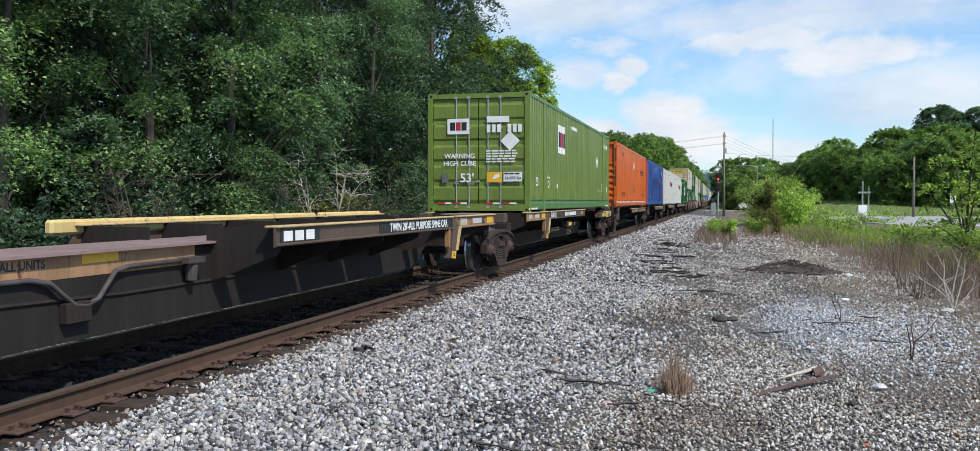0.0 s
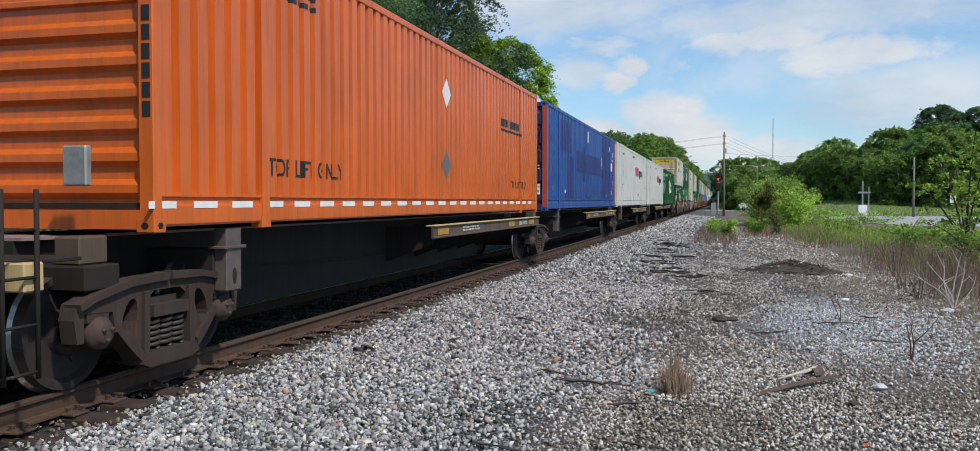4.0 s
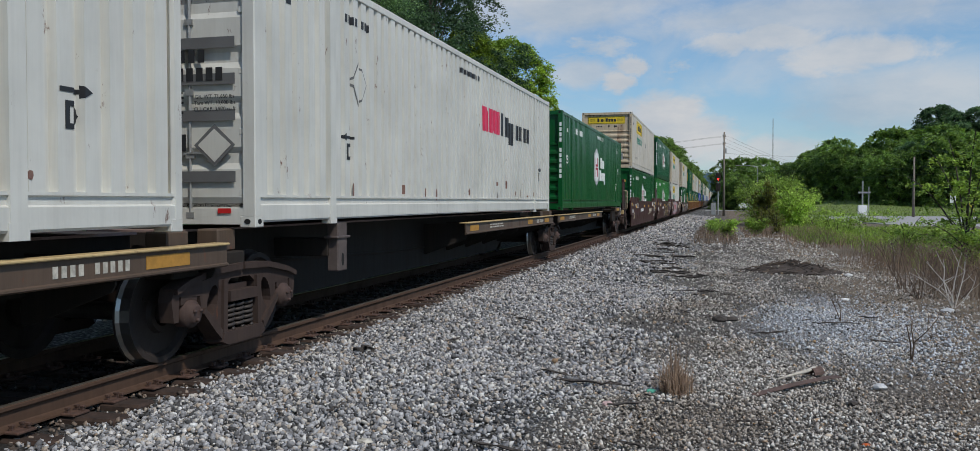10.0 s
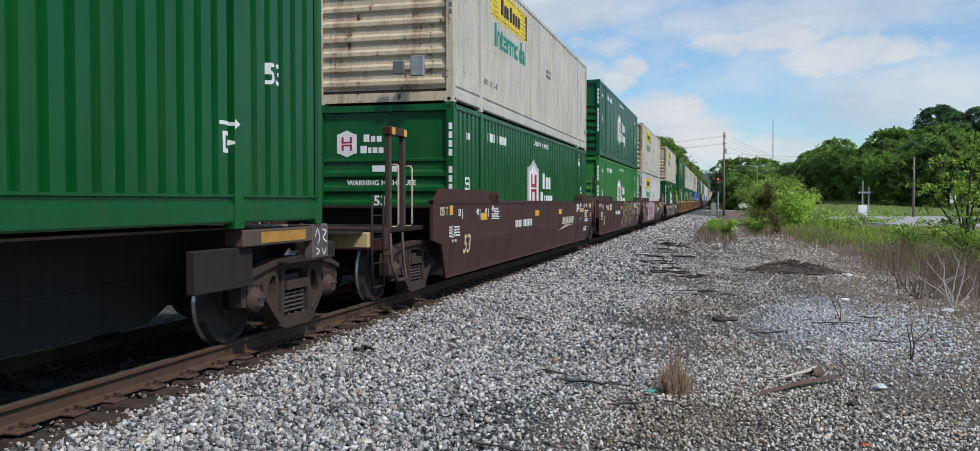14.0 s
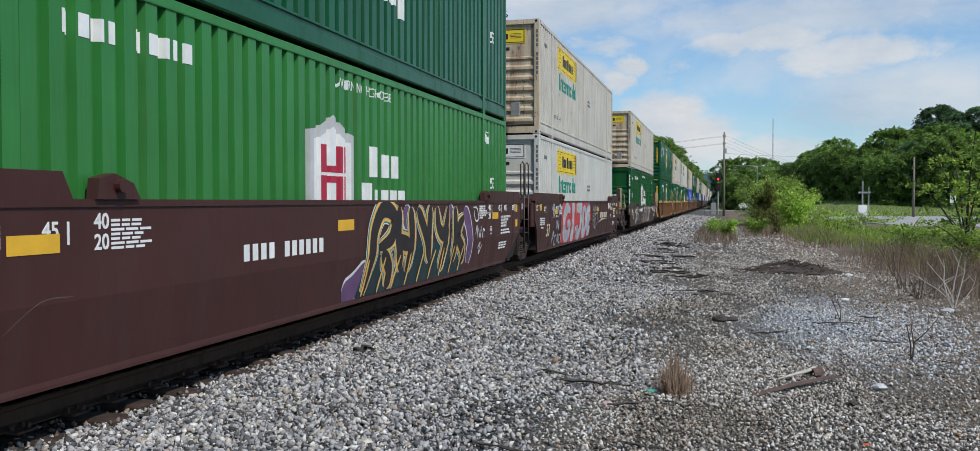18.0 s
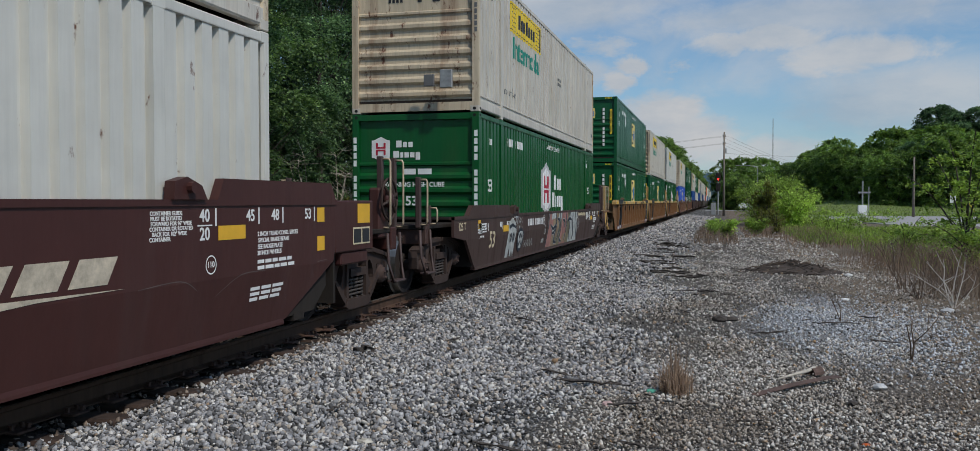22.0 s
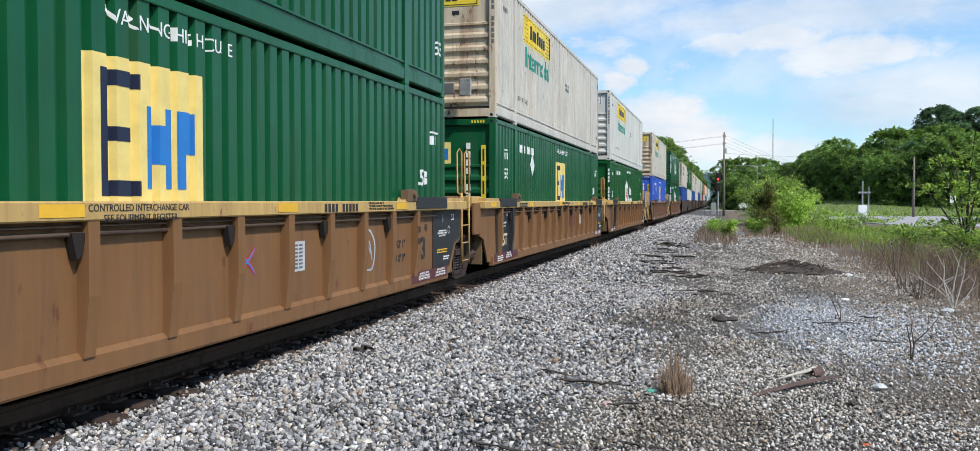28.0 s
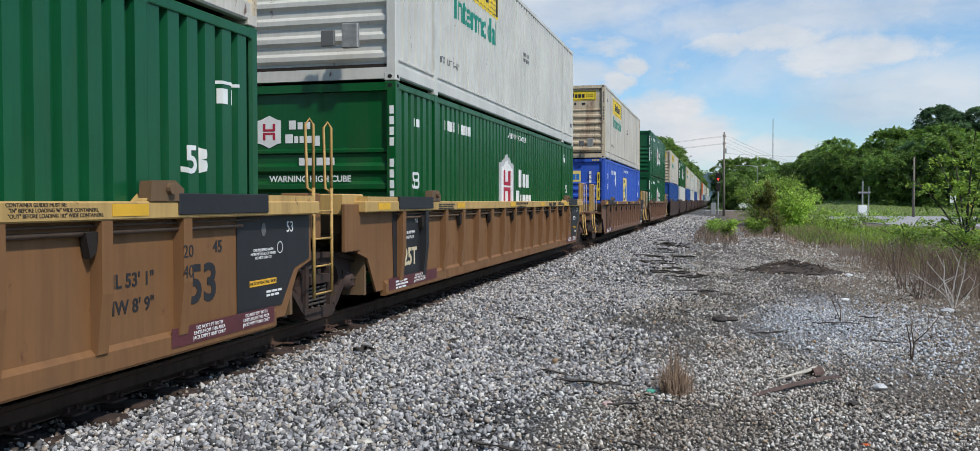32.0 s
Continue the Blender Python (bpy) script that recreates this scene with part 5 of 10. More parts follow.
def spine_unit(label, y0, y1, beam, trucks, brackets=(), sill_mat="sill_black", empty=False, lift=0.03, group="articulated spine car units"):
    """One unit of a spine car. y0, y1: its ends; beam: from, to of the side beams; all along the track."""
    u = thing("spine_car", label, "railway car", group, pose(TRACK_X, y0, 0))
    L = y1 - y0
    deck = 1.02 if empty else 1.16
    bm = bmesh.new()
    prism(bm, [(0.2, 0.72), (2.0, 0.70), (2.9, 0.28), (L - 2.9, 0.28), (L - 2.0, 0.70), (L - 0.2, 0.72), (L - 0.2, deck), (0.2, deck)], 0, -0.40, 0.40)
    part("centre_sill", bm, sill_mat, u, "deep grimy steel centre sill")
    bm = box(bmesh.new(), -0.48, 0.48, 0.2, L - 0.2, deck, deck + 0.025)
    part("sill_flange", bm, "deck_brown", u, "purple-brown deck plate on the sill")
    if beam:
        a, b = beam[0] - y0, beam[1] - y0
        for turn in (pose(0, a, lift), pose(0, b, lift, 0, 0, 180)):
            bb = shared(("beam", round(b - a, 2)), "side_beam", lambda: side_beam(b - a), "beam_brown", u, turn, "worn brown side beam with yellow patches")
            shared(("beamtop", round(b - a, 2)), "top_flange", lambda: side_beam_top(b - a), "beam_top", bb, None, "worn yellow top flange")
            n = int((b - a) / 1.25)
            for i in range(n + 1):
                shared("gusset", "outrigger", gusset, "steel_dark", u, turn @ pose(0, 0.15 + i * (b - a - 0.3) / n, 0))
        for f0, f1 in ((0.03, 0.10), (0.62, 0.68), (0.86, 0.93)):
            flat("reflector", rect(a + (b - a) * f0, a + (b - a) * f1, 0.89 + lift, 1.0 + lift), "mark_ochre", u, "side", 1.2635, "faded yellow patch")
        if not empty and lift < 0.1:
            bars("stencil", serial_bars(a + (b - a) * 0.74, 0.90 + lift, 10, 0.085, 0.05, 0.035, (4,)) + print_bars(a + (b - a) * 0.20, 0.99 + lift, 1.3, 2, 0.03, 0.02, 6, 6), "mark_chalk", u, "side", 1.2635)
    for y in brackets:
        for k in (1, -1):
            bm = cbox(min(k * 1.10, k * 1.245), max(k * 1.10, k * 1.245), y - y0 - 0.13, y - y0 + 0.13, 0.62, 1.22, 0.012)
            br = part("leg_bracket", bm, "bracket", u, "steel leg bracket with an oval slot")
            part("bracket_flange", cbox(min(k * 1.08, k * 1.265), max(k * 1.08, k * 1.265), y - y0 - 0.19, y - y0 + 0.19, 1.02, 1.05, 0.006), "bracket", br)
            # black oval laid on the face for the dark inside the slot
            slot = [(y - y0 + 0.035 * math.cos(t), 0.76 + 0.08 * math.sin(t)) for t in np.linspace(0, 2 * math.pi, 13)[:-1]]
            bm = bmesh.new()
            prism(bm, slot, 0, k * 1.244, k * 1.2475)
            part("slot", bm, "void", br)
            part("cross_arm", cbox(min(k * 0.3, k * 1.12), max(k * 0.3, k * 1.12), y - y0 - 0.16, y - y0 + 0.16, 0.80, 1.02, 0.012), "steel_dark", u)
    for y in (y0 + 0.35, y1 - 0.35):
        # pedestals that carry the container's ends
        for k in (1, -1):
            part("pedestal", cbox(min(k * 0.78, k * 1.02), max(k * 0.78, k * 1.02), y - y0 - 0.16, y - y0 + 0.16, 0.98, 1.20 if not empty else 1.08, 0.015), "beam_brown", u)
        part("end_beam", cbox(-1.10, 1.10, y - y0 - 0.20, y - y0 + 0.20, 0.78, 0.98, 0.015), "steel_dark", u)
    for y in trucks:
        truck(u, y - y0)
    # brake pipe along the sill
    bm = bmesh.new()
    tube(bm, [(0.40, 0.5, 0.80), (0.40, L * 0.4, 0.62), (0.40, L * 0.6, 0.62), (0.40, L - 0.5, 0.80)], 0.022, 6)
    part("brake_pipe", bm, "steel_dark", u)
    return u


def grab_iron(parent, pts, mat="grab_yellow", r=0.014, name="grab_iron"):
    bm = bmesh.new()
    tube(bm, pts, r, 7)
    return part(name, bm, mat, parent, "", True)


def ladder(parent, x, y, z0, z1, w=0.36, rungs=4, mat="grab_yellow", rail_r=0.016):
    bm = bmesh.new()
    for yy in (y - w / 2, y + w / 2):
        tube(bm, [(x, yy, z0), (x, yy, z1)], rail_r, 7)
    ld = part("ladder", bm, mat, parent, "steel corner ladder", True)
    for i in range(rungs):
        z = z0 + (z1 - z0) * (i + 0.15) / rungs
        bm = bmesh.new()
        tube(bm, [(x, y - w / 2, z), (x, y + w / 2, z)], 0.012, 6)
        part("rung", bm, mat, ld, "", True)
    return ld


def hand_wheel(u, y, z):
    """The brake wheel: a rim, six spokes and a dished hub on a gear box."""
    bm = bmesh.new()
    tube(bm, [(1.22, y + 0.29 * math.cos(t), z + 0.29 * math.sin(t)) for t in np.linspace(0, 2 * math.pi, 25)], 0.018, 7)
    wheel = part("brake_wheel", bm, "truck_steel", u, "grimy brown brake wheel with six spokes", True)
    for i in range(6):
        t = i * math.pi / 3 + 0.3
        bm = bmesh.new()
        tube(bm, [(1.23, y + 0.08 * math.cos(t), z + 0.08 * math.sin(t)), (1.24, y + 0.18 * math.cos(t), z + 0.18 * math.sin(t)), (1.22, y + 0.28 * math.cos(t), z + 0.28 * math.sin(t))], [0.028, 0.02, 0.018], 6)
        part("spoke", bm, "truck_steel", wheel)
    bm = bmesh.new()
    tube(bm, [(1.16, y, z), (1.20, y, z), (1.25, y, z), (1.27, y, z)], [0.07, 0.13, 0.10, 0.04], 16)
    part("hub", bm, "maroon", wheel, "dished brown hub", True)
    part("gear_box", cbox(1.0, 1.17, y - 0.24, y + 0.10, z - 0.55, z + 0.16, 0.03), "maroon", u, "brown brake gear box")


def well_side_smooth(L, lead, top):
    """Plate side of a well: an upright upper sheet, a lower sheet that falls back, slanted ends."""
    e0 = (-1.02 if top < 1.4 else -0.40) if lead else -0.16
    ends = [(e0, top), (e0, 0.86 if lead else 1.02), (e0 + 0.70 if top < 1.4 else 0.05, LEAN_Z), (0.46, 0.24), (L - 1.62, 0.24), (L - 0.58, LEAN_Z), (L - 0.52, 0.95), (L - 0.50, top)]
    bm = prism(bmesh.new(), ends, 0, 1.335, 1.385)
    bmesh.ops.bisect_plane(bm, geom=bm.verts[:] + bm.edges[:] + bm.faces[:], dist=0.0004, plane_co=(0, 0, LEAN_Z), plane_no=(0, 0, 1))
    for v in bm.verts:
        v.co.x += lean(v.co.z)
    box(bm, 1.30, 1.40, e0, L - 0.50, top - 0.05, top + 0.005)
    prism(bm, [(1.22, 0.19), (1.322, 0.19), (1.322, 0.215), (1.316, 0.25), (1.22, 0.25)], 1, 0.5, L - 1.66)
    return bm


def well_side_ribbed(L):
    bm = bmesh.new()
    prism(bm, [(0.0, 1.34), (0.0, 0.82), (0.30, 0.74), (0.60, 0.28), (L - 0.60, 0.28), (L - 0.30, 0.74), (L, 0.82), (L, 1.34)], 0, 1.315, 1.345)
    prism(bm, [(1.30, 0.20), (1.375, 0.20), (1.385, 0.22), (1.385, 0.36), (1.35, 0.40), (1.30, 0.40)], 1, 0.85, L - 0.85)
    return bm


def top_chord(L):
    bm = box(bmesh.new(), 1.28, 1.46, 0.0, L, 1.33, 1.47)
    bmesh.ops.bevel(bm, geom=bm.edges[:], offset=0.012, segments=1, affect="EDGES")
    return bm


def well_rib():
    bm = bmesh.new()
    prism(bm, [(1.34, 0.36), (1.40, 0.36), (1.45, 0.80), (1.45, 1.34), (1.34, 1.34)], 1, -0.06, 0.06)
    return bm


def ring(u, y, z, r, off, width=0.012):
    """A painted circle round a mark."""
    bm = bmesh.new()
    n = 28
    a = [bm.verts.new((off + 0.002, y + r * math.cos(i * 2 * math.pi / n), z + r * math.sin(i * 2 * math.pi / n))) for i in range(n)]
    b = [bm.verts.new((off + 0.002, y + (r - width) * math.cos(i * 2 * math.pi / n), z + (r - width) * math.sin(i * 2 * math.pi / n))) for i in range(n)]
    for i in range(n):
        bm.faces.new((a[i], a[(i + 1) % n], b[(i + 1) % n], b[i]))
    return part("circle_mark", bm, "mark_white", u)


def well_unit(label, y0, y1, style, trucks, lead_end=False, trail_end=False, group="well car units", spin=True, detail=True, top=1.48):
    """One well of a double-stack car between y0 and y1."""
    main = {"smooth": "maroon", "ribbed": "ochre", "dark": "dull_brown", "brown": "brown_well"}[style]
    ribbed = style in ("ribbed", "brown")
    u = thing("well_car", label, "railway car", group, pose(TRACK_X, y0, 0))
    L = y1 - y0
    if not ribbed:
        SKIN[u.name] = "lean"
    for m in (None, pose(0, L, 0, 0, 0, 180)):
        if ribbed:
            s = shared(("wellside", "r", round(L, 1)), "side_wall", lambda: well_side_ribbed(L), main, u, m, "dusty recessed side sheet")
            shared(("chord", round(L, 1)), "top_chord", lambda: top_chord(L), "ochre_top" if style == "ribbed" else main, u, m, "yellow-topped side chord")
            n = 15
            for i in range(n):
                y = 1.40 + i * (L - 3.85) / (n - 1)
                shared("rib", "rib", well_rib, ("panel_black" if i == 1 else main) if style == "ribbed" else main, s, pose(0, y if m is None else L - y, 0))
            if detail and m is None:
                bm = bmesh.new()
                tube(bm, [(1.385, 1.5, 1.24), (1.385, L - 1.5, 1.24)], 0.02, 7)
                tube(bm, [(1.385, 1.2, 1.295), (1.385, L - 1.2, 1.295)], 0.012, 6)
                part("brake_pipe", bm, "pipe_ochre", s, "dusty pipes through the ribs", True)
                for i in range(1, n - 1, 2):
                    y = 1.40 + i * (L - 3.85) / (n - 1) - 0.12
                    shared("hanger", "pipe_hanger", lambda: prism(bmesh.new(), [(-0.07, 1.25), (0.07, 1.25), (0.04, 1.10), (-0.02, 1.06)], 0, 1.36, 1.42), "steel_dark", s, pose(0, y, 0), "dark pipe hanger")
        else:
            k = 1 if m is None else -1
            shared(("wellside", "s", round(L, 1), lead_end, top, k), "side_wall", lambda: mirrored(well_side_smooth(L, lead_end, top), k), main, u, None, "brown plate side with cut-back ends")
    # floor of the well: cross members
    bm = bmesh.new()
    for i in range(9):
        y = 1.3 + i * (L - 2.6) / 8
        box(bm, -1.31, 1.31, y - 0.12, y + 0.12, 0.19, 0.265)
    part("cross_members", bm, "steel_dark", u)
    for a, b, end in ((0.0, 0.36, lead_end), (L - 0.36, L, trail_end)):
        bm = box(bmesh.new(), -1.30, 1.30, a, b, 0.98, 1.04)
        inner = b if a == 0.0 else a
        box(bm, -1.29, 1.29, inner - 0.03, inner + 0.03, 0.26, 1.06)
        box(bm, -1.29, 1.29, inner - 0.12, inner + 0.12, 1.05, min(1.38, top - 0.02))
        box(bm, -0.30, 0.30, a - (0.9 if a == 0.0 else 0), b + (0 if a == 0.0 else 0.9), 0.74, 0.98)
        part("end_platform", bm, "steel_dark" if not ribbed else "ochre_dark", u, "steel end platform over the truck")
        # raised guides on the side chords
        for k in (1, -1):
            g0, g1 = (0.10, 3.0) if a == 0.0 else (L - 3.0, L - (0.10 if ribbed else 0.66))
            bm = bmesh.new()
            tt = 1.47 if ribbed else top + 0.005
            if ribbed:
                prism(bm, [(g0, tt), (g0, tt + 0.06), (g1 - 0.08, tt + 0.06), (g1, tt)] if a == 0.0 else [(g0, tt), (g0 + 0.08, tt + 0.06), (g1, tt + 0.06), (g1, tt)], 0, k * 1.31, k * 1.44)
                gl = (g1 - 0.25) if a == 0.0 else (g0 + 0.25)
                lt = bmesh.new()
                prism(lt, [(gl - 0.22, tt), (gl - 0.20, tt + 0.16), (gl + 0.10, tt + 0.17), (gl + 0.22, tt + 0.10), (gl + 0.22, tt)], 0, k * 1.36, k * 1.47)
                tube(lt, [(k * 1.34, gl + 0.02, tt + 0.10), (k * 1.51, gl + 0.02, tt + 0.10)], 0.045, 10)
                part("guide_latch", lt, "ochre_dark", u, "worn hinged container guide latch")
                part("bracket_band", cbox(min(k * 1.30, k * 1.475), max(k * 1.30, k * 1.475), (1.15 if a == 0.0 else L - 2.6), (2.6 if a == 0.0 else L - 1.15), 1.36, tt + 0.066, 0.006), "panel_black", u, "black painted end of the chord")
            else:
                gl = (g1 + 0.45) if a == 0.0 else (g0 - 0.45)
                lt = bmesh.new()
                prism(lt, [(gl - 0.24, tt), (gl - 0.22, tt + 0.15), (gl - 0.05, tt + 0.19), (gl + 0.16, tt + 0.12), (gl + 0.24, tt)], 0, k * 1.33, k * 1.43)
                tube(lt, [(k * 1.32, gl - 0.02, tt + 0.10), (k * 1.48, gl - 0.02, tt + 0.10)], 0.05, 10)
                part("guide_latch", lt, main, u, "hinged container guide latch")
                prism(bm, [(g0 - 0.3, tt), (g0, tt + 0.19), (g1 - 0.10, tt + 0.19), (g1, tt)] if a == 0.0 else [(g0, tt), (g0 + 0.10, tt + 0.19), (g1, tt + 0.19), (g1 + 0.12, tt)], 0, k * 1.31, k * 1.40)
            part("guide", bm, "ochre_top" if style == "ribbed" else main, u, "raised container guide on the chord")
        if not ribbed:
            deck = box(bmesh.new(), -1.26, 1.26, min(a, inner) - 0.12, max(b, inner) + 0.10, min(1.36, top - 0.06), min(1.40, top - 0.02))
            part("top_plate", deck, "steel_dark", u, "black deck plate over the end")
    if not ribbed:
        # added sheet: covers the container bottom and stands for the dark gap
        for k in (1, -1):
            part("end_skirt", mirrored(prism(bmesh.new(), [(L - 1.75, 0.25), (L - 0.95, 0.25), (L - 0.62, 0.50), (L - 0.62, 0.98), (L - 1.75, 0.98)], 0, 1.298, 1.306), k), "steel_dark", u, "black sheet added for the shade behind the slanted end")
    for y in trucks:
        truck(u, y - y0, spin)
    if detail:
        for a, end in ((0.0, lead_end), (L, trail_end)):
            w = -1 if a == 0.0 else 1
            bar = "grab_yellow" if ribbed else "maroon_bar"
            if end:
                # end deck that reaches out over the truck to the coupler, with its steps and rails
                part("end_deck", cbox(-1.18, 1.18, min(a, a + w * 2.0), max(a, a + w * 2.0), 1.02, 1.09, 0.012), "steel_dark" if not ribbed else main, u, "end deck with steel walkway")
                part("end_sill", cbox(-1.20, 1.20, a + w * 1.85 - 0.10, a + w * 1.85 + 0.10, 0.78, 1.10, 0.015), main, u)
                coupler(u, a + w * 1.9, w)
                post = "grab_yellow" if ribbed else "maroon_bar"
                low = top < 1.4 and w < 0
                stands = ((1.53, 2.10), (2.04, 2.10)) if w > 0 else ((2.08, 1.85), (1.59, 1.40)) if low else ((1.60, 2.48 if not ribbed else 2.10), (1.03, 2.48 if not ribbed else 2.10))
                foot, hang = (1.78 if w > 0 else 2.05 if low else 1.55), (0.45 if w < 0 and not low and not ribbed else 0.0)
                if hang:
                    part("stand_cap", cbox(1.06, 1.18, a - 1.66, a - 0.97, 2.42, 2.54, 0.01), main, u, "cap over the two end posts")
                    for y in (a - 1.60, a - 1.12):
                        flat("reflector", rect(y, y + 0.12, 2.43, 2.53), "mark_amber", u, "side", 1.1805, "amber reflector patch")
                for k in (1, -1):
                    for d, zt in stands:
                        y = a + w * d
                        part("end_post", cbox(min(k * 1.08, k * 1.16), max(k * 1.08, k * 1.16), y - 0.04, y + 0.04, 1.05, zt, 0.01), post, u, "upright steel end post")
                        grab_iron(u, [(k * 1.16, y, zt - 0.04 - hang), (k * 1.25, y, zt - 0.04 - hang), (k * 1.27, y, zt - 0.08 - hang), (k * 1.27, y, 1.15), (k * 1.25, y, 1.10), (k * 1.16, y, 1.10)], "grab_pale", 0.016)
                    y = a + w * foot
                    grab_iron(u, [(k * 1.22, y - 0.24, 1.02), (k * 1.24, y - 0.24, 0.60), (k * 1.30, y - 0.20, 0.34), (k * 1.30, y + 0.20, 0.34), (k * 1.24, y + 0.24, 0.60), (k * 1.22, y + 0.24, 1.02)], post, 0.022, "sill_step")
                    part("step_plate", cbox(min(k * 1.20, k * 1.34), max(k * 1.20, k * 1.34), y - 0.20, y + 0.20, 0.335, 0.36, 0.006), post, u, "steel step plate")
                if w > 0 and top > 1.4 and not ribbed:
                    for k in (1, -1):
                        bx = part("end_box", mirrored(cbox(0.95, 1.384, a - 0.52, a + 0.62, 0.86, top, 0.015), k), main, u, "brown boxed corner at the coupler end")
                        part("jack_pad", mirrored(cbox(1.05, 1.36, a - 0.30, a + 0.50, 0.70, 0.86, 0.02), k), main, bx)
                    flat("reflector", rect(a + 0.12, a + 0.50, 1.20, 1.44), "mark_amber", u, "side", 1.3865, "amber reflector patch")
                    flat("notice", rect(a - 0.02, a + 0.50, 0.94, 1.15), "mark_cream", u, "side", 1.3865, "framed black notice board")
                    for y in (a, a + 0.26):
                        flat("notice_field", rect(y, y + 0.22, 0.96, 1.13), "panel_black", u, "side", 1.3905)
                    hand_wheel(u, a + 1.62, 1.50)
            else:
                if w > 0:
                    # the ladder between two wells, its rails looped over at the top
                    ld = ladder(u, 1.34, a + 0.32, 0.38, 1.62, 0.46, 4, bar, 0.02)
                    for yy in (a + 0.09, a + 0.55):
                        grab_iron(u, [(1.34, yy, 1.5), (1.34, yy, 2.32), (1.31, yy - 0.03, 2.38), (1.27, yy - 0.06, 2.32), (1.27, yy - 0.02, 1.62), (1.32, yy, 1.58)], bar, 0.018)
                    part("corner_box", cbox(0.95, 1.28, a + 0.05, a + 0.40, 1.04, 1.56, 0.015), main, u, "boxed corner of the end platform")
                    if not ribbed:
                        for yy in (a - 0.02, a + 0.30):
                            post = part("guide_post", cbox(0.62, 0.74, yy, yy + 0.16, 1.04, 2.42, 0.012), main, u, "upright container guide post")
                            part("reflector", cbox(0.742, 0.748, yy + 0.02, yy + 0.14, 2.26, 2.40, 0.002), "mark_amber", post)
                        flat("plate", rect(a + 0.08, a + 0.26, 1.28, 1.42), "mark_pale", u, "side", 1.2815, "white data plate")
                else:
                    part("corner_box", cbox(0.90, 1.30, a - 0.32, a + 0.30, 1.30, 1.56, 0.015), "ochre_top" if style == "ribbed" else main, u, "boxed corner of the end platform")
                    part("corner_plate", cbox(1.30, 1.36, a - 0.40, a + 0.06, 0.85, 1.44, 0.012), main, u)
        # stencils on the side facing the open ground
        off = 1.3865 if not ribbed else 1.3465
        if not ribbed:
            before = set(u.children)
            lettering("53", 0.46, on_side(1.55, 0.70, off), "mark_cream", u, 0.006)
            for txt, y in (("53", 1.05), ("48", 2.2), ("45", 2.8)):
                lettering(txt, 0.155, on_side(y, 1.27, off), "mark_white", u, 0.003)
            lettering("40", 0.16, on_side(3.3, 1.32, off), "mark_white", u, 0.003)
            lettering("20", 0.16, on_side(3.3, 1.17, off), "mark_white", u, 0.003)
            for txt, y in (("53", L - 1.22), ("48", L - 1.94), ("45", L - 2.42)):
                lettering(txt, 0.155, on_side(y, 1.33, off), "mark_white", u, 0.003)
            for y in (L - 1.08, L - 1.80, L - 2.28, L - 3.03, 1.20, 2.35, 2.95):
                flat("tick", rect(y, y + 0.022, 1.25, 1.41) if y > 5 else rect(y, y + 0.022, 1.17, 1.33), "mark_white", u, "side", off)
            lettering("40", 0.155, on_side(L - 3.19, 1.34, off), "mark_white", u, 0.003)
            lettering("20", 0.155, on_side(L - 3.19, 1.18, off), "mark_white", u, 0.003)
            flat("rule", rect(L - 3.30, L - 3.08, 1.253, 1.265), "mark_white", u, "side", off)
            for y, z in ((0.48, 1.24), (2.42, 1.12), (L - 2.98, 1.12), (L - 1.0, 1.24), (L - 1.0, 0.92), (L * 0.42, 1.12), (L * 0.60, 1.12)):
                w = 0.46 if z < 1.2 and y < L - 1.5 else 0.18
                flat("reflector", rect(y, y + w, z, z + (0.13 if w > 0.2 else 0.16)), "mark_amber", u, "side", off, "amber reflector patch")
            for k, txt in enumerate(("2 INCH TREAD COND. SHOES", "SPECIAL BRAKE BEAMS", "SEE BADGE PLATE", "38 INCH WHEELS")):
                lettering(txt, 0.062, pose(off, L - 2.32 + 0.0185 * len(txt), 1.15 - 0.062 * k, 90, 0, 90), "mark_white", u, 0.001)
            for k, txt in enumerate(("CONTAINER GUIDE", "MUST BE ROTATED", "FORWARD FOR 96\" WIDE", "CONTAINER OR ROTATED", "BACK FOR 102\" WIDE", "CONTAINER")):
                lettering(txt, 0.048, pose(off, L - 3.95 + 0.0145 * len(txt), 1.37 - 0.042 * k, 90, 0, 90), "mark_white", u, 0.001)
            lettering("110", 0.075, on_side(L - 3.1, 0.91, off), "mark_white", u, 0.001)
            ring(u, L - 3.1, 0.91, 0.085, off)
            lettering("125 T", 0.19, on_side(-0.55 if lead_end and top < 1.4 else 0.16, 1.30 if top > 1.4 else 1.30, off), "mark_cream", u, 0.003)
            flat("data_sheet", rect(0.56, 0.72, 0.86, 1.06), "mark_pale", u, "side", off, "small worn data sheet")
            lettering("JACK HERE", 0.06, on_side(0.75, 0.80, off), "mark_white", u)
            weld = [[(L - 4.1, 0.78), (L - 3.55, 0.80), (L - 3.3, 0.70)], [(L - 3.0, 0.62), (L - 2.6, 0.78), (L - 2.15, 0.79)], [(L - 1.0, 0.80), (L - 0.75, 0.81)], [(2.4, 0.62), (2.7, 0.80), (3.0, 0.81)]]
            for ln in weld:
                bm = bmesh.new()
                ribbon(bm, ln, 0.008, off)
                settle(bm, u, off)
                part("weld_seam", bm, "bracket", u, "thin scraped weld seam")
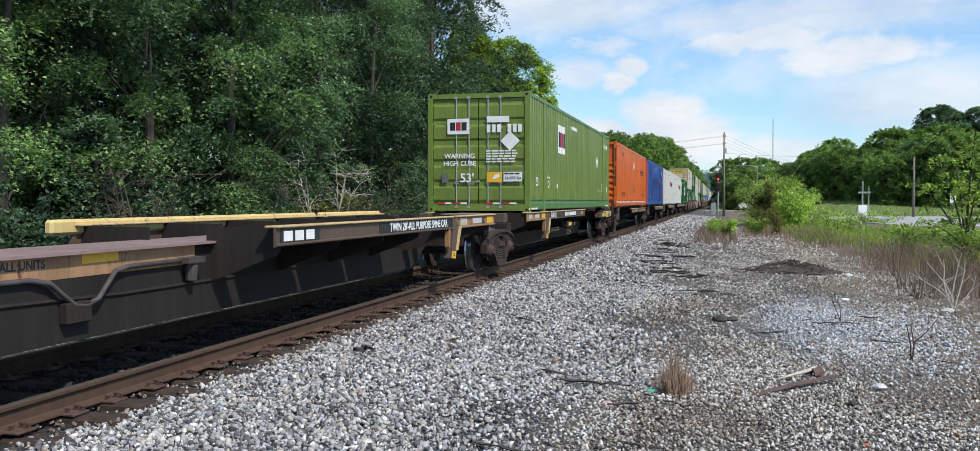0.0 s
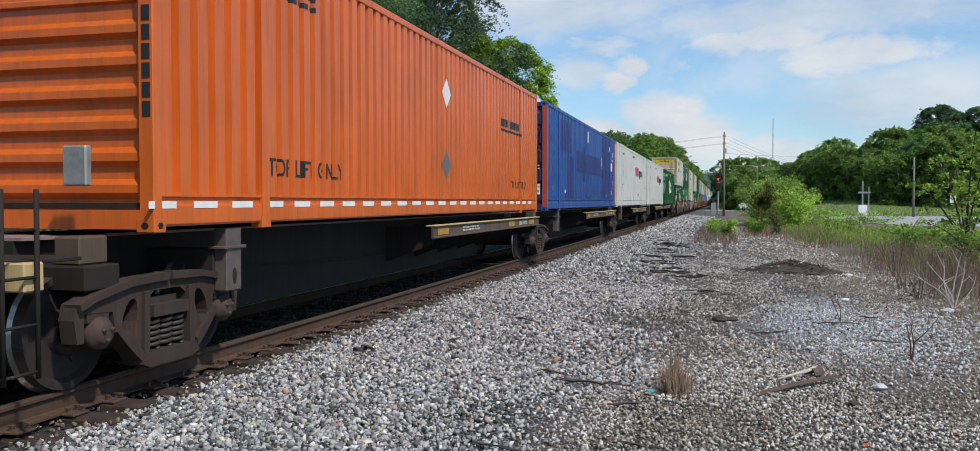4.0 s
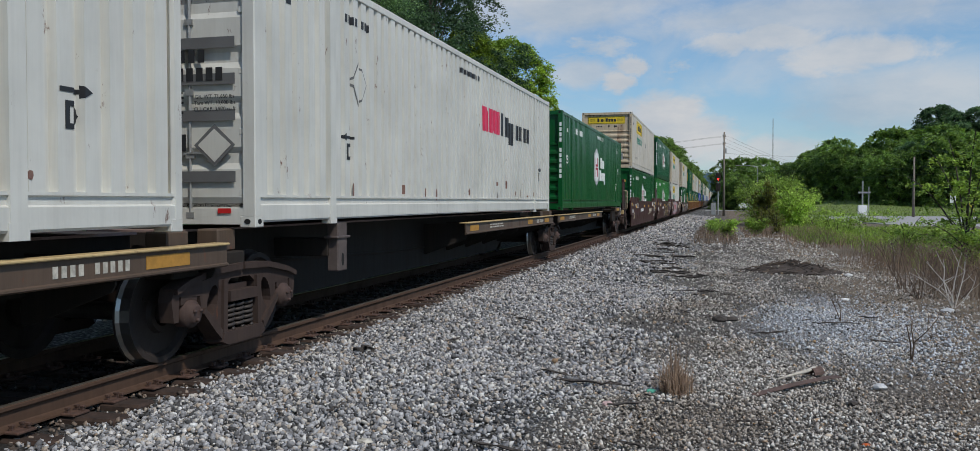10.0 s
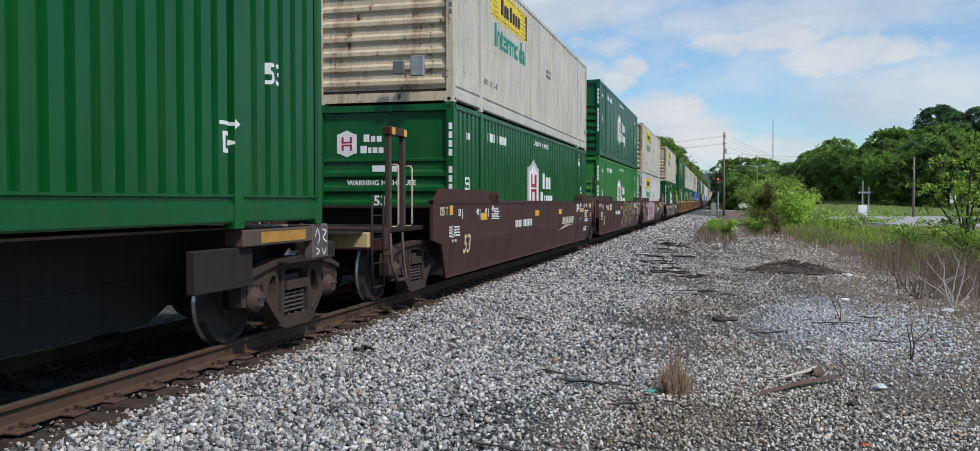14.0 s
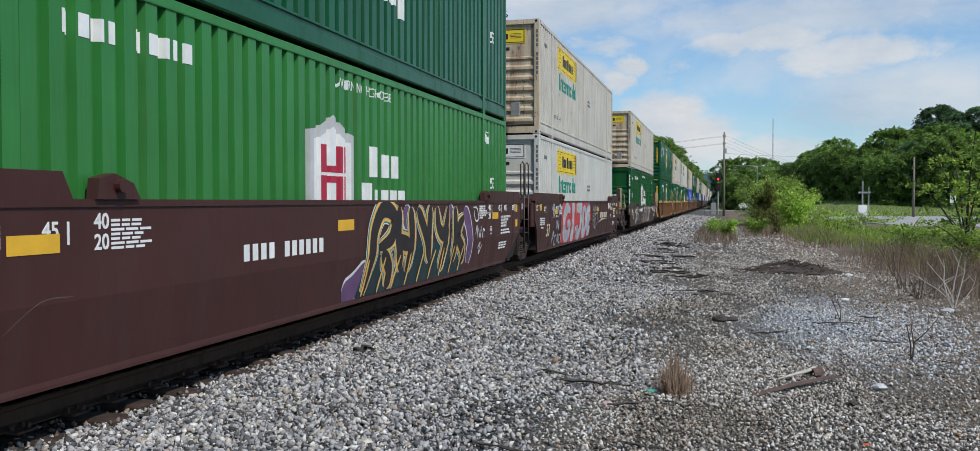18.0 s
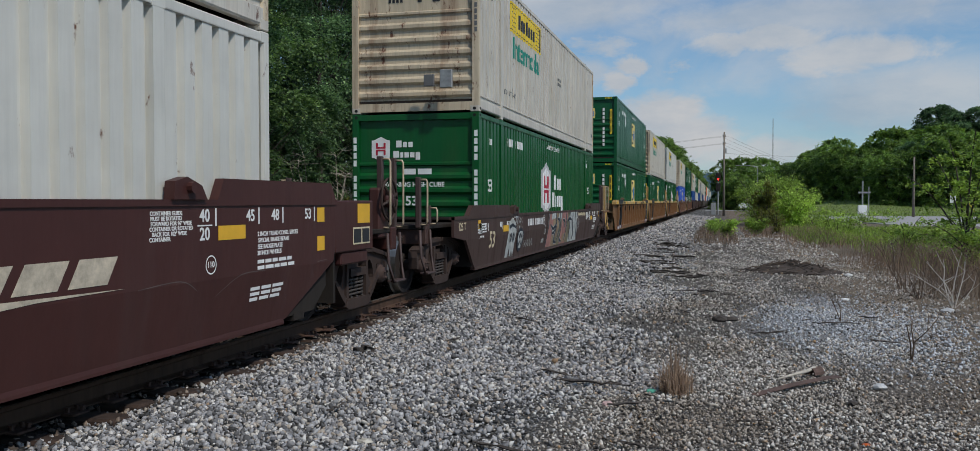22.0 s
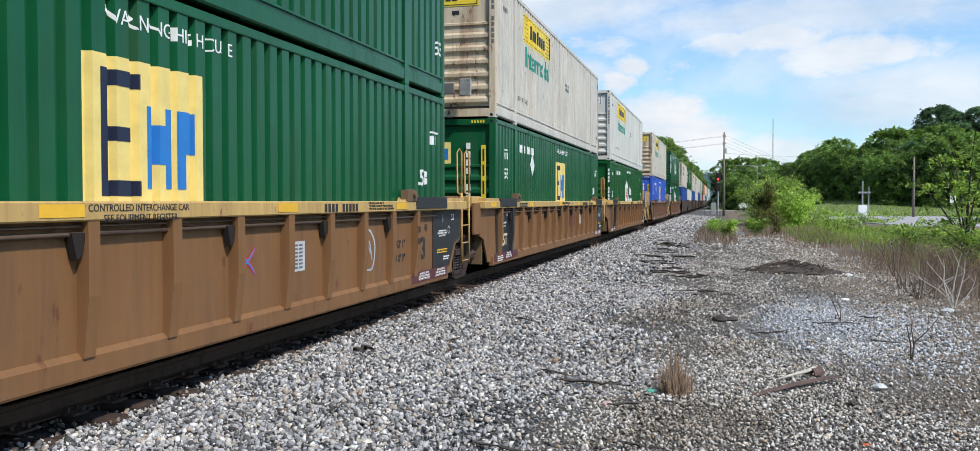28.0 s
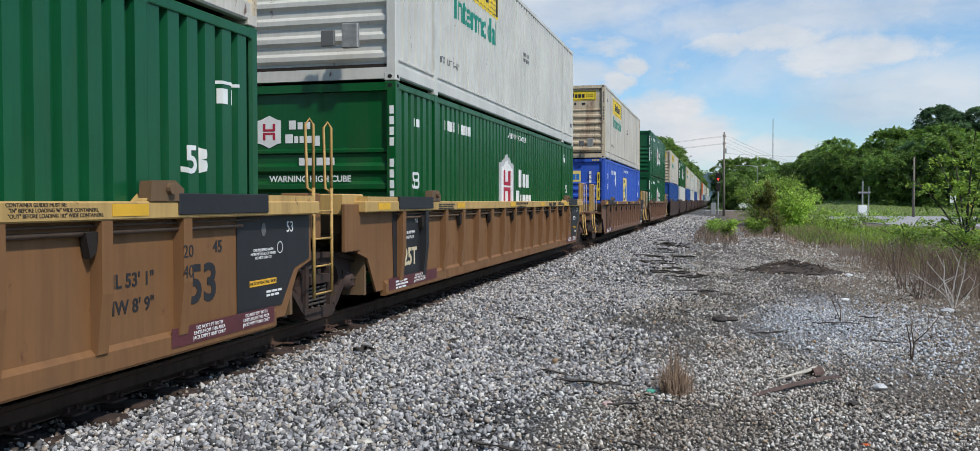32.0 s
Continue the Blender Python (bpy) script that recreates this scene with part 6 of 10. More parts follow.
            bars("stencil", print_bars(0.45, 1.05, 0.75, 4, 0.028, 0.02, 3, 4) + print_bars(L - 2.3, 0.90, 0.9, 2, 0.035, 0.024, 9, 5) + print_bars(L - 2.4, 0.64, 0.75, 3, 0.032, 0.02, 11, 3) + print_bars(3.4, 1.34, 0.5, 7, 0.02, 0.014, 4, 3), "mark_white", u, "side", off)
            bars("serial", serial_bars(L * 0.30 if top > 1.4 else 4.83, 0.90, 12, 0.16, 0.10, 0.06, (4, 11)), "mark_white", u, "side", off)
            for o in u.children:
                if o not in before and top < 1.4 and o.bound_box[0][2] + o.matrix_basis.translation.z > 1.0:
                    o.matrix_basis = pose(0, 0, top - 1.48) @ o.matrix_basis
        else:
            flat("panel", [(1.22, 0.40), (2.33, 0.40), (2.33, 1.32), (1.16, 1.32)], "panel_black", u, "side", 1.352, "black stencil panel")
            flat("panel", [(L - 1.54, 0.41), (L - 0.68, 0.41), (L - 0.40, 0.77), (L - 0.06, 0.85), (L - 0.06, 1.32), (L - 1.54, 1.32)], "panel_black", u, "side", 1.352, "black stencil panel")
            lettering("125T", 0.34, on_side(1.79, 0.66, 1.357), "mark_cream", u, 0.01)
            lettering("53", 0.15, on_side(1.42, 1.20, 1.357), "mark_white", u)
            lettering("48", 0.15, on_side(2.14, 1.20, 1.357), "mark_white", u)
            lettering("53", 0.16, on_side(L - 0.50, 1.20, 1.357), "mark_white", u)
            lettering("SPECIAL BRAKE BEAM", 0.06, on_side(1.79, 1.02, 1.357), "mark_white", u)
            lettering("SEE BADGE PLATE", 0.06, on_side(1.79, 0.95, 1.357), "mark_white", u)
            lettering("53", 0.46, on_side(L - 2.09, 0.74, 1.348), "mark_black", u, 0.012)
            lettering("45", 0.15, on_side(L - 1.85, 1.06, 1.348), "mark_black", u, 0.003)
            for txt, z in (("IL 53' 1\"", 0.86), ("IW 8' 9\"", 0.66)):
                lettering(txt, 0.15, on_side(L - 3.02, z, 1.348), "mark_black", u, 0.003)
            for k, txt in enumerate(("CONTAINER GUIDES MUST BE:", "\"IN\" BEFORE LOADING 96\" WIDE CONTAINERS,", "\"OUT\" BEFORE LOADING 102\" WIDE CONTAINERS.")):
                lettering(txt, 0.038, pose(1.462, L - 4.4 + 0.0113 * len(txt), 1.445 - 0.036 * k, 90, 0, 90), "mark_black", u)
            for y in (2.2, L - 2.05, L - 1.25):
                for k, txt in enumerate(("DO NOT LIFT BOTH", "UNITS FROM THIS AREA", "JACK EMPTY UNIT ONLY")):
                    lettering(txt, 0.045, on_side(y, 0.385 - 0.042 * k, 1.391), "mark_white", u)
            for k, txt in enumerate(("CAR EQUIPPED WITH", "NON-METALLIC C.P. LINED", "DO NOT LUB. C.P.")):
                lettering(txt, 0.04, on_side(L - 1.05, 0.99 - 0.038 * k, 1.357), "mark_white", u)
            ring(u, L - 0.72, 1.0, 0.06, 1.357, 0.008)
            flat("label", rect(L - 1.32, L - 0.80, 0.64, 0.70), "mark_amber", u, "side", 1.357, "yellow label with small print")
            lettering("INCH TREAD COND. SHOES", 0.04, on_side(L - 1.06, 0.67, 1.3615), "mark_black", u)
            seal = [(L - 1.05 + 0.045 * math.cos(t), 1.19 + 0.065 * math.sin(t)) for t in np.linspace(0, 2 * math.pi, 17)[:-1]]
            flat("seal", seal, "mark_grey", u, "side", 1.357, "round grey seal")
            lettering("20", 0.15, on_side(L - 2.45, 1.05, 1.452), "mark_black", u)
            lettering("40", 0.15, on_side(L - 2.45, 0.88, 1.452), "mark_black", u)
            bars("stencil", print_bars(L - 1.0, 0.58, 0.35, 2, 0.022, 0.016, 6, 3), "mark_white", u, "side", 1.357)
            flat("panel", rect(0.95, 3.0, 0.26, 0.42), "panel_maroon", u, "side", 1.387, "maroon jacking patch")
            flat("panel", rect(L - 2.6, L - 0.9, 0.26, 0.42), "panel_maroon", u, "side", 1.387, "maroon jacking patch")
            bars("stencil", print_bars(1.2, 0.37, 0.5, 3, 0.025, 0.018, 5, 3), "mark_white", u, "side", 1.391)
            lettering("CONTROLLED INTERCHANGE CAR", 0.075, on_side(L * 0.50, 1.42, 1.462), "mark_black", u)
            lettering("SEE EQUIPMENT REGISTER", 0.075, on_side(L * 0.50, 1.345, 1.462), "mark_black", u)
            bars("stencil", serial_bars(L * 0.68, 1.35, 11, 0.09, 0.06, 0.035, (4, 10)) + print_bars(2.9, 1.43, 0.9, 3, 0.02, 0.012, 5, 4), "mark_black", u, "side", 1.462)
            for y in (0.4, 3.9, L * 0.44, L * 0.62, L - 3.4):
                flat("reflector", rect(y, y + 0.42, 1.36, 1.45), "mark_amber", u, "side", 1.4615, "amber reflector patch")
    return u


# pipe colour darkened in place of the shade under the chord
MAT["pipe_ochre"] = plain("dusty_ochre_pipe", (0.085, 0.052, 0.032), 0.7, 0, 0.3, 8)
MAT["bracket"] = plain("dull_bracket_paint", (0.10, 0.076, 0.068), 0.6, 0, 0.25, 6)
MAT["mark_chalk"] = plain("worn_white_stencil", (0.45, 0.42, 0.36), 0.7, 0, 0.4, 12)
MAT["mark_stencil"] = plain("worn_cream_stencil", (0.50, 0.43, 0.33), 0.6, 0, 0.3, 12)
MAT["ochre_top"] = paint("worn_ochre_top_paint", (0.50, 0.32, 0.11), 0.55, (0.16, 0.10, 0.06), 0.55, rust=0.15)
MAT["ochre_dark"] = paint("dirty_ochre_paint", (0.15, 0.09, 0.045), 0.65, (0.05, 0.04, 0.03), 0.6)
MAT["brown_well"] = paint("faded_brown_paint", (0.17, 0.085, 0.05), 0.6, (0.10, 0.07, 0.05), 0.5)
MAT["dull_brown"] = paint("dull_brown_paint", (0.064, 0.035, 0.029), 0.52, (0.085, 0.062, 0.05), 0.35, shine=0.3, streaky=0.4, scuffed=0.1)
MAT["maroon_bar"] = plain("brown_grab_bar", (0.060, 0.036, 0.032), 0.6)
MAT["panel_black"] = plain("black_stencil_panel", (0.018, 0.018, 0.020), 0.55)
MAT["mark_ochre"] = plain("dull_yellow_patch", (0.42, 0.21, 0.035), 0.6, 0, 0.25, 9)
MAT["mark_cream"] = plain("worn_cream_lettering", (0.62, 0.52, 0.34), 0.6, 0, 0.2, 10)
MAT["panel_maroon"] = plain("maroon_patch", (0.10, 0.025, 0.03), 0.55)

MAT["sill_black"] = paint("sooty_black_sill", (0.024, 0.021, 0.019), 0.75, (0.05, 0.036, 0.03), 0.45, shine=0.15)
MAT["sill_brown"] = paint("grimy_brown_sill", (0.046, 0.030, 0.022), 0.75, (0.085, 0.055, 0.038), 0.6, rust=0.2, shine=0.15)
MAT["spray_mist"] = plain("faded_white_spray", (0.40, 0.41, 0.39), 0.6, 0, 0.35, 7)
MAT["spray_brown"] = plain("tan_spray", (0.26, 0.18, 0.11), 0.6, 0, 0.35, 6)
MAT["rusty_band"] = paint("worn_ochre_band", (0.36, 0.20, 0.10), 0.65, (0.07, 0.045, 0.035), 0.8, rust=0.5)
# purple-brown deck plate, lightened in the colour for light from above
MAT["deck_brown"] = paint("purple_brown_deck", (0.25, 0.175, 0.165), 0.6, (0.12, 0.09, 0.075), 0.5)
MAT["beam_ochre"] = paint("worn_ochre_beam_paint", (0.30, 0.17, 0.072), 0.6, (0.10, 0.06, 0.04), 0.6, rust=0.3, shine=0.3)
MAT["beam_yellow"] = paint("worn_pale_yellow", (0.62, 0.45, 0.18), 0.55, (0.22, 0.14, 0.09), 0.5, rust=0.3)
MAT["pipe_grey"] = plain("grimy_grey_pipe", (0.075, 0.062, 0.058), 0.6, 0.1, 0.3, 8)
for key, col in (("spray_white", (0.62, 0.62, 0.62)), ("spray_violet", (0.13, 0.062, 0.15)), ("spray_teal", (0.012, 0.032, 0.036)), ("spray_umber", (0.022, 0.014, 0.014)), ("spray_navy", (0.015, 0.022, 0.035)), ("spray_green", (0.02, 0.22, 0.13)), ("spray_gold", (0.70, 0.42, 0.12)), ("spray_red", (0.50, 0.045, 0.05)), ("spray_silver", (0.40, 0.43, 0.46)), ("spray_salmon", (0.34, 0.155, 0.13)), ("spray_olive", (0.17, 0.145, 0.085))):
    MAT[key] = plain(key, col, 0.6, 0, 0.3, 2.5)
TRAIN = []      # every thing that runs along the track, with its place along it at the start
SPINE_Z, WELL_Z, TOP_Z = 1.21, 0.27, 3.175

PROTO = {}


def load(key, y, z, spec=None):
    """Put a container of a livery on the train; the first of a kind is built, the rest are copies."""
    label, mat, lead, mark, extra = LIVERY[key]
    if key not in PROTO:
        c = container(label, mat, lead, **extra)
        if mark:
            MARKS[mark](c)
        PROTO[key] = c
        c.matrix_basis = pose(TRACK_X, y, z)
    else:
        c = copy_thing(PROTO[key], pose(TRACK_X, y, z))
    TRAIN.append((c, y, z))
    return c


LIVERY = {
    "tmx": ("lime-green steel container with ribbed sides and closed end doors", "lime", "doors", "tmx", {"rail_mat": "rail_green"}),
    "orange": ("bright orange ribbed steel container on a spine car", "orange", "ribs", "orange", {}),
    "blue": ("faded blue steel container with dark overpainted patches and red end posts", "blue", "doors", "blue", {"end_mat": "door_blue", "post_mat": "red_post"}),
    "xpo": ("white ribbed steel container with red and black name shapes", "white", "doors", "xpo", {}),
    "hub": ("deep green ribbed steel container with a white hexagon emblem", "green", "ribs", "hub", {}),
    "hub_single": ("deep green ribbed steel container on the last spine car", "green", "ribs", "hub_single", {}),
    "hub_light": ("lighter green ribbed steel container with a white hexagon emblem", "light_green", "ribs", "hub", {}),
    "hub_dark": ("dark green ribbed steel container with a white hexagon emblem", "dark_green", "ribs", "hub", {}),
    "jb": ("weathered off-white container with a yellow sign panel and rusty end", "cream", "ribs", "jb", {"end_mat": "cream_end", "post_mat": "cream_end"}),
    "jb_white": ("clean white container with a yellow sign panel", "white", "ribs", "jb_white", {}),
    "emp": ("dark green ribbed container with a pale yellow square panel", "dark_green", "ribs", "emp", {}),
    "emp_blue": ("bright blue ribbed container with a pale yellow panel", "bright_blue", "ribs", "emp", {}),
    "plain_blue": ("mid blue ribbed steel container", "blue", "ribs", None, {}),
    "plain_orange": ("orange ribbed steel container", "orange", "ribs", None, {}),
    "plain_red": ("faded red ribbed steel container", "red_post", "ribs", None, {}),
    "plain_white": ("plain white ribbed container", "white", "ribs", None, {}),
}


def run_train():
    # spine cars
    def spine(*a, **k):
        u = spine_unit(*a, **k)
        TRAIN.append((u, u.matrix_basis.translation.y, 0.0))
        return u
    first = spine("empty spine car unit with worn yellow side beams, black sill", -0.2, 17.6, (8.2, 14.36), (0.4, 18.38), empty=True, lift=0.16)
    dress_empty(first)
    spine("spine car unit with brown beams under a green container", 18.9, 36.2, (22.96, 29.54), (35.3,), (), "sill_brown", lift=0.15)
    short_beam(first, 14.64 + 0.2, 17.27 + 0.2, 0.16, 14.38 + 0.2)
    short_beam(TRAIN[-1][0], 20.41 - 18.9, 22.76 - 18.9, 0.15, 22.78 - 18.9)
    corner_beams(TRAIN[-1][0])
    end_details(TRAIN[-1][0], 36.2 - 18.9, 1)
    load("tmx", 20.25, SPINE_Z)
    spine("spine car unit with end ladder under an orange container", 38.0, 54.4, (45.9, 54.3), (39.15,), (40.0,))
    end_details(TRAIN[-1][0], 0.0, -1)
    load("orange", 38.40, SPINE_Z)
    for key, y in (("blue", 54.75), ("xpo", 71.2), ("xpo", 87.65)):
        spine("spine car unit with a grey leg bracket and brown side beam", y - 0.1, y + 16.25, (y + 7.8, y + 16.3), (y + 0.35,), (y + 2.48,))
        load(key, y + (0.22 if key == "blue" else 0.0), SPINE_Z)
    spine("last spine car unit under a green container", 104.5, 121.4, (104.8, 114.1), (104.5, 120.15))
    last = TRAIN[-1][0]
    for k in (1, -1):
        part("corner_beam", mirrored(cbox(1.05, 1.262, 14.32, 15.80, 1.02, 1.19, 0.012), k), "beam_brown", last, "worn brown corner beam")
        part("beam_skirt", mirrored(cbox(1.10, 1.20, 13.6, 14.6, 0.62, 1.02, 0.012), k), "steel_dark", last, "black plate below the beam")
        part("corner_plate", mirrored(cbox(1.16, 1.275, 15.78, 16.18, 0.82, 1.20, 0.012), k), "bracket", last, "grey-brown corner plate")
        part("plate_shelf", mirrored(cbox(0.8, 1.27, 15.2, 16.3, 0.80, 0.83, 0.006), k), "steel_dark", last)
    flat("reflector", rect(14.65, 15.62, 1.05, 1.16), "mark_ochre", last, "side", 1.2635, "dull yellow patch")
    strokes(last, "chalk_tag", [[(15.83, 1.06), (15.89, 1.15), (15.95, 1.06), (15.90, 0.98)], [(16.02, 1.15), (16.12, 1.12), (16.04, 1.05), (16.14, 1.0)], [(15.86, 0.94), (15.94, 0.90), (15.86, 0.86)], [(16.02, 0.93), (16.06, 0.86), (16.12, 0.93)]], ((0.022, "spray_white"),), 1.2765, "white chalk scribble")
    end_details(TRAIN[-1][0], 121.4 - 104.5, 1)
    load("hub_single", 104.92, SPINE_Z)

    def well(label, y0, y1, style, trucks, lead=False, trail=False, **k):
        u = well_unit(label, y0, y1, style, trucks, lead, trail, **k)
        TRAIN.append((u, y0, 0.0))
        return u
    a = "brown-maroon steel well car with white stencils"
    w8 = well(a, 124.6, 142.2, "smooth", (124.15, 142.9), True)
    w9 = well("brown-maroon well car covered with black and orange graffiti", 143.5, 161.0, "smooth", (161.8,))
    w10 = well("brown-maroon well car with red and silver graffiti", 162.25, 180.2, "smooth", (180.9,), False, True)
    w11 = well("brown well car with a painted lower side and pale graffiti", 185.4, 203.2, "dark", (184.4, 204.1), True, True, top=1.20)
    b = "dusty ochre well car with ribbed sides and black end panels"
    w12 = well(b, 207.3, 224.9, "ribbed", (206.4, 225.5), True)
    w13 = well(b, 226.15, 243.85, "ribbed", (244.5,))
    w14 = well(b, 245.15, 262.8, "ribbed", (263.7,), False, True)
    graffiti(w9, w10, w11, w8)
    flat("data_sheet", rect(11.2, 11.7, 0.72, 1.04), "mark_pale", w12, "side", 1.3475, "white sheet with a printed table")
    bars("data_print", [(11.23 + 0.11 * i, 11.31 + 0.11 * i, 0.75 + 0.04 * j, 0.77 + 0.04 * j) for i in range(4) for j in range(7)], "mark_grey", w12, "side", 1.351)
    strokes(w12, "emblem_stroke", [[(10.35, 1.02), (10.5, 0.90), (10.65, 1.02)], [(10.35, 0.76), (10.5, 0.88), (10.65, 0.76)]], ((0.05, "mark_red"), (0.02, "mark_sky")), 1.3475, "crossed red and blue emblem")
    strokes(w12, "graffiti_tag", [[(13.3, 0.6), (13.25, 0.95), (13.5, 1.1), (13.7, 0.9), (13.6, 0.6), (13.3, 0.62)], [(13.35, 0.7), (13.5, 0.95), (13.6, 0.7)], [(13.4, 1.0), (13.55, 0.8)]], ((0.035, "spray_silver"),), 1.3475, "pale blue-grey scribble")
    for a, b in ((9.75, 10.35), (10.5, 11.1), (11.25, 11.85)):
        flat("name_block", rect(a, b, 0.72, 1.10), "panel_maroon", w13, "side", 1.3475, "faded maroon block of the owner's name")
    flat("data_sheet", rect(12.0, 12.4, 0.75, 1.05), "mark_pale", w13, "side", 1.3475, "white sheet with a printed table")
    for y, lo, hi in ((125.3, "hub", "jb"), (143.95, "hub_light", "hub_dark"), (162.75, "jb_white", "jb"), (185.95, "hub", "jb"), (208.6, "emp", "emp"), (227.25, "emp", "jb"), (246.3, "hub", "jb_white"), (269.3, "emp_blue", "jb"), (292.4, "hub_dark", "hub_dark")):
        load(lo, y, WELL_Z)
        load(hi, y, TOP_Z)
    c = "brown ribbed well car seen far along the track"
    well(c, 268.4, 286.3, "brown", (267.6, 287.0), True, True, spin=False)
    well(c, 291.4, 309.4, "brown", (290.6, 310.2), True, True, spin=False)
    # the rest of the train, far off
    lows = ("plain_blue", "plain_white", "plain_blue", "plain_white", "plain_blue", "plain_white", "plain_red", "plain_white", "plain_blue", "hub", "plain_white", "plain_blue", "plain_white", "hub", "plain_white")
    highs = ("jb", "hub", "jb", "jb_white", "plain_white", "jb", "hub", "plain_orange", "plain_white", "jb", "hub", "jb", "plain_white", "jb", "hub")
    proto = None
    for i, (lo, hi) in enumerate(zip(lows, highs)):
        y = 315.5 + i * 19.3
        if proto is None:
            proto = well("grey-brown well car far along the train", y - 0.8, y + 17.0, "dark", (y + 17.7,), spin=False, detail=False)
        else:
            TRAIN.append((copy_thing(proto, pose(TRACK_X, y - 0.8, 0)), y - 0.8, 0.0))
        load(lo, y, WELL_Z)
        load(hi, y, TOP_Z)


def short_beam(u, a, b, lift, hinge_y):
    """A second, shorter side beam with its flange, labels and outriggers, and the leg at the joint of the two beams."""
    for k in (1, -1):
        bb = part("side_beam", mirrored(prism(bmesh.new(), [(1.235, 0.83), (1.25, 0.83), (1.285, 0.845), (1.285, 0.86), (1.262, 0.87), (1.262, 1.03), (1.235, 1.03)], 1, a, b), k), "beam_ochre", u, "worn ochre side beam")
        bb.matrix_basis = pose(0, 0, lift)
        part("top_flange", mirrored(cbox(1.13, 1.30, a, b, 1.03, 1.055, 0.008), k), "beam_top", bb, "worn yellow top flange")
        for y in (a + 0.06, (a + b) / 2, b - 0.35):
            shared(("outrigger", k), "outrigger", lambda: mirrored(gusset(), k), "steel_dark", u, pose(0, y, lift))
        h = hinge_y
        part("joint_plate", mirrored(prism(bmesh.new(), [(h - 0.24, 1.02), (h - 0.24, 0.70), (h - 0.16, 0.67), (h - 0.12, 1.02)], 0, 1.20, 1.27), k), "beam_ochre", u, "worn yellow joint plate")
        part("joint_leg", mirrored(prism(bmesh.new(), [(h - 0.02, 1.19), (h + 0.10, 1.16), (h + 0.40, 1.02), (h + 0.16, 0.60), (h + 0.12, 0.47), (h - 0.14, 0.50), (h - 0.04, 0.95)], 0, 1.16, 1.285), k), "beam_brown", u, "grimy slanted leg at the beam joint")
        part("leg_edge", mirrored(prism(bmesh.new(), [(h + 0.30, 1.03), (h + 0.41, 1.03), (h + 0.20, 0.62), (h + 0.12, 0.62)], 0, 1.28, 1.31), k), "beam_top", u, "scraped yellow edge of the leg")
    flat("leg_label", [(h - 0.12, 0.50), (h + 0.11, 0.48), (h + 0.14, 0.60), (h - 0.09, 0.62)], "mark_amber", u, "side", 1.2865, "yellow label with small print")
    bars("leg_print", [(h - 0.02, h + 0.06, 0.56, 0.575), (h - 0.03, h + 0.05, 0.53, 0.545)], "mark_black", u, "side", 1.2895)
    flat("reflector", rect(b - 0.62, b - 0.16, 0.885 + lift, 1.015 + lift), "mark_amber", u, "side", 1.2635, "bright yellow patch")
    flat("data_sheet", rect(a + (b - a) * 0.38, a + (b - a) * 0.62, 0.90 + lift, 1.0 + lift), "mark_pale", u, "side", 1.2635, "worn white data sheet")
    flat("data_sheet", rect(a + (b - a) * 0.08, a + (b - a) * 0.24, 0.88 + lift, 1.01 + lift), "mark_chalk", u, "side", 1.2635, "worn notice with red print")
    bars("stencil", print_bars(a + (b - a) * 0.63, 1.0 + lift, 0.22, 4, 0.02, 0.012, 4, 2), "mark_black", u, "side", 1.2635)


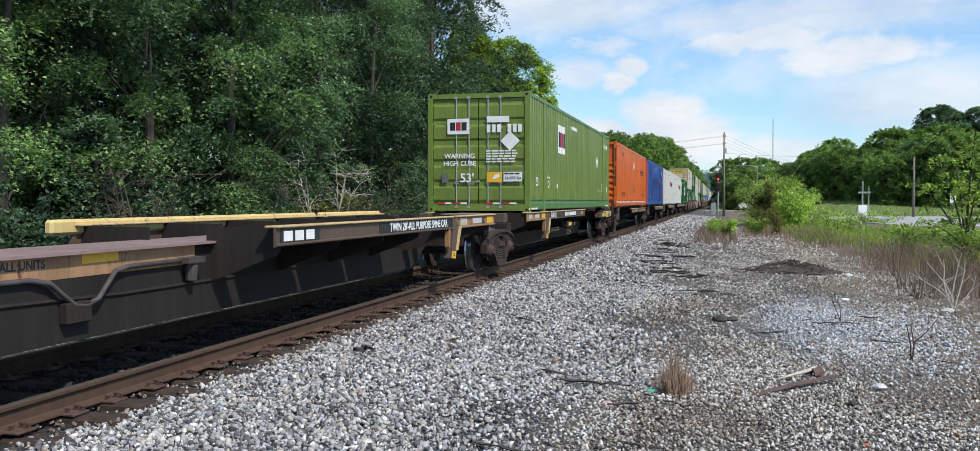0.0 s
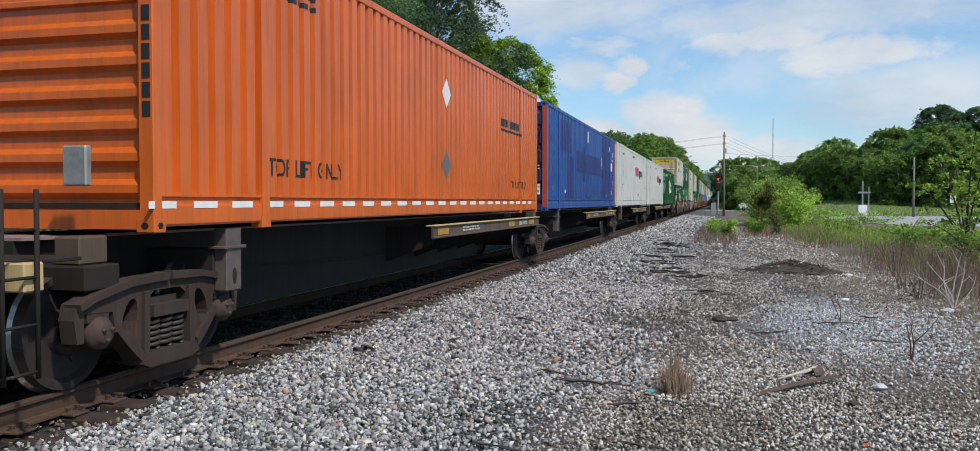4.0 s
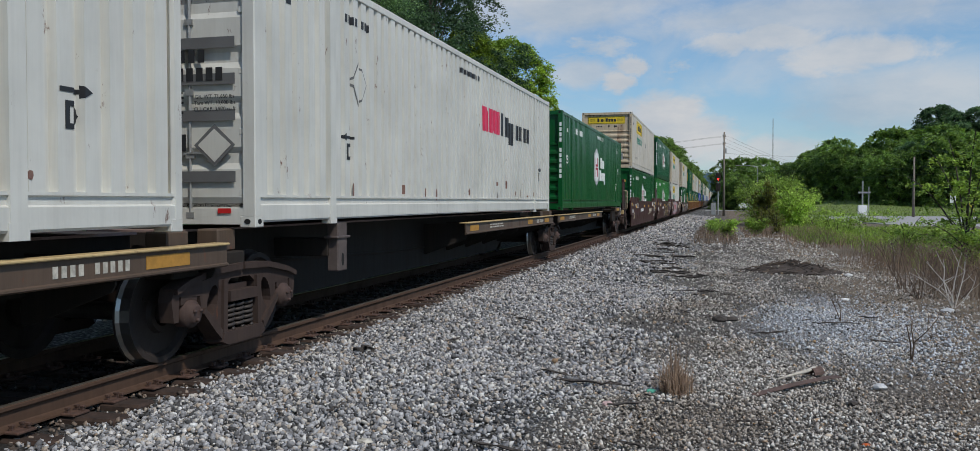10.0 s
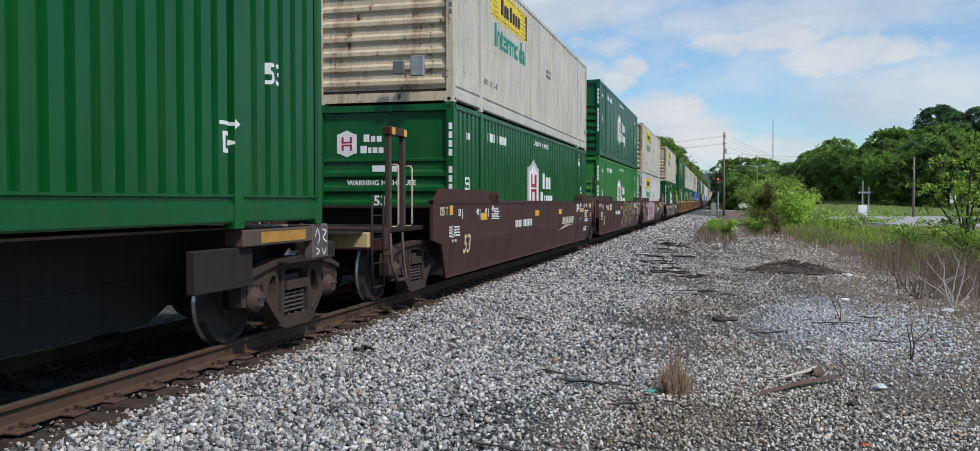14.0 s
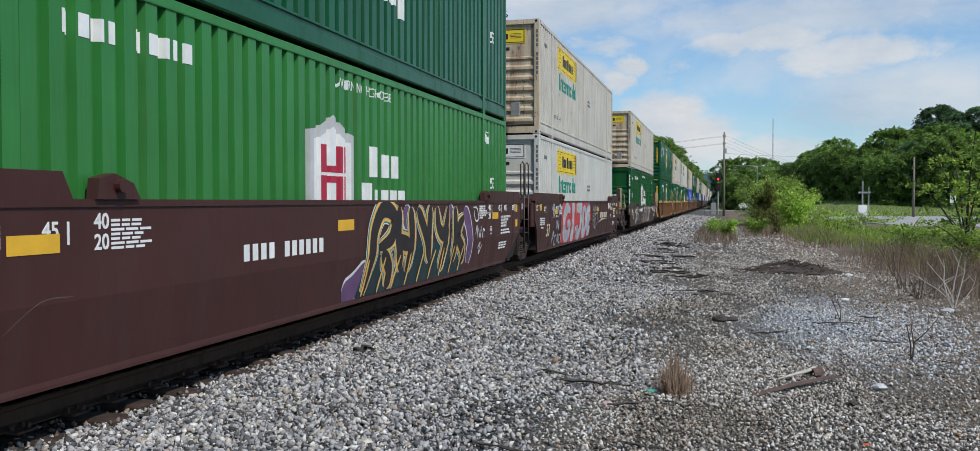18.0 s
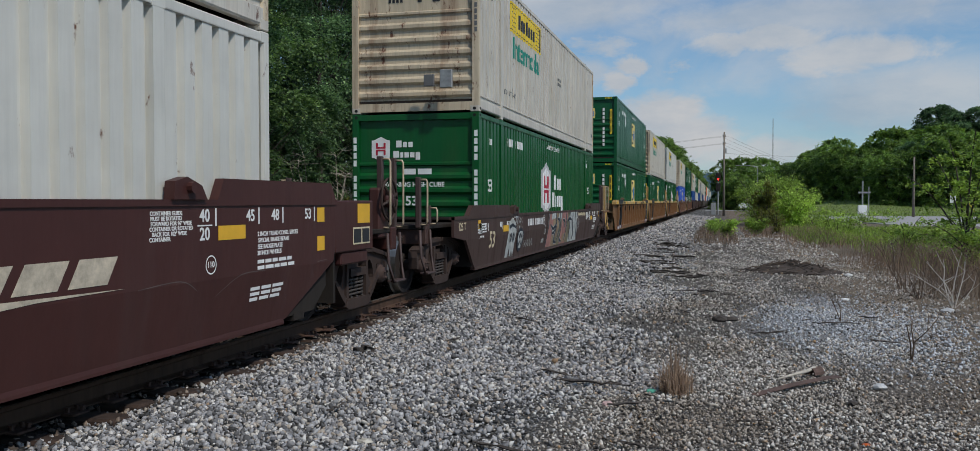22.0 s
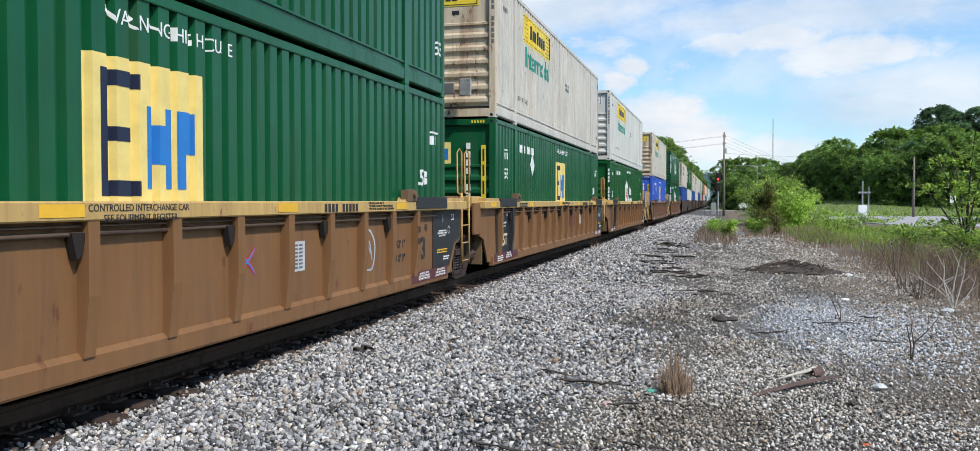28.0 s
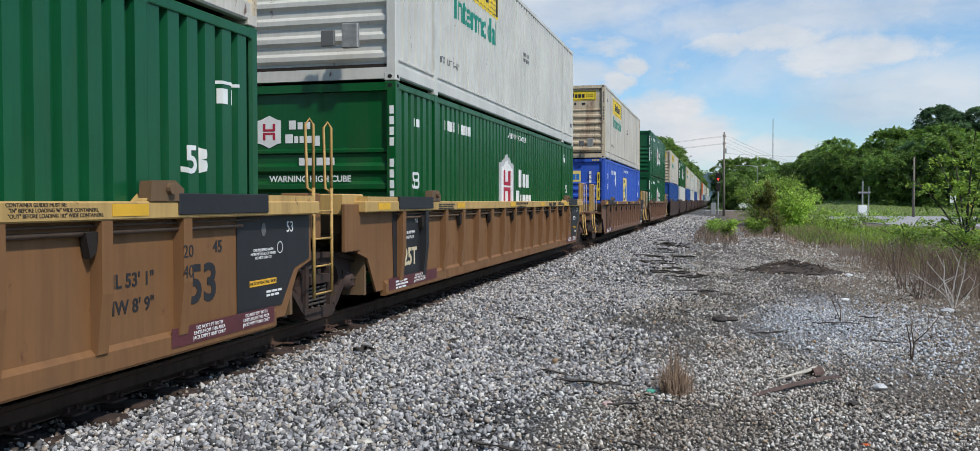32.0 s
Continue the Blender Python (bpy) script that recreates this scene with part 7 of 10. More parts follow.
def corner_beams(u):
    """Short beams over the truck with yellow patches, the stencil panels and the worn marks on the brown sill; its origin lies at y = 18.9."""
    for k in (1, -1):
        part("corner_beam", cbox(min(k * 1.05, k * 1.27), max(k * 1.05, k * 1.27), 14.5, 16.7, 0.84, 1.03, 0.015), "beam_brown", u, "worn brown corner beam")
        part("beam_socket", cbox(min(k * 1.02, k * 1.29), max(k * 1.02, k * 1.29), 16.4, 17.1, 0.82, 1.06, 0.02), "beam_top", u, "worn yellow socket with a dark hole")
        part("cross_arm", cbox(min(k * 0.3, k * 1.1), max(k * 0.3, k * 1.1), 14.7, 15.1, 0.80, 1.0, 0.012), "steel_dark", u)
        bm = bmesh.new()
        prism(bm, [(15.0, 1.03), (15.5, 1.03), (15.35, 1.2), (15.15, 1.2)], 0, k * 1.12, k * 1.24)
        part("pedestal", bm, "steel_dark", u)
    # black patch painted on for the dark inside the socket
    flat("socket_hole", rect(16.82, 16.96, 0.88, 1.0), "void", u, "side", 1.2905, "black square patch for the dark inside a hole")
    for a, b in ((15.1, 15.75), (16.02, 16.25)):
        flat("reflector", rect(a, b, 0.875, 1.0), "mark_amber", u, "side", 1.2715, "bright yellow patch")
    bars("stencil", print_bars(14.55, 0.98, 0.5, 2, 0.04, 0.03, 4, 2), "mark_black", u, "side", 1.2715)
    flat("sign", rect(4.28, 5.53, 1.02, 1.175), "panel_black", u, "side", 1.2650, "black sign with white lettering")
    lettering("2-28/1-57", 0.215, on_side(4.92, 1.097, 1.2695), "mark_white", u, 0.004)
    flat("sign", rect(6.64, 8.79, 1.02, 1.175), "panel_black", u, "side", 1.2650, "black sign with white marks")
    bars("serial", serial_bars(6.72, 1.04, 4, 0.12, 0.15, 0.05) + serial_bars(7.56, 1.04, 6, 0.12, 0.15, 0.045), "mark_white", u, "side", 1.2695)
    bars("stencil", print_bars(5.62, 1.10, 0.9, 2, 0.025, 0.02, 7, 4), "mark_black", u, "side", 1.2655)
    lettering("A", 0.2, on_side(13.58, 0.66, 0.4035), "beam_top", u)
    flat("data_sheet", rect(13.70, 13.86, 0.57, 0.74), "mark_pale", u, "side", 0.4035, "worn white data sheet")
    flat("reflector", rect(14.3, 14.7, 0.86, 0.98), "beam_top", u, "side", 0.4035, "faded yellow patch")
    bars("stencil", print_bars(12.0, 0.47, 1.2, 4, 0.03, 0.018, 7, 7) + print_bars(9.0, 0.62, 1.6, 2, 0.05, 0.03, 5, 3), "beam_top", u, "side", 0.4035)
    for a in (8.6, 12.8):
        ring_box = [(a, a + 0.5, 0.50, 0.512), (a, a + 0.5, 0.75, 0.762), (a, a + 0.012, 0.512, 0.75), (a + 0.488, a + 0.5, 0.512, 0.75)]
        bars("stencil_frame", ring_box, "mark_chalk", u, "side", 0.4035)
    part("side_lamp_box", cbox(0.98, 1.22, 7.5, 8.3, 0.66, 0.86, 0.03), "steel_dark", u, "dark box below the beam")
    flat("reflector", [(7.62, 0.72), (8.12, 0.72), (8.16, 0.82), (7.66, 0.82)], "mark_amber", u, "side", 1.2215, "bright yellow patch")


def end_details(u, y, w):
    """Coupler end of a spine car: yellow sill with steps and grab bars."""
    part("end_sill", cbox(-1.28, 1.28, y + w * 0.55 - 0.09, y + w * 0.55 + 0.09, 0.86, 1.06, 0.012), "beam_top", u, "worn yellow end sill")
    coupler(u, y + w * 0.55, w)
    for k in (1, -1):
        ladder(u, k * 1.30, y + w * 0.75, 0.28, 1.55, 0.40, 4, "steel_dark", 0.018)
    part("walkway", cbox(-1.2, 1.2, min(y, y + w * 0.6), max(y, y + w * 0.6), 1.04, 1.07, 0.006), "steel_dark", u)


def dress_empty(u):
    """Stencils, patches, pipework and raised beams of the empty unit; its origin lies at y = -0.2."""
    o = 0.2
    lettering("ALL UNITS", 0.10, on_side(5.72 + o, 0.955, 0.4035), "mark_black", u, 0.003)
    flat("paint_band", rect(2.6, 8.25, 0.82, 1.02), "rusty_band", u, "side", 0.4012, "worn ochre paint along the sill top")
    flat("reflector", rect(6.38 + o, 6.85 + o, 0.93, 1.015), "mark_amber", u, "side", 0.4045, "bright yellow patch")
    flat("sign", rect(8.29 + o, 9.22 + o, 1.03, 1.17), "panel_black", u, "side", 1.2640)
    bars("name_block", [(8.36 + o + 0.26 * i, 8.56 + o + 0.26 * i, 1.045, 1.155) for i in range(3)], "mark_white", u, "side", 1.268, "white blocks of the owner's name")
    flat("sign", rect(11.05 + o, 14.35 + o, 1.03, 1.175), "panel_black", u, "side", 1.2640, "black sign with white lettering")
    lettering("TWIN 28'-ALL PURPOSE SPINE CAR", 0.17, on_side(12.75 + o, 1.10, 1.2685), "mark_white", u, 0.004)
    bm = bmesh.new()
    tube(bm, [(0.43, 2.0, 0.86), (0.43, 5.95, 0.84), (0.45, 6.15, 0.80), (0.47, 6.40, 0.60), (0.47, 6.55, 0.58), (0.47, 6.70, 0.62), (0.45, 6.95, 0.84), (0.44, 7.15, 0.87), (0.44, 8.15, 0.87)], 0.024, 8)
    part("brake_pipe", bm, "pipe_grey", u, "bent grey brake pipe", True)
    bm = bmesh.new()
    tube(bm, [(0.46, 8.10, 0.66), (0.46, 8.10, 0.80), (0.46, 8.10, 0.86)], [0.06, 0.07, 0.05], 10)
    box(bm, 0.40, 0.54, 7.95, 8.24, 0.84, 0.90)
    part("brake_valve", bm, "pipe_grey", u, "cast brake valve on the pipe")
    part("pipe_bracket", cbox(0.40, 0.49, 6.30, 6.60, 0.44, 0.62, 0.01), "steel_dark", u)
    for a, b in ((8.05, 14.4), (14.6, 17.4)):
        bm = cbox(-1.31, -1.20, a, b, 1.10, 1.27, 0.03)
        part("stacking_beam", bm, "beam_yellow", u, "worn pale-yellow raised beam")
    for y in (9.5, 11.0, 12.5):
        part("deck_plate", cbox(0.40, 1.20, y - 0.7, y + 0.7, 1.02, 1.05, 0.006), "deck_brown", u)
    part("hitch_bolt", cbox(-0.08, 0.08, 15.0, 15.18, 1.045, 1.22, 0.02), "steel_dark", u)


def ribbon(bm, pts, width, off):
    """A flat stroke of spray paint along (along, up) points, smoothed."""
    p = np.array(pts, float)
    t = np.linspace(0, len(p) - 1, (len(p) - 1) * 7 + 1)
    out = []
    for v in t:
        i = min(int(v), len(p) - 2)
        k = v - i
        p0, p1, p2, p3 = p[max(i - 1, 0)], p[i], p[i + 1], p[min(i + 2, len(p) - 1)]
        out.append(0.5 * (2 * p1 + (p2 - p0) * k + (2 * p0 - 5 * p1 + 4 * p2 - p3) * k * k + (3 * p1 - p0 - 3 * p2 + p3) * k ** 3))
    out = np.array(out)
    d = np.gradient(out, axis=0)
    nrm = np.stack([-d[:, 1], d[:, 0]], 1) / (np.linalg.norm(d, axis=1)[:, None] + 1e-9)
    taper = np.minimum(1, 0.45 + 3.0 * np.minimum(np.linspace(0, 1, len(out)), np.linspace(1, 0, len(out))))[:, None]
    a, b = out + nrm * width / 2 * taper, out - nrm * width / 2 * taper
    va = [bm.verts.new((off, q[0], min(1.46, max(0.255, q[1])))) for q in a]
    vb = [bm.verts.new((off, q[0], min(1.46, max(0.255, q[1])))) for q in b]
    for i in range(len(out) - 1):
        bm.faces.new((vb[i], vb[i + 1], va[i + 1], va[i]))


def strokes(parent, name, lines, layers, off, label):
    """The same strokes laid over one another, each layer narrower than the last."""
    for j, (width, mat) in enumerate(layers):
        for i, ln in enumerate(lines):
            bm = bmesh.new()
            ribbon(bm, ln, width, off + 0.0025 * j + 0.0002 * i)
            settle(bm, parent, off)
            part(name, bm, mat, parent, label)


def graffiti(w9, w10, w11, w8):
    rnd = random.Random(3)
    off = 1.3875
    # broad dark letters edged with gold, green and white over a dark teal ground, violet clouds behind
    cloud = [[(7.55, 0.32), (7.9, 0.42), (8.3, 0.62)], [(12.55, 1.32), (12.8, 1.1), (12.95, 0.75), (12.9, 0.36)], [(9.55, 1.35), (9.75, 1.15), (9.85, 0.95)], [(11.65, 1.34), (11.8, 1.2)]]
    strokes(w9, "graffiti_shade", cloud, ((0.40, "spray_white"), (0.32, "spray_violet")), off, "violet spray-paint cloud with a white edge")
    flat("graffiti_fill", [(7.95, 0.26), (12.55, 0.26), (12.6, 0.62), (12.3, 0.86), (11.2, 0.80), (10.2, 0.88), (9.0, 0.82), (8.35, 0.92), (8.15, 0.6)], "spray_teal", w9, "side", off + 0.0052, "dark teal spray-painted ground")
    big = [[(8.15, 0.30), (8.35, 0.75), (8.45, 1.10), (8.75, 1.36), (9.15, 1.26), (9.05, 0.98), (8.6, 0.86)], [(8.7, 0.80), (9.0, 0.55), (8.95, 0.30)], [(9.35, 1.40), (9.30, 0.95), (9.45, 0.50)], [(9.30, 0.92), (9.75, 0.85)], [(9.80, 1.38), (9.85, 0.95), (9.70, 0.45)],
           [(10.10, 1.36), (10.45, 0.98), (10.70, 0.55)], [(10.70, 1.40), (10.62, 1.0), (10.60, 0.62)], [(11.0, 1.38), (11.10, 1.05), (11.40, 0.95), (11.60, 1.36)], [(11.55, 1.10), (11.40, 0.70), (11.25, 0.36)], [(11.98, 1.38), (12.0, 0.95), (11.92, 0.45)], [(12.50, 1.20), (12.1, 0.92), (12.45, 0.62), (12.40, 0.40)]]
    strokes(w9, "graffiti_stroke", big, ((0.40, "spray_white"), (0.365, "spray_green"), (0.325, "spray_gold"), (0.225, "spray_umber")), off + 0.009, "broad graffiti stroke in gold, green and black")
    drip = [[(8.10 + i * 0.52, 0.27), (8.18 + i * 0.52, 0.45), (8.26 + i * 0.52 + 0.05 * (i % 3), 0.72)] for i in range(9)]
    strokes(w9, "graffiti_drip", drip, ((0.05, "spray_gold"),), off + 0.021, "gold spray-paint line")
    scrib = [[(13.3, 0.85), (13.4, 1.02), (13.45, 0.8)], [(13.5, 0.98), (13.6, 0.80), (13.7, 1.0)], [(13.75, 0.78), (13.85, 0.95), (13.95, 0.9)], [(13.15, 1.36), (13.4, 1.34), (13.5, 1.15), (13.3, 1.12), (13.2, 1.3)], [(13.5, 0.6), (13.65, 0.7), (13.6, 0.5), (13.8, 0.66)]]
    strokes(w9, "graffiti_tag", scrib, ((0.035, "spray_white"),), off, "thin white spray scribble")
    # fat silver shapes on red
    flat("graffiti_fill", [(3.55, 0.28), (5.2, 0.255), (7.1, 0.255), (9.05, 0.30), (9.30, 0.75), (9.05, 1.46), (3.7, 1.46), (3.45, 0.9)], "spray_red", w10, "side", off, "bright red spray-painted ground")
    fat = [[(4.95, 1.18), (4.45, 1.28), (3.98, 1.05), (3.92, 0.70), (4.25, 0.46), (4.75, 0.50), (4.80, 0.78), (4.45, 0.82)], [(5.25, 1.28), (5.80, 1.28)], [(5.52, 1.25), (5.48, 0.85), (5.42, 0.48)], [(5.20, 0.44), (5.74, 0.42)], [(6.22, 1.27), (6.75, 1.28), (7.28, 1.28)],
           [(6.98, 1.25), (6.96, 0.80), (6.80, 0.48), (6.40, 0.44), (6.30, 0.72)], [(7.80, 1.27), (7.50, 1.10), (7.42, 0.75), (7.58, 0.46), (7.88, 0.44), (8.10, 0.72), (8.08, 1.08), (7.80, 1.27)], [(8.48, 1.30), (8.46, 0.85), (8.44, 0.46)], [(8.48, 1.29), (9.05, 1.27)], [(8.48, 0.88), (8.92, 0.88)], [(8.46, 0.47), (9.02, 0.50)]]
    strokes(w10, "graffiti_stroke", fat, ((0.36, "spray_silver"),), off + 0.004, "fat silver graffiti stroke on red")
    flat("graffiti_dot", [(5.98 + 0.10 * math.cos(t), 0.60 + 0.10 * math.sin(t)) for t in np.linspace(0, 2 * math.pi, 15)[:-1]], "spray_silver", w10, "side", off + 0.004, "round silver graffiti dot")
    shine = [[(6.02, 1.40), (6.10, 1.05)], [(6.12, 0.72), (6.18, 0.40)], [(6.62, 1.02), (6.68, 0.70)], [(7.20, 0.95), (7.26, 0.62)], [(7.78, 1.02), (7.84, 0.75)], [(8.70, 1.10), (8.95, 1.12)], [(8.72, 0.68), (8.95, 0.72)], [(5.08, 0.95), (5.14, 0.55)]]
    strokes(w10, "graffiti_line", [[a, ((a[0] + b[0]) / 2, (a[1] + b[1]) / 2), b] for a, b in shine], ((0.045, "spray_gold"),), off + 0.008, "gold spray-paint line")
    tag = [[(2.15, 1.02), (2.22, 1.38), (2.42, 1.30), (2.25, 1.18), (2.45, 1.02)], [(2.75, 1.32), (2.58, 1.28), (2.60, 1.08), (2.80, 1.06)], [(3.15, 1.34), (2.95, 1.30), (3.10, 1.15), (2.95, 1.02)], [(3.25, 1.36), (3.35, 1.05)], [(2.60, 0.95), (2.62, 0.68)], [(2.78, 0.68), (2.84, 0.94), (2.98, 0.70), (3.02, 0.95)],
           [(2.15, 0.28), (2.22, 0.62), (2.40, 0.58), (2.22, 0.44)], [(2.70, 0.55), (2.52, 0.50), (2.55, 0.30), (2.75, 0.30)], [(2.88, 0.30), (2.98, 0.58), (3.10, 0.30)], [(3.35, 0.55), (3.18, 0.50), (3.20, 0.32), (3.38, 0.34)], [(3.45, 0.60), (3.50, 0.30)]]
    strokes(w10, "graffiti_tag", tag, ((0.055, "spray_silver"),), off + 0.010, "silver spray scribble")
    tag = [[(9.95 + 0.24 * i, 1.32), (9.86 + 0.24 * i, 1.20), (10.0 + 0.24 * i, 1.10), (9.88 + 0.24 * i, 1.0)] for i in range(5)] + [[(9.70, 0.60), (9.75, 0.98), (9.95, 0.85), (9.75, 0.72)], [(10.15, 0.92), (10.05, 0.62), (10.0, 0.5)], [(10.55, 0.92), (10.30, 0.80), (10.35, 0.52), (10.60, 0.60)], [(10.2, 0.95), (10.7, 1.05), (10.95, 0.98), (10.6, 0.45)]]
    strokes(w10, "graffiti_tag", tag, ((0.040, "spray_mist"),), off, "pale spray scribble")
    strokes(w10, "graffiti_tag", [[(8.75 + 0.13 * i, 0.62), (8.80 + 0.13 * i, 0.82), (8.85 + 0.13 * i, 0.64)] for i in range(5)] + [[(8.45 + 0.16 * i, 1.36), (8.55 + 0.16 * i, 1.44), (8.5 + 0.16 * i, 1.32)] for i in range(4)], ((0.03, "spray_umber"),), off + 0.012, "dark spray scribble")
    # pale mural with black outlines
    top = 1.20
    for i, (a, b, mat) in enumerate(((7.25, 8.0, "spray_salmon"), (7.9, 8.7, "spray_brown"), (8.6, 9.3, "spray_olive"), (9.2, 10.0, "spray_salmon"), (9.9, 10.7, "spray_olive"), (10.6, 12.0, "spray_mist"))):
        k = rnd.uniform(-0.1, 0.1)
        flat("mural_panel", [(a - 0.12, 0.27), (b, 0.27), (b + 0.1 + k, 0.7), (b + k, top), (a + 0.22, top), (a + 0.02, 0.8)], mat, w11, "side", 1.3872 + 0.003 * (i % 2), "faded pastel mural panel")
    for i, (a, b, z0, z1, mat) in enumerate(((7.75, 8.45, 0.98, 1.2, "spray_mist"), (8.8, 9.35, 0.95, 1.2, "spray_mist"), (9.7, 10.3, 0.9, 1.16, "spray_salmon"), (10.9, 11.4, 0.8, 1.2, "spray_mist"), (8.1, 8.9, 0.3, 0.5, "spray_olive"), (9.35, 10.1, 0.3, 0.55, "spray_brown"))):
        flat("mural_patch", [(a, z0), (b - 0.06, z0 + 0.04), (b, z1), (a + 0.15, z1), (a + 0.03, (z0 + z1) / 2)], mat, w11, "side", 1.3935, "pale mural patch")
    mural = [[(7.05, 0.30), (7.22, 0.75), (7.45, 1.2)], [(7.55, 0.86), (7.9, 0.74), (8.25, 0.80), (8.1, 0.64), (7.8, 0.62)], [(8.4, 1.18), (8.35, 0.75), (8.15, 0.42), (8.55, 0.35)], [(8.55, 1.0), (8.9, 0.92), (8.75, 0.6), (8.6, 0.36)], [(8.95, 1.2), (9.1, 0.8), (9.0, 0.45), (9.35, 0.34)], [(9.45, 0.95), (9.75, 0.88), (9.6, 0.72)], [(9.95, 1.15), (10.0, 0.75), (9.75, 0.36)], [(10.2, 0.88), (10.5, 0.96), (10.9, 0.92)], [(10.65, 1.2), (10.55, 0.7), (10.7, 0.34)], [(11.2, 1.16), (11.05, 0.8), (11.3, 0.5), (11.15, 0.32)], [(11.55, 1.2), (11.75, 0.8), (11.9, 0.35)]]
    strokes(w11, "mural_outline", mural, ((0.12, "spray_mist"), (0.085, "spray_navy")), 1.3975, "black mural outline with a white edge")
    # two pale sprayed shapes with dark blots and drips
    blots = (([(2.75, 0.28), (2.85, 0.75), (2.95, 1.02), (3.25, 1.12), (3.52, 1.02), (3.6, 0.85), (3.5, 0.5), (3.42, 0.28), (3.3, 0.42), (3.2, 0.28), (3.05, 0.45), (2.95, 0.28)], "spray_mist"),
             ([(2.95, 0.95), (3.25, 1.0), (3.58, 0.92), (3.56, 0.87), (3.25, 0.93), (2.97, 0.88)], "spray_navy"),
             ([(3.72, 0.60), (3.74, 0.76), (3.9, 0.87), (4.15, 0.86), (4.36, 0.75), (4.30, 0.52), (4.15, 0.38), (3.95, 0.34), (3.78, 0.42)], "spray_navy"),
             ([(3.78, 0.64), (3.82, 0.76), (3.95, 0.81), (4.15, 0.80), (4.28, 0.72), (4.22, 0.54), (4.08, 0.42), (3.92, 0.42)], "spray_mist"))
    for k, (pts, mat) in enumerate(blots):
        flat("graffiti_shape", pts, mat, w11, "side", 1.3872 + 0.0032 * k, "pale sprayed graffiti shape")
    marks = [[(3.0, 0.70), (3.06, 0.78), (3.12, 0.70), (3.06, 0.62), (3.0, 0.70)], [(3.25, 0.70), (3.31, 0.78), (3.37, 0.70), (3.31, 0.62), (3.25, 0.70)], [(3.86, 0.74), (3.92, 0.66), (3.98, 0.75), (4.03, 0.66)], [(4.06, 0.74), (4.1, 0.66), (4.16, 0.72), (4.2, 0.62)], [(3.86, 0.55), (3.92, 0.50), (4.0, 0.58), (4.1, 0.50), (4.2, 0.6)]]
    strokes(w11, "graffiti_line", marks, ((0.045, "spray_navy"),), 1.4005, "black sprayed line")
    drips = [[(2.78 + 0.09 * i, 0.5), (2.76 + 0.09 * i, 0.4), (2.79 + 0.09 * i, 0.27)] for i in range(9)] + [[(3.65 + 0.1 * i, 1.0 - 0.05 * (i % 3)), (3.66 + 0.1 * i, 0.9), (3.64 + 0.1 * i, 0.75)] for i in range(6)]
    strokes(w11, "graffiti_drip", drips, ((0.018, "spray_mist"),), off, "pale spray-paint drip")
    scr = [[(3.6, 0.98), (3.64, 1.14), (3.72, 0.98), (3.76, 1.12)], [(3.9, 1.12), (3.82, 1.08), (3.9, 1.02), (3.82, 0.97)], [(4.05, 1.12), (3.97, 1.05), (4.07, 0.99)], [(4.2, 1.12), (4.12, 1.05), (4.22, 0.99)], [(3.85, 0.93), (3.92, 0.90), (3.85, 0.86), (3.92, 0.84)]]
    scr += [[(4.43 + 0.2 * i, 0.46), (4.5 + 0.2 * i, 0.58), (4.56 + 0.2 * i, 0.42), (4.62 + 0.2 * i, 0.52)] for i in range(5)]
    scr += [[(6.74, 0.66), (6.88, 0.86), (6.95, 0.66), (6.74, 0.66)], [(6.82, 0.70), (6.88, 0.76), (6.92, 0.70), (6.84, 0.68)], [(12.1, 0.75), (12.2, 0.95), (12.3, 0.72), (12.4, 0.9)], [(12.15, 0.62), (12.3, 0.68), (12.4, 0.55)]]
    strokes(w11, "graffiti_tag", scr, ((0.024, "spray_mist"),), off, "pale spray scribble")
    ring(w11, 12.08, 1.06, 0.11, 1.3875, 0.02)
    bars("name_block", word_blocks(12.26, 1.02, 0.10, (0.07, 0.03, 0.07, 0.05, 0.03, 0.07, 0.07), 0.025) + word_blocks(12.85, 1.02, 0.10, (0.07, 0.06, 0.06, 0.04), 0.03) + word_blocks(13.25, 1.02, 0.10, (0.08, 0.06, 0.06, 0.06, 0.04), 0.03) + [(12.24, 13.72, 0.995, 1.003)], "mark_cream", w11, "side", 1.3875, "cream blocks of the owner's name")
    lettering("53", 0.34, on_side(14.9, 0.72, 1.3875), "bracket", w11, 0.004)
    lettering("2019", 0.15, on_side(6.65, 0.47, off), "spray_mist", w11, 0.002)
    for k, txt in enumerate(("EXCEEDS", "PLATE", "H")):
        lettering(txt, 0.048 if k < 2 else 0.07, on_side(6.72, 1.05 - 0.055 * k, 1.3875), "mark_white", w11, 0.001)
    ring(w11, 6.72, 1.0, 0.135, 1.3875)
    # owner's wedge-shaped emblem
    for w, y, z in ((w8, 11.1, 0.82), (w10, 11.6, 0.86)):
        for i in range(4):
            flat("name_block", [(y + i * 0.5, z), (y + 0.40 + i * 0.5, z), (y + 0.52 + i * 0.5, z + 0.20), (y + 0.12 + i * 0.5, z + 0.20)], "mark_stencil", w, "side", 1.3865, "tan slanted block of the owner's name")
        flat("swoosh", [(y - 0.5, z - 0.16), (y + 1.2, z - 0.06), (y + 2.1, z - 0.05), (y + 0.5, z - 0.02)], "mark_stencil", w, "side", 1.3865, "tan wedge stripe")


run_train()


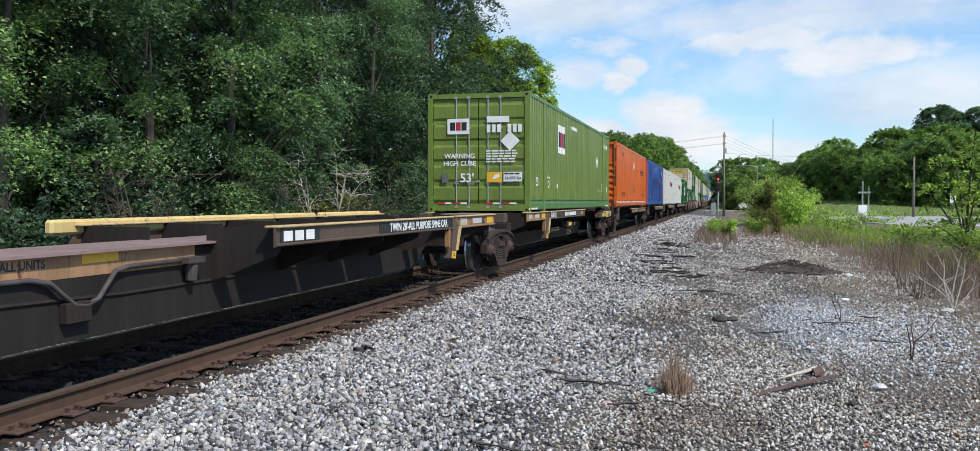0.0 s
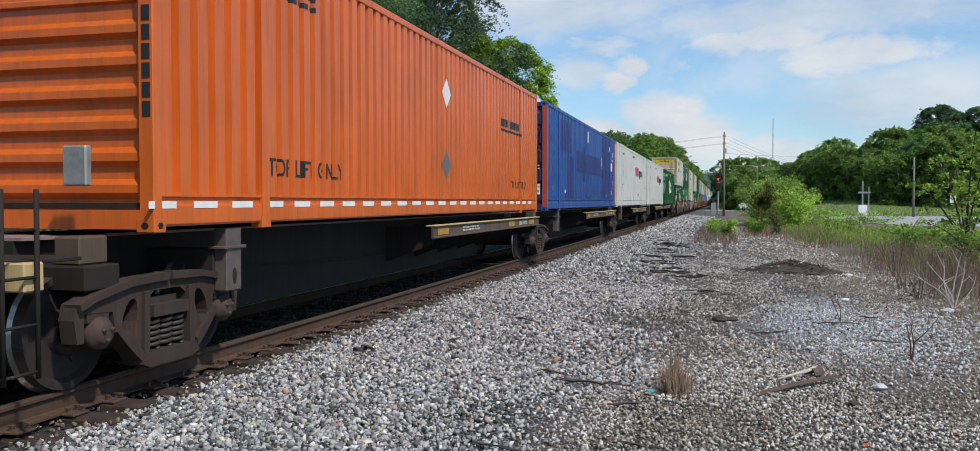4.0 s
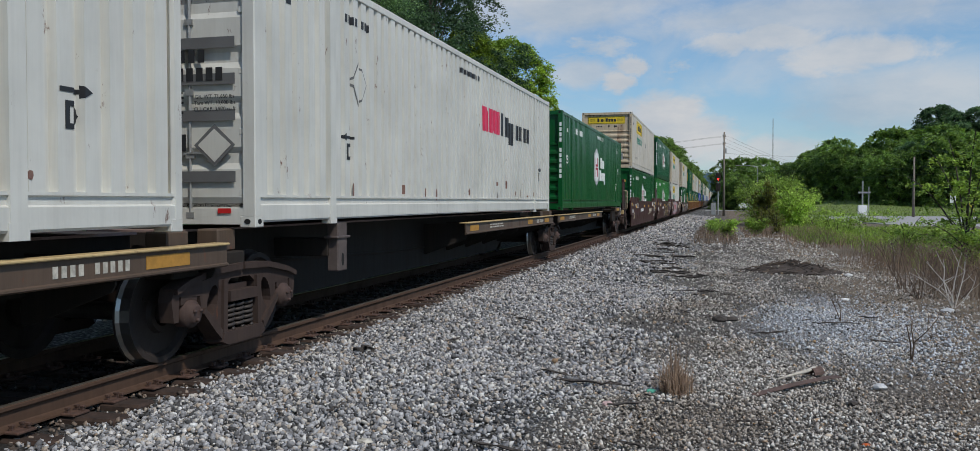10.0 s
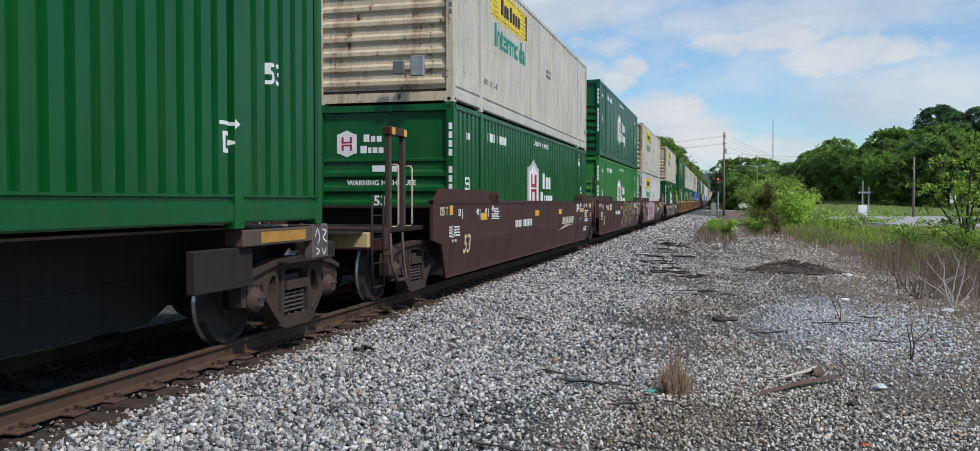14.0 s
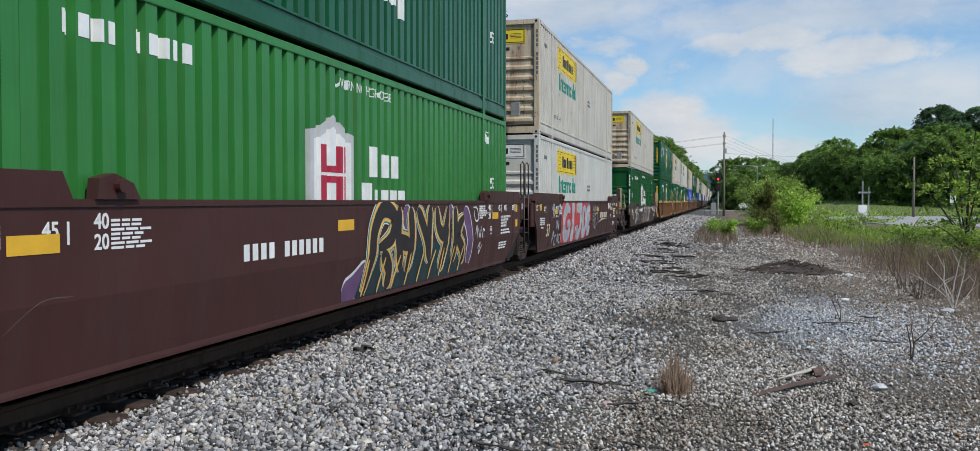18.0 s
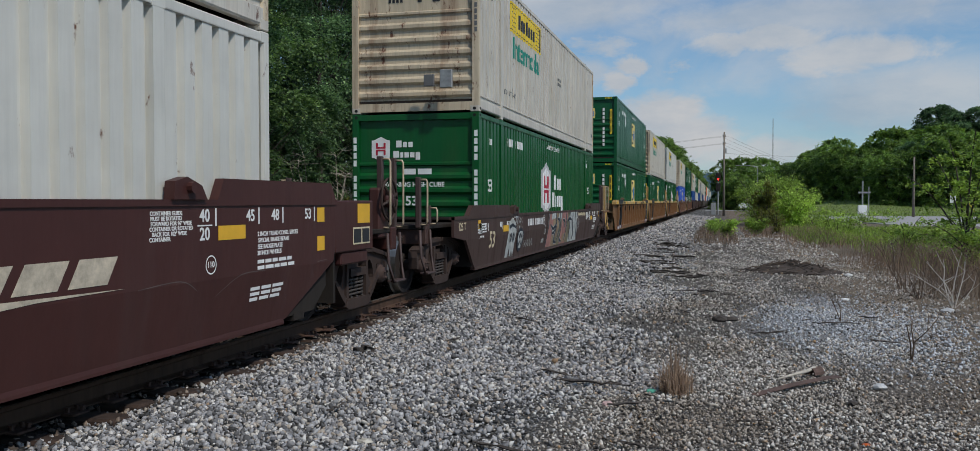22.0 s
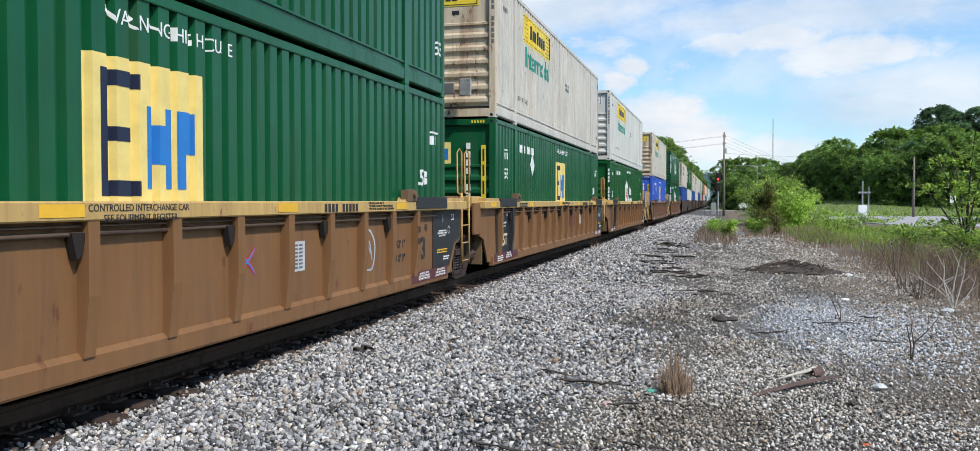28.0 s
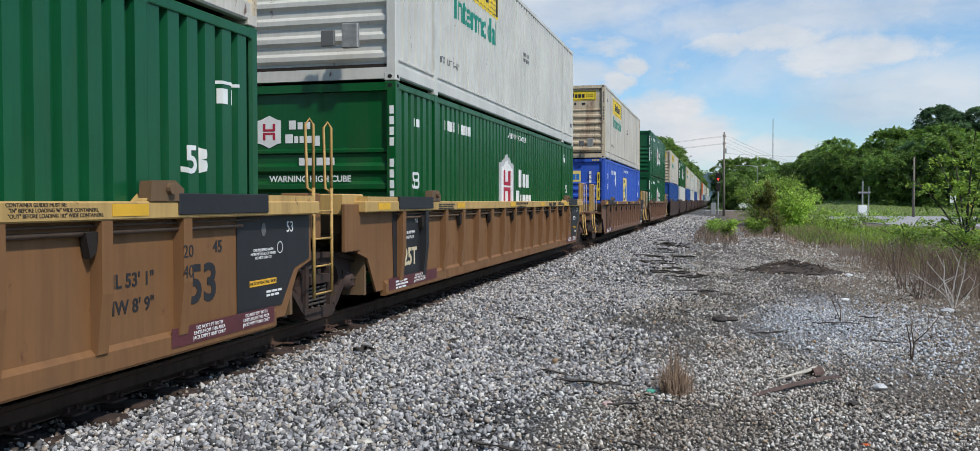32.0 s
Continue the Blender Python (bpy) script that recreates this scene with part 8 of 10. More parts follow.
# ---- trees and plants ----
def leaf_cloud(rng, centres, radii, per, size, flat_k=0.7, tri=False):
    """Leaf blades scattered through clumps: arrays of verts and faces."""
    n = per * len(centres)
    c = np.repeat(centres, per, 0)
    r = np.repeat(radii, per)[:, None]
    d = rng.normal(size=(n, 3))
    d /= np.linalg.norm(d, axis=1)[:, None]
    p = c + d * r * (rng.random((n, 1)) ** 0.4) * np.array([1, 1, flat_k])
    a = rng.normal(size=(n, 3)) * 0.8 + d * 0.7
    a[:, 2] -= 0.35
    a /= np.linalg.norm(a, axis=1)[:, None]
    b = np.cross(a, rng.normal(size=(n, 3)) * 0.7 + np.array([0, 0, 1.0]))
    b /= np.linalg.norm(b, axis=1)[:, None] + 1e-9
    s = size * (0.6 + 0.8 * rng.random((n, 1)))
    if tri:
        s = s * 1.25
        v = np.stack([p - b * s * 0.3, p + b * s * 0.3, p + a * s], 1).reshape(-1, 3)
        return v, np.arange(3 * n).reshape(n, 3)
    up = np.cross(a, b) * s * 0.16
    v = np.stack([p, p + a * s * 0.45 + b * s * 0.27 + up, p + a * s, p + a * s * 0.45 - b * s * 0.27 + up], 1).reshape(-1, 3)
    return v, np.arange(4 * n).reshape(n, 4)


def leaf_sprays(rng, centres, radii, outward, per, size, twigs=12):
    """Leaves set along twigs that fan out and droop from each clump: arrays of verts and faces."""
    m = len(centres)
    each = max(1, per // twigs)
    c = np.repeat(centres, twigs, 0)
    r = np.repeat(radii, twigs)[:, None]
    out = np.repeat(outward, twigs, 0)
    d = out * 0.9 + rng.normal(size=(m * twigs, 3)) * np.array([0.75, 0.75, 0.25])
    d /= np.linalg.norm(d, axis=1)[:, None]
    start = c + rng.normal(size=(m * twigs, 3)) * r * np.array([0.32, 0.32, 0.12])
    k = rng.random((m * twigs, each, 1)) ** 0.8
    reach = (r * (0.7 + 0.8 * rng.random((m * twigs, 1))))[:, None, :]
    p = start[:, None, :] + d[:, None, :] * reach * k
    p[:, :, 2] -= (reach * 0.75 * k * k)[:, :, 0]
    p += rng.normal(size=p.shape) * r[:, None, :] * np.array([0.10, 0.10, 0.05])
    n = m * twigs * each
    p = p.reshape(n, 3)
    a = np.repeat(d, each, 0) * 0.6 + rng.normal(size=(n, 3)) * np.array([0.8, 0.8, 0.45])
    a[:, 2] -= 0.25
    a /= np.linalg.norm(a, axis=1)[:, None]
    b = np.cross(a, rng.normal(size=(n, 3)) * 0.45 + np.array([0, 0, 1.0]))
    b /= np.linalg.norm(b, axis=1)[:, None] + 1e-9
    s = size * (0.55 + 0.9 * rng.random((n, 1)))
    v = np.stack([p - b * s * 0.34 + a * s * 0.25, p + b * s * 0.34 + a * s * 0.2, p + a * s], 1).reshape(-1, 3)
    return v, np.arange(3 * n).reshape(n, 3)


def make_tree(seed, height, spread, trunk_r, leaf, leaves, leaf_key, label, low=0.15, clumps=120, twigs=12, name="tree", category="tree", group="trees beside the railway", lumps=7, rough=0.42):
    """A tapered trunk with limbs, and a crown of leafy sprays with gaps and an uneven outline."""
    rng = np.random.default_rng(seed)
    t = thing(name, label, category, group)
    bm = bmesh.new()
    lean = rng.normal(size=2) * 0.04 * height
    pts = [(lean[0] * k * k, lean[1] * k * k, height * 0.85 * k - 0.4 * (k == 0)) for k in np.linspace(0, 1, 7)]
    tube(bm, pts, [trunk_r * (1 - 0.85 * k) for k in np.linspace(0, 1, 7)], 8)
    centres, radii, outs = [], [], []
    # boughs that bulge from the crown give it lobes
    lobe = [(rng.random() * 2 * math.pi, low + (1 - low) * rng.random(), 0.75 + 0.5 * rng.random()) for _ in range(lumps)]
    for i in range(clumps):
        k = low + (1 - low) * rng.random() ** 0.85
        prof = math.sin(math.pi * min(1, (k - low) / (1 - low) * 0.84 + 0.16)) ** 0.55
        ang = rng.random() * 2 * math.pi
        bulge = max(w * math.exp(-((math.cos(ang - a) - 1) / 0.5) ** 2 - ((k - h) / 0.13) ** 2) for a, h, w in lobe)
        rad = spread * prof * (0.78 - rough + 0.42 * rng.random() ** 0.4 + rough * bulge)
        c = (lean[0] * k * k + rad * math.cos(ang), lean[1] * k * k + rad * math.sin(ang), height * k)
        centres.append(c)
        outs.append((math.cos(ang), math.sin(ang), 0.35 * (k - 0.3)))
        radii.append(spread * (0.10 + 0.12 * rng.random()))
        if i % 6 == 0:
            z0 = max(0.1, k - 0.16) * height * 0.85
            q = z0 / (height * 0.85)
            tube(bm, [(lean[0] * q * q, lean[1] * q * q, z0), (c[0] * 0.55, c[1] * 0.55, (z0 + c[2]) / 2 + 0.2), c], [trunk_r * 0.24, trunk_r * 0.13, trunk_r * 0.04], 5)
    part("trunk", bm, "bark", t)
    v, f = leaf_sprays(rng, np.array(centres), np.array(radii), np.array(outs), leaves // clumps, leaf, twigs)
    mesh_from("crown", v, f, leaf_key, t)
    return t


# darker leaf copy: shade within the wood is put into the leaf colour
MAT["leaf_shaded"] = leaf_mat("leaf_shaded", (0.032, 0.058, 0.046), (0.100, 0.165, 0.094), 0.5, (1.05, 1.25, 0.8))


def build_trees():
    rnd = random.Random(11)
    tall = [make_tree(21 + i, h, sp, 0.14, lf, n, mk, lab, low, cl, tw) for i, (h, sp, mk, lab, low, lf, n, cl, tw) in enumerate((
        (18.5, 4.4, "leaf_shaded", "tall dense dark-green deciduous tree by the track", 0.05, 0.14, 56000, 150, 16),
        (17.0, 4.0, "leaf_dark", "tall dark-green tree with drooping sprays of leaves", 0.02, 0.085, 120000, 150, 22),
        (15.5, 4.2, "leaf_mid", "leafy green deciduous tree by the track", 0.02, 0.085, 120000, 140, 22),
        (13.2, 3.3, "leaf_light", "sunlit yellow-green deciduous tree by the track", 0.04, 0.15, 80000, 190, 14)))]
    back = make_tree(31, 19.0, 4.8, 0.2, 0.23, 32000, "leaf_shaded", "tall dark tree deep in the wood", 0.0, 220, 9)
    tall.append(back)
    places = [(2, -14.4, 9.5), (1, -14.0, 14.5), (2, -13.4, 19.0), (1, -14.6, 24.0), (1, -14.0, 29.5), (0, -14.6, 35.5), (0, -14.0, 41.5), (0, -16.4, 47.5), (0, -18.0, 53.5), (0, -19.8, 59.0), (3, -15.6, 55.5), (3, -14.0, 58.5), (3, -17.2, 60.5), (4, -26.0, 8.0), (4, -26.0, 16.0), (4, -25.5, 24.0), (4, -26.0, 33.0), (4, -26.0, 42.0), (4, -26.5, 51.0), (4, -24.0, 59.0), (4, -31.0, 12.0), (4, -31.0, 21.0), (4, -31.0, 30.0),
              (4, -19.5, 12.0), (4, -20.0, 19.0), (4, -19.5, 27.0), (4, -20.0, 35.0), (4, -20.5, 44.0), (4, -21.5, 53.0), (4, -22.5, 62.0), (0, -15.5, 3.0), (4, -23.0, 14.0), (4, -23.0, 22.0), (4, -23.5, 30.0), (4, -28.5, 17.0), (4, -28.5, 26.0), (4, -23.0, 38.0)]
    done = set()
    for k, x, y in places:
        m = pose(x + rnd.uniform(-0.6, 0.6), y + rnd.uniform(-0.8, 0.8), -0.35, 0, 0, rnd.uniform(0, 360))
        if k not in done:
            tall[k].matrix_basis = m
            done.add(k)
        else:
            copy_thing(tall[k], m)
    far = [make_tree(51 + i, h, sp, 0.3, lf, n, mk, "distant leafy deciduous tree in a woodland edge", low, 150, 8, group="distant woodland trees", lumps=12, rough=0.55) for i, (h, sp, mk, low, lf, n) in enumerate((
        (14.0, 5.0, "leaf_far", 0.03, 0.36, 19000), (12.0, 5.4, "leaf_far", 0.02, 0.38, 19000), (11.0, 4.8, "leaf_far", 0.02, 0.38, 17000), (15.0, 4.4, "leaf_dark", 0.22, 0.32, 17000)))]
    first = set()
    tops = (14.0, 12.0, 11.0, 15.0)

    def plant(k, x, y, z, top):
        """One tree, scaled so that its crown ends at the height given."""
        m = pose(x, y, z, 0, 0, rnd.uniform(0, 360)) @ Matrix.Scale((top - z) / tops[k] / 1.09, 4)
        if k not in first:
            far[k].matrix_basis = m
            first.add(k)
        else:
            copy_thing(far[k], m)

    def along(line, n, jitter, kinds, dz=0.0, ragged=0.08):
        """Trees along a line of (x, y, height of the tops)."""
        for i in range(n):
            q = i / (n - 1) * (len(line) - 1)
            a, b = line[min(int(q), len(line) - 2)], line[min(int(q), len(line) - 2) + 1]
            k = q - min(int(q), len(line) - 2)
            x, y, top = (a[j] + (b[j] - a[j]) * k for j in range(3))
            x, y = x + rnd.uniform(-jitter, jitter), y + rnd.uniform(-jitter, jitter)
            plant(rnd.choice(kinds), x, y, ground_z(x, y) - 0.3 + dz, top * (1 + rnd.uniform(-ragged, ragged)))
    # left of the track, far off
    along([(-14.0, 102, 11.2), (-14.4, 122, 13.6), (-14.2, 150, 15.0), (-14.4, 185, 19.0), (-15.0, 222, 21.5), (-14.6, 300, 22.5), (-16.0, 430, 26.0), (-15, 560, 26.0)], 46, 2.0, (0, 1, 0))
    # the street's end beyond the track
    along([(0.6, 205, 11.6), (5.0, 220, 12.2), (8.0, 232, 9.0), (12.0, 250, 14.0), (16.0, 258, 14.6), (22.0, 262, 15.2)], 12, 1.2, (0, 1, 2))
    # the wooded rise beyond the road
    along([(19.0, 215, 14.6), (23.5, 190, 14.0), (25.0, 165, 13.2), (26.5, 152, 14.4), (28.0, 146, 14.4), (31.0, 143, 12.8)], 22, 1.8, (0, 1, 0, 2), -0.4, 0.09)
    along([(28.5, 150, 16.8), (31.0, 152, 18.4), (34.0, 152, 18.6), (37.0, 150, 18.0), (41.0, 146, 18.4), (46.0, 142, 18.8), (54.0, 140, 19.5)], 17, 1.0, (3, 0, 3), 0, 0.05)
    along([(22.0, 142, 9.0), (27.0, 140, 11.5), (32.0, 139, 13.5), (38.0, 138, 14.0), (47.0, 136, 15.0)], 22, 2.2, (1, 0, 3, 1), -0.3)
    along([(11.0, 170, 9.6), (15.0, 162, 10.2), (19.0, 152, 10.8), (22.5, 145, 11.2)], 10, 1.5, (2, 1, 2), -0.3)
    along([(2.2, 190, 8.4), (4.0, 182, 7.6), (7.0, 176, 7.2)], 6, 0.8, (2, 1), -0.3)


def make_shrub(seed, height, spread, leaf, leaves, key, label, stems=9, tri=False, droop=0.25, name="shrub", loose=1.0):
    """Several stems from one root, each set with sprays of leaves."""
    rng = np.random.default_rng(seed)
    t = thing(name, label, "shrub", "shrubs on the verge")
    bm = bmesh.new()
    vs, fs, off = [], [], 0
    for i in range(stems):
        ang, out = rng.random() * 2 * math.pi, spread * (0.3 + 0.7 * rng.random())
        h = height * (0.6 + 0.4 * rng.random())
        pts = [np.array([math.cos(ang) * out * k ** 1.4, math.sin(ang) * out * k ** 1.4, h * (k - droop * k ** 3) - 0.05 * (k == 0)]) for k in np.linspace(0, 1, 7)]
        tube(bm, [tuple(p) for p in pts], [0.022 * height / 3 * (1 - 0.8 * k) + 0.004 for k in np.linspace(0, 1, 7)], 5)
        cs = np.array([pts[j] + (pts[j + 1] - pts[j]) * q + rng.normal(size=3) * spread * 0.10 for j in range(1, 6) for q in (0.0, 0.5)])
        od = np.array([(math.cos(ang) * 0.6, math.sin(ang) * 0.6, 0.25)] * len(cs)) + rng.normal(size=(len(cs), 3)) * 0.7
        v, f = leaf_sprays(rng, cs, np.full(len(cs), (spread * 0.15 + 0.05) * loose), od, max(4, leaves // stems // len(cs)), leaf, 4)
        vs.append(v)
        fs.append(f + off)
        off += len(v)
    ob = part("rootstock", bm, "bark", t)
    ob["kind"] = "stuff"
    mesh_from("leaves", np.concatenate(vs), np.concatenate(fs), key, t)
    return t


def blades(name, label, n, area, hmin, hmax, key, seed, width=0.006, lean=0.35, keep=None):
    """Grass and weed stalks as thin bent blades over a patch of ground."""
    rng = np.random.default_rng(seed)
    x0, x1, y0, y1 = area
    x, y = x0 + (x1 - x0) * rng.random(n), y0 + (y1 - y0) * rng.random(n)
    if keep is not None:
        ok = keep(x, y, rng)
        x, y = x[ok], y[ok]
        n = len(x)
    z = np.array([ground_z(a, b) for a, b in zip(x, y)]) - 0.03
    h = hmin + (hmax - hmin) * rng.random(n) ** 1.6
    a = rng.random(n) * 2 * math.pi
    dx, dy = np.cos(a), np.sin(a)
    l1, l2 = lean * h * rng.random(n) * 0.4, lean * h * (0.4 + rng.random(n))
    w = width * (0.6 + rng.random(n))
    b = rng.random(n) * 2 * math.pi
    wx, wy = np.cos(b) * w, np.sin(b) * w
    p0, p1, p2 = (x, y, z), (x + dx * l1, y + dy * l1, z + h * 0.55), (x + dx * l2, y + dy * l2, z + h)
    v = np.stack([np.stack([p0[0] - wx, p0[1] - wy, p0[2]], 1), np.stack([p0[0] + wx, p0[1] + wy, p0[2]], 1),
                  np.stack([p1[0] + wx * 0.7, p1[1] + wy * 0.7, p1[2]], 1), np.stack([p1[0] - wx * 0.7, p1[1] - wy * 0.7, p1[2]], 1),
                  np.stack([p2[0] + wx * 0.2, p2[1] + wy * 0.2, p2[2]], 1), np.stack([p2[0] - wx * 0.2, p2[1] - wy * 0.2, p2[2]], 1)], 1).reshape(-1, 3)
    i = np.arange(n)[:, None] * 6
    f = np.concatenate([i + np.array([[0, 1, 2, 3]]), i + np.array([[3, 2, 4, 5]])])
    return tagged(mesh_from(name, v, f, key), label, "grass", kind="stuff")


MAT["leaf_young"] = leaf_mat("leaf_young", (0.14, 0.215, 0.045), (0.37, 0.50, 0.12), 0.5)


def build_verge():
    rnd = random.Random(5)
    # thicket at the far end of the cinder strip
    kinds = [make_shrub(71, 4.6, 2.1, 0.14, 12000, "leaf_young", "bushy bright-green shrub in a thicket", 20, droop=0.12, loose=1.9), make_shrub(72, 3.5, 1.6, 0.13, 8000, "leaf_young", "green leafy shrub in a thicket", 14, droop=0.1, loose=1.9), make_shrub(73, 4.2, 1.2, 0.16, 3600, "leaf_olive", "thin olive-brown shrub on the verge", 9)]
    spots = [(0, 4.0, 66, 1.0), (0, 3.2, 70, 0.85), (1, 5.9, 70, 0.3), (1, 4.6, 62, 0.75), (1, 6.8, 66, -0.1), (2, 2.9, 60, 0.55), (0, 3.6, 80, 0.8), (0, 4.8, 84, 0.9), (0, 4.2, 75, 0.9), (1, 6.6, 54, -0.3), (1, 8.6, 72, -0.2), (1, 12.4, 78, -0.2)]
    first = set()
    for k, x, y, s in spots:
        m = pose(x, y, -0.34, 0, 0, rnd.uniform(0, 360)) @ Matrix.Scale(1, 4)
        if k not in first:
            kinds[k].matrix_basis = m
            first.add(k)
        else:
            copy_thing(kinds[k], pose(x, y, -0.34 - (1 - s) * 1.6, 0, 0, rnd.uniform(0, 360)))
    low = make_shrub(74, 1.3, 0.75, 0.09, 2600, "leaf_young", "low yellow-green bush on the ballast edge", 10)
    low.matrix_basis = pose(0.25, 45, -0.34)
    copy_thing(low, pose(-0.4, 49, -0.5, 0, 0, 120))
    copy_thing(low, pose(1.9, 50, -0.4, 0, 0, 200))
    olive = make_shrub(75, 2.1, 0.7, 0.10, 1300, "leaf_olive", "tall olive-brown clump of weeds", 9)
    olive.matrix_basis = pose(2.2, 52, -0.34)
    copy_thing(olive, pose(2.9, 49, -0.34, 0, 0, 70))
    # young trees over the dry weeds
    sap = make_shrub(76, 5.0, 1.9, 0.11, 3800, "leaf_young", "young sapling with arching bright-green sprays", 7, droop=0.18, name="sapling")
    sap.matrix_basis = pose(7.6, 31, -0.34, 0, 0, 30)
    sap2 = make_shrub(77, 2.1, 1.4, 0.10, 2600, "leaf_young", "low sapling with drooping green sprays", 8, droop=0.3, name="sapling")
    sap2.matrix_basis = pose(6.6, 26, -0.34)
    copy_thing(sap2, pose(8.6, 27.5, -0.34, 0, 0, 140))
    copy_thing(sap2, pose(6.2, 33, -0.5, 0, 0, 260))
    copy_thing(sap2, pose(11.5, 36, -0.6, 0, 0, 200))

    def ragged(x, y, rng):
        edge = 3.4 + 0.5 * np.sin(y * 0.9) + 0.35 * np.sin(y * 2.3 + 1) + rng.random(len(x)) * 1.2
        edge = edge + np.where(y < 15, (15 - y) * 0.5, 0)
        return x > edge
    blades("dry_weeds", "brown dry weed stalks along the verge", 24000, (2.8, 10.5, 13.5, 31), 0.15, 0.80, "dry_grass", 3, 0.0028, 0.55, ragged)
    blades("dry_weeds", "tall thin brown stalks along the verge", 900, (3.6, 9.5, 15, 30), 0.7, 1.25, "dry_grass", 14, 0.003, 0.35, ragged)
    blades("verge_grass", "thin green weeds among the dry stalks", 2200, (4.6, 13, 23, 44), 0.2, 0.7, "green_grass", 12, 0.007, 0.6)
    blades("verge_grass", "fresh green grass on the verge", 12000, (3.4, 13, 38, 62), 0.10, 0.40, "green_grass", 4, 0.012, 0.6)
    blades("verge_grass", "mixed dry and green grass by the thicket", 4500, (0.8, 6, 36, 60), 0.12, 0.45, "dry_grass", 6, 0.010, 0.6, lambda x, y, rng: (x > 1.2 + (y < 44) * 1.6))
    blades("verge_grass", "tan weeds on the ballast edge", 2200, (-1.2, 0.8, 38, 58), 0.12, 0.5, "dry_grass", 16, 0.008, 0.6)
    blades("verge_grass", "green grass bank beyond the road", 14000, (10, 64, 118, 160), 0.10, 0.35, "green_grass", 7, 0.03, 0.7)
    # dry tuft on the cinders
    rng = np.random.default_rng(9)
    tuft = thing("grass_tuft", "dry brown tuft of grass on the cinders", "grass tuft")
    tuft.matrix_basis = pose(-0.40, 8.35, -0.34)
    for j, (n, h, sp, name) in enumerate(((420, 0.42, 0.30, "dead_foliage"), (26, 0.60, 0.07, "seed_head"))):
        bm = bmesh.new()
        for i in range(n):
            a, q0 = rng.random() * 6.28, rng.random()
            o, hh = sp * q0, h * (0.35 + 0.65 * rng.random()) * (1 - 0.72 * q0 * (j == 0))
            b0 = Vector((0.06 * rng.normal(), 0.06 * rng.normal(), 0))
            tip = b0 + Vector((math.cos(a) * o, math.sin(a) * o, hh))
            mid = b0 + Vector((math.cos(a) * o * 0.3, math.sin(a) * o * 0.3, hh * 0.65))
            w = Vector((0.003, 0.002, 0))
            q = [bm.verts.new(p) for p in (b0 - w, b0 + w, mid + w, mid - w, tip)]
            bm.faces.new(q[:4])
            bm.faces.new((q[3], q[2], q[4]))
        part(name, bm, "dry_grass", tuft)
    # bare dead branches by the weeds, and single dead stems
    for x, y, h, n, key in ((3.5, 17.4, 1.0, 6, "dead_brown"), (4.2, 17.6, 0.9, 5, "dead_brown"), (2.1, 10.8, 0.70, 3, "dead_brown"), (1.8, 14.0, 0.5, 2, "dead_brown"), (3.6, 19.5, 1.3, 4, "dead_brown"), (4.0, 22.5, 1.2, 4, "dead_brown"), (5.6, 18.0, 0.9, 6, "dead_brown")):
        br = thing("dead_plant", "bare dead stems standing by the weeds", "dead plant", "dead plants")
        br.matrix_basis = pose(x, y, -0.36)
        for i in range(n):
            a, o = rng.random() * 6.28, h * 0.6 * rng.random()
            p = [Vector((0.03 * rng.normal(), 0.03 * rng.normal(), 0))]
            for k in (0.35, 0.7, 1.0):
                p.append(Vector((math.cos(a) * o * k + 0.03 * rng.normal(), math.sin(a) * o * k + 0.03 * rng.normal(), h * k * (0.75 + 0.1 * rng.normal()))))
            bm = bmesh.new()
            tube(bm, p, [0.009, 0.008, 0.006, 0.003], 5)
            d = (p[3] - p[2]) + Vector((0.1 * rng.normal(), 0.1 * rng.normal(), 0.02)) * h
            tube(bm, [p[2], p[2] + d * 0.6, p[2] + d], [0.006, 0.004, 0.002], 4)
            part("stem", bm, key, br)
    # a pale bare branch, fanned out before the weeds
    fan = thing("dead_branch", "pale bare dead branch fanned out before the weeds", "dead branch")
    fan.matrix_basis = pose(3.83, 16.3, -0.36)
    for dx, h, bend, r in ((-0.72, 0.62, 0.12, 0.008), (-0.46, 0.80, 0.10, 0.010), (-0.16, 0.86, -0.05, 0.011), (0.10, 0.98, -0.04, 0.009), (0.18, 0.82, 0.03, 0.010), (0.36, 0.58, 0.05, 0.008), (-0.30, 0.44, 0.08, 0.007)):
        bm = bmesh.new()
        p = [Vector((dx * k + bend * math.sin(math.pi * k) + 0.012 * rng.normal(), 0.15 * dx * k + 0.02 * rng.normal(), h * k)) for k in (0, 0.3, 0.55, 0.8, 1.0)]
        tube(bm, p, [r, r * 0.9, r * 0.75, r * 0.55, r * 0.25], 6)
        for j, w in ((2, 0.16), (3, -0.12)):
            q = p[j] + Vector((w, 0.05 * rng.normal(), 0.17 + 0.05 * rng.normal()))
            tube(bm, [p[j], (p[j] + q) / 2 + Vector((0, 0, -0.01)), q], [r * 0.55, r * 0.4, r * 0.2], 5)
        part("twig", bm, "pale_wood", fan)
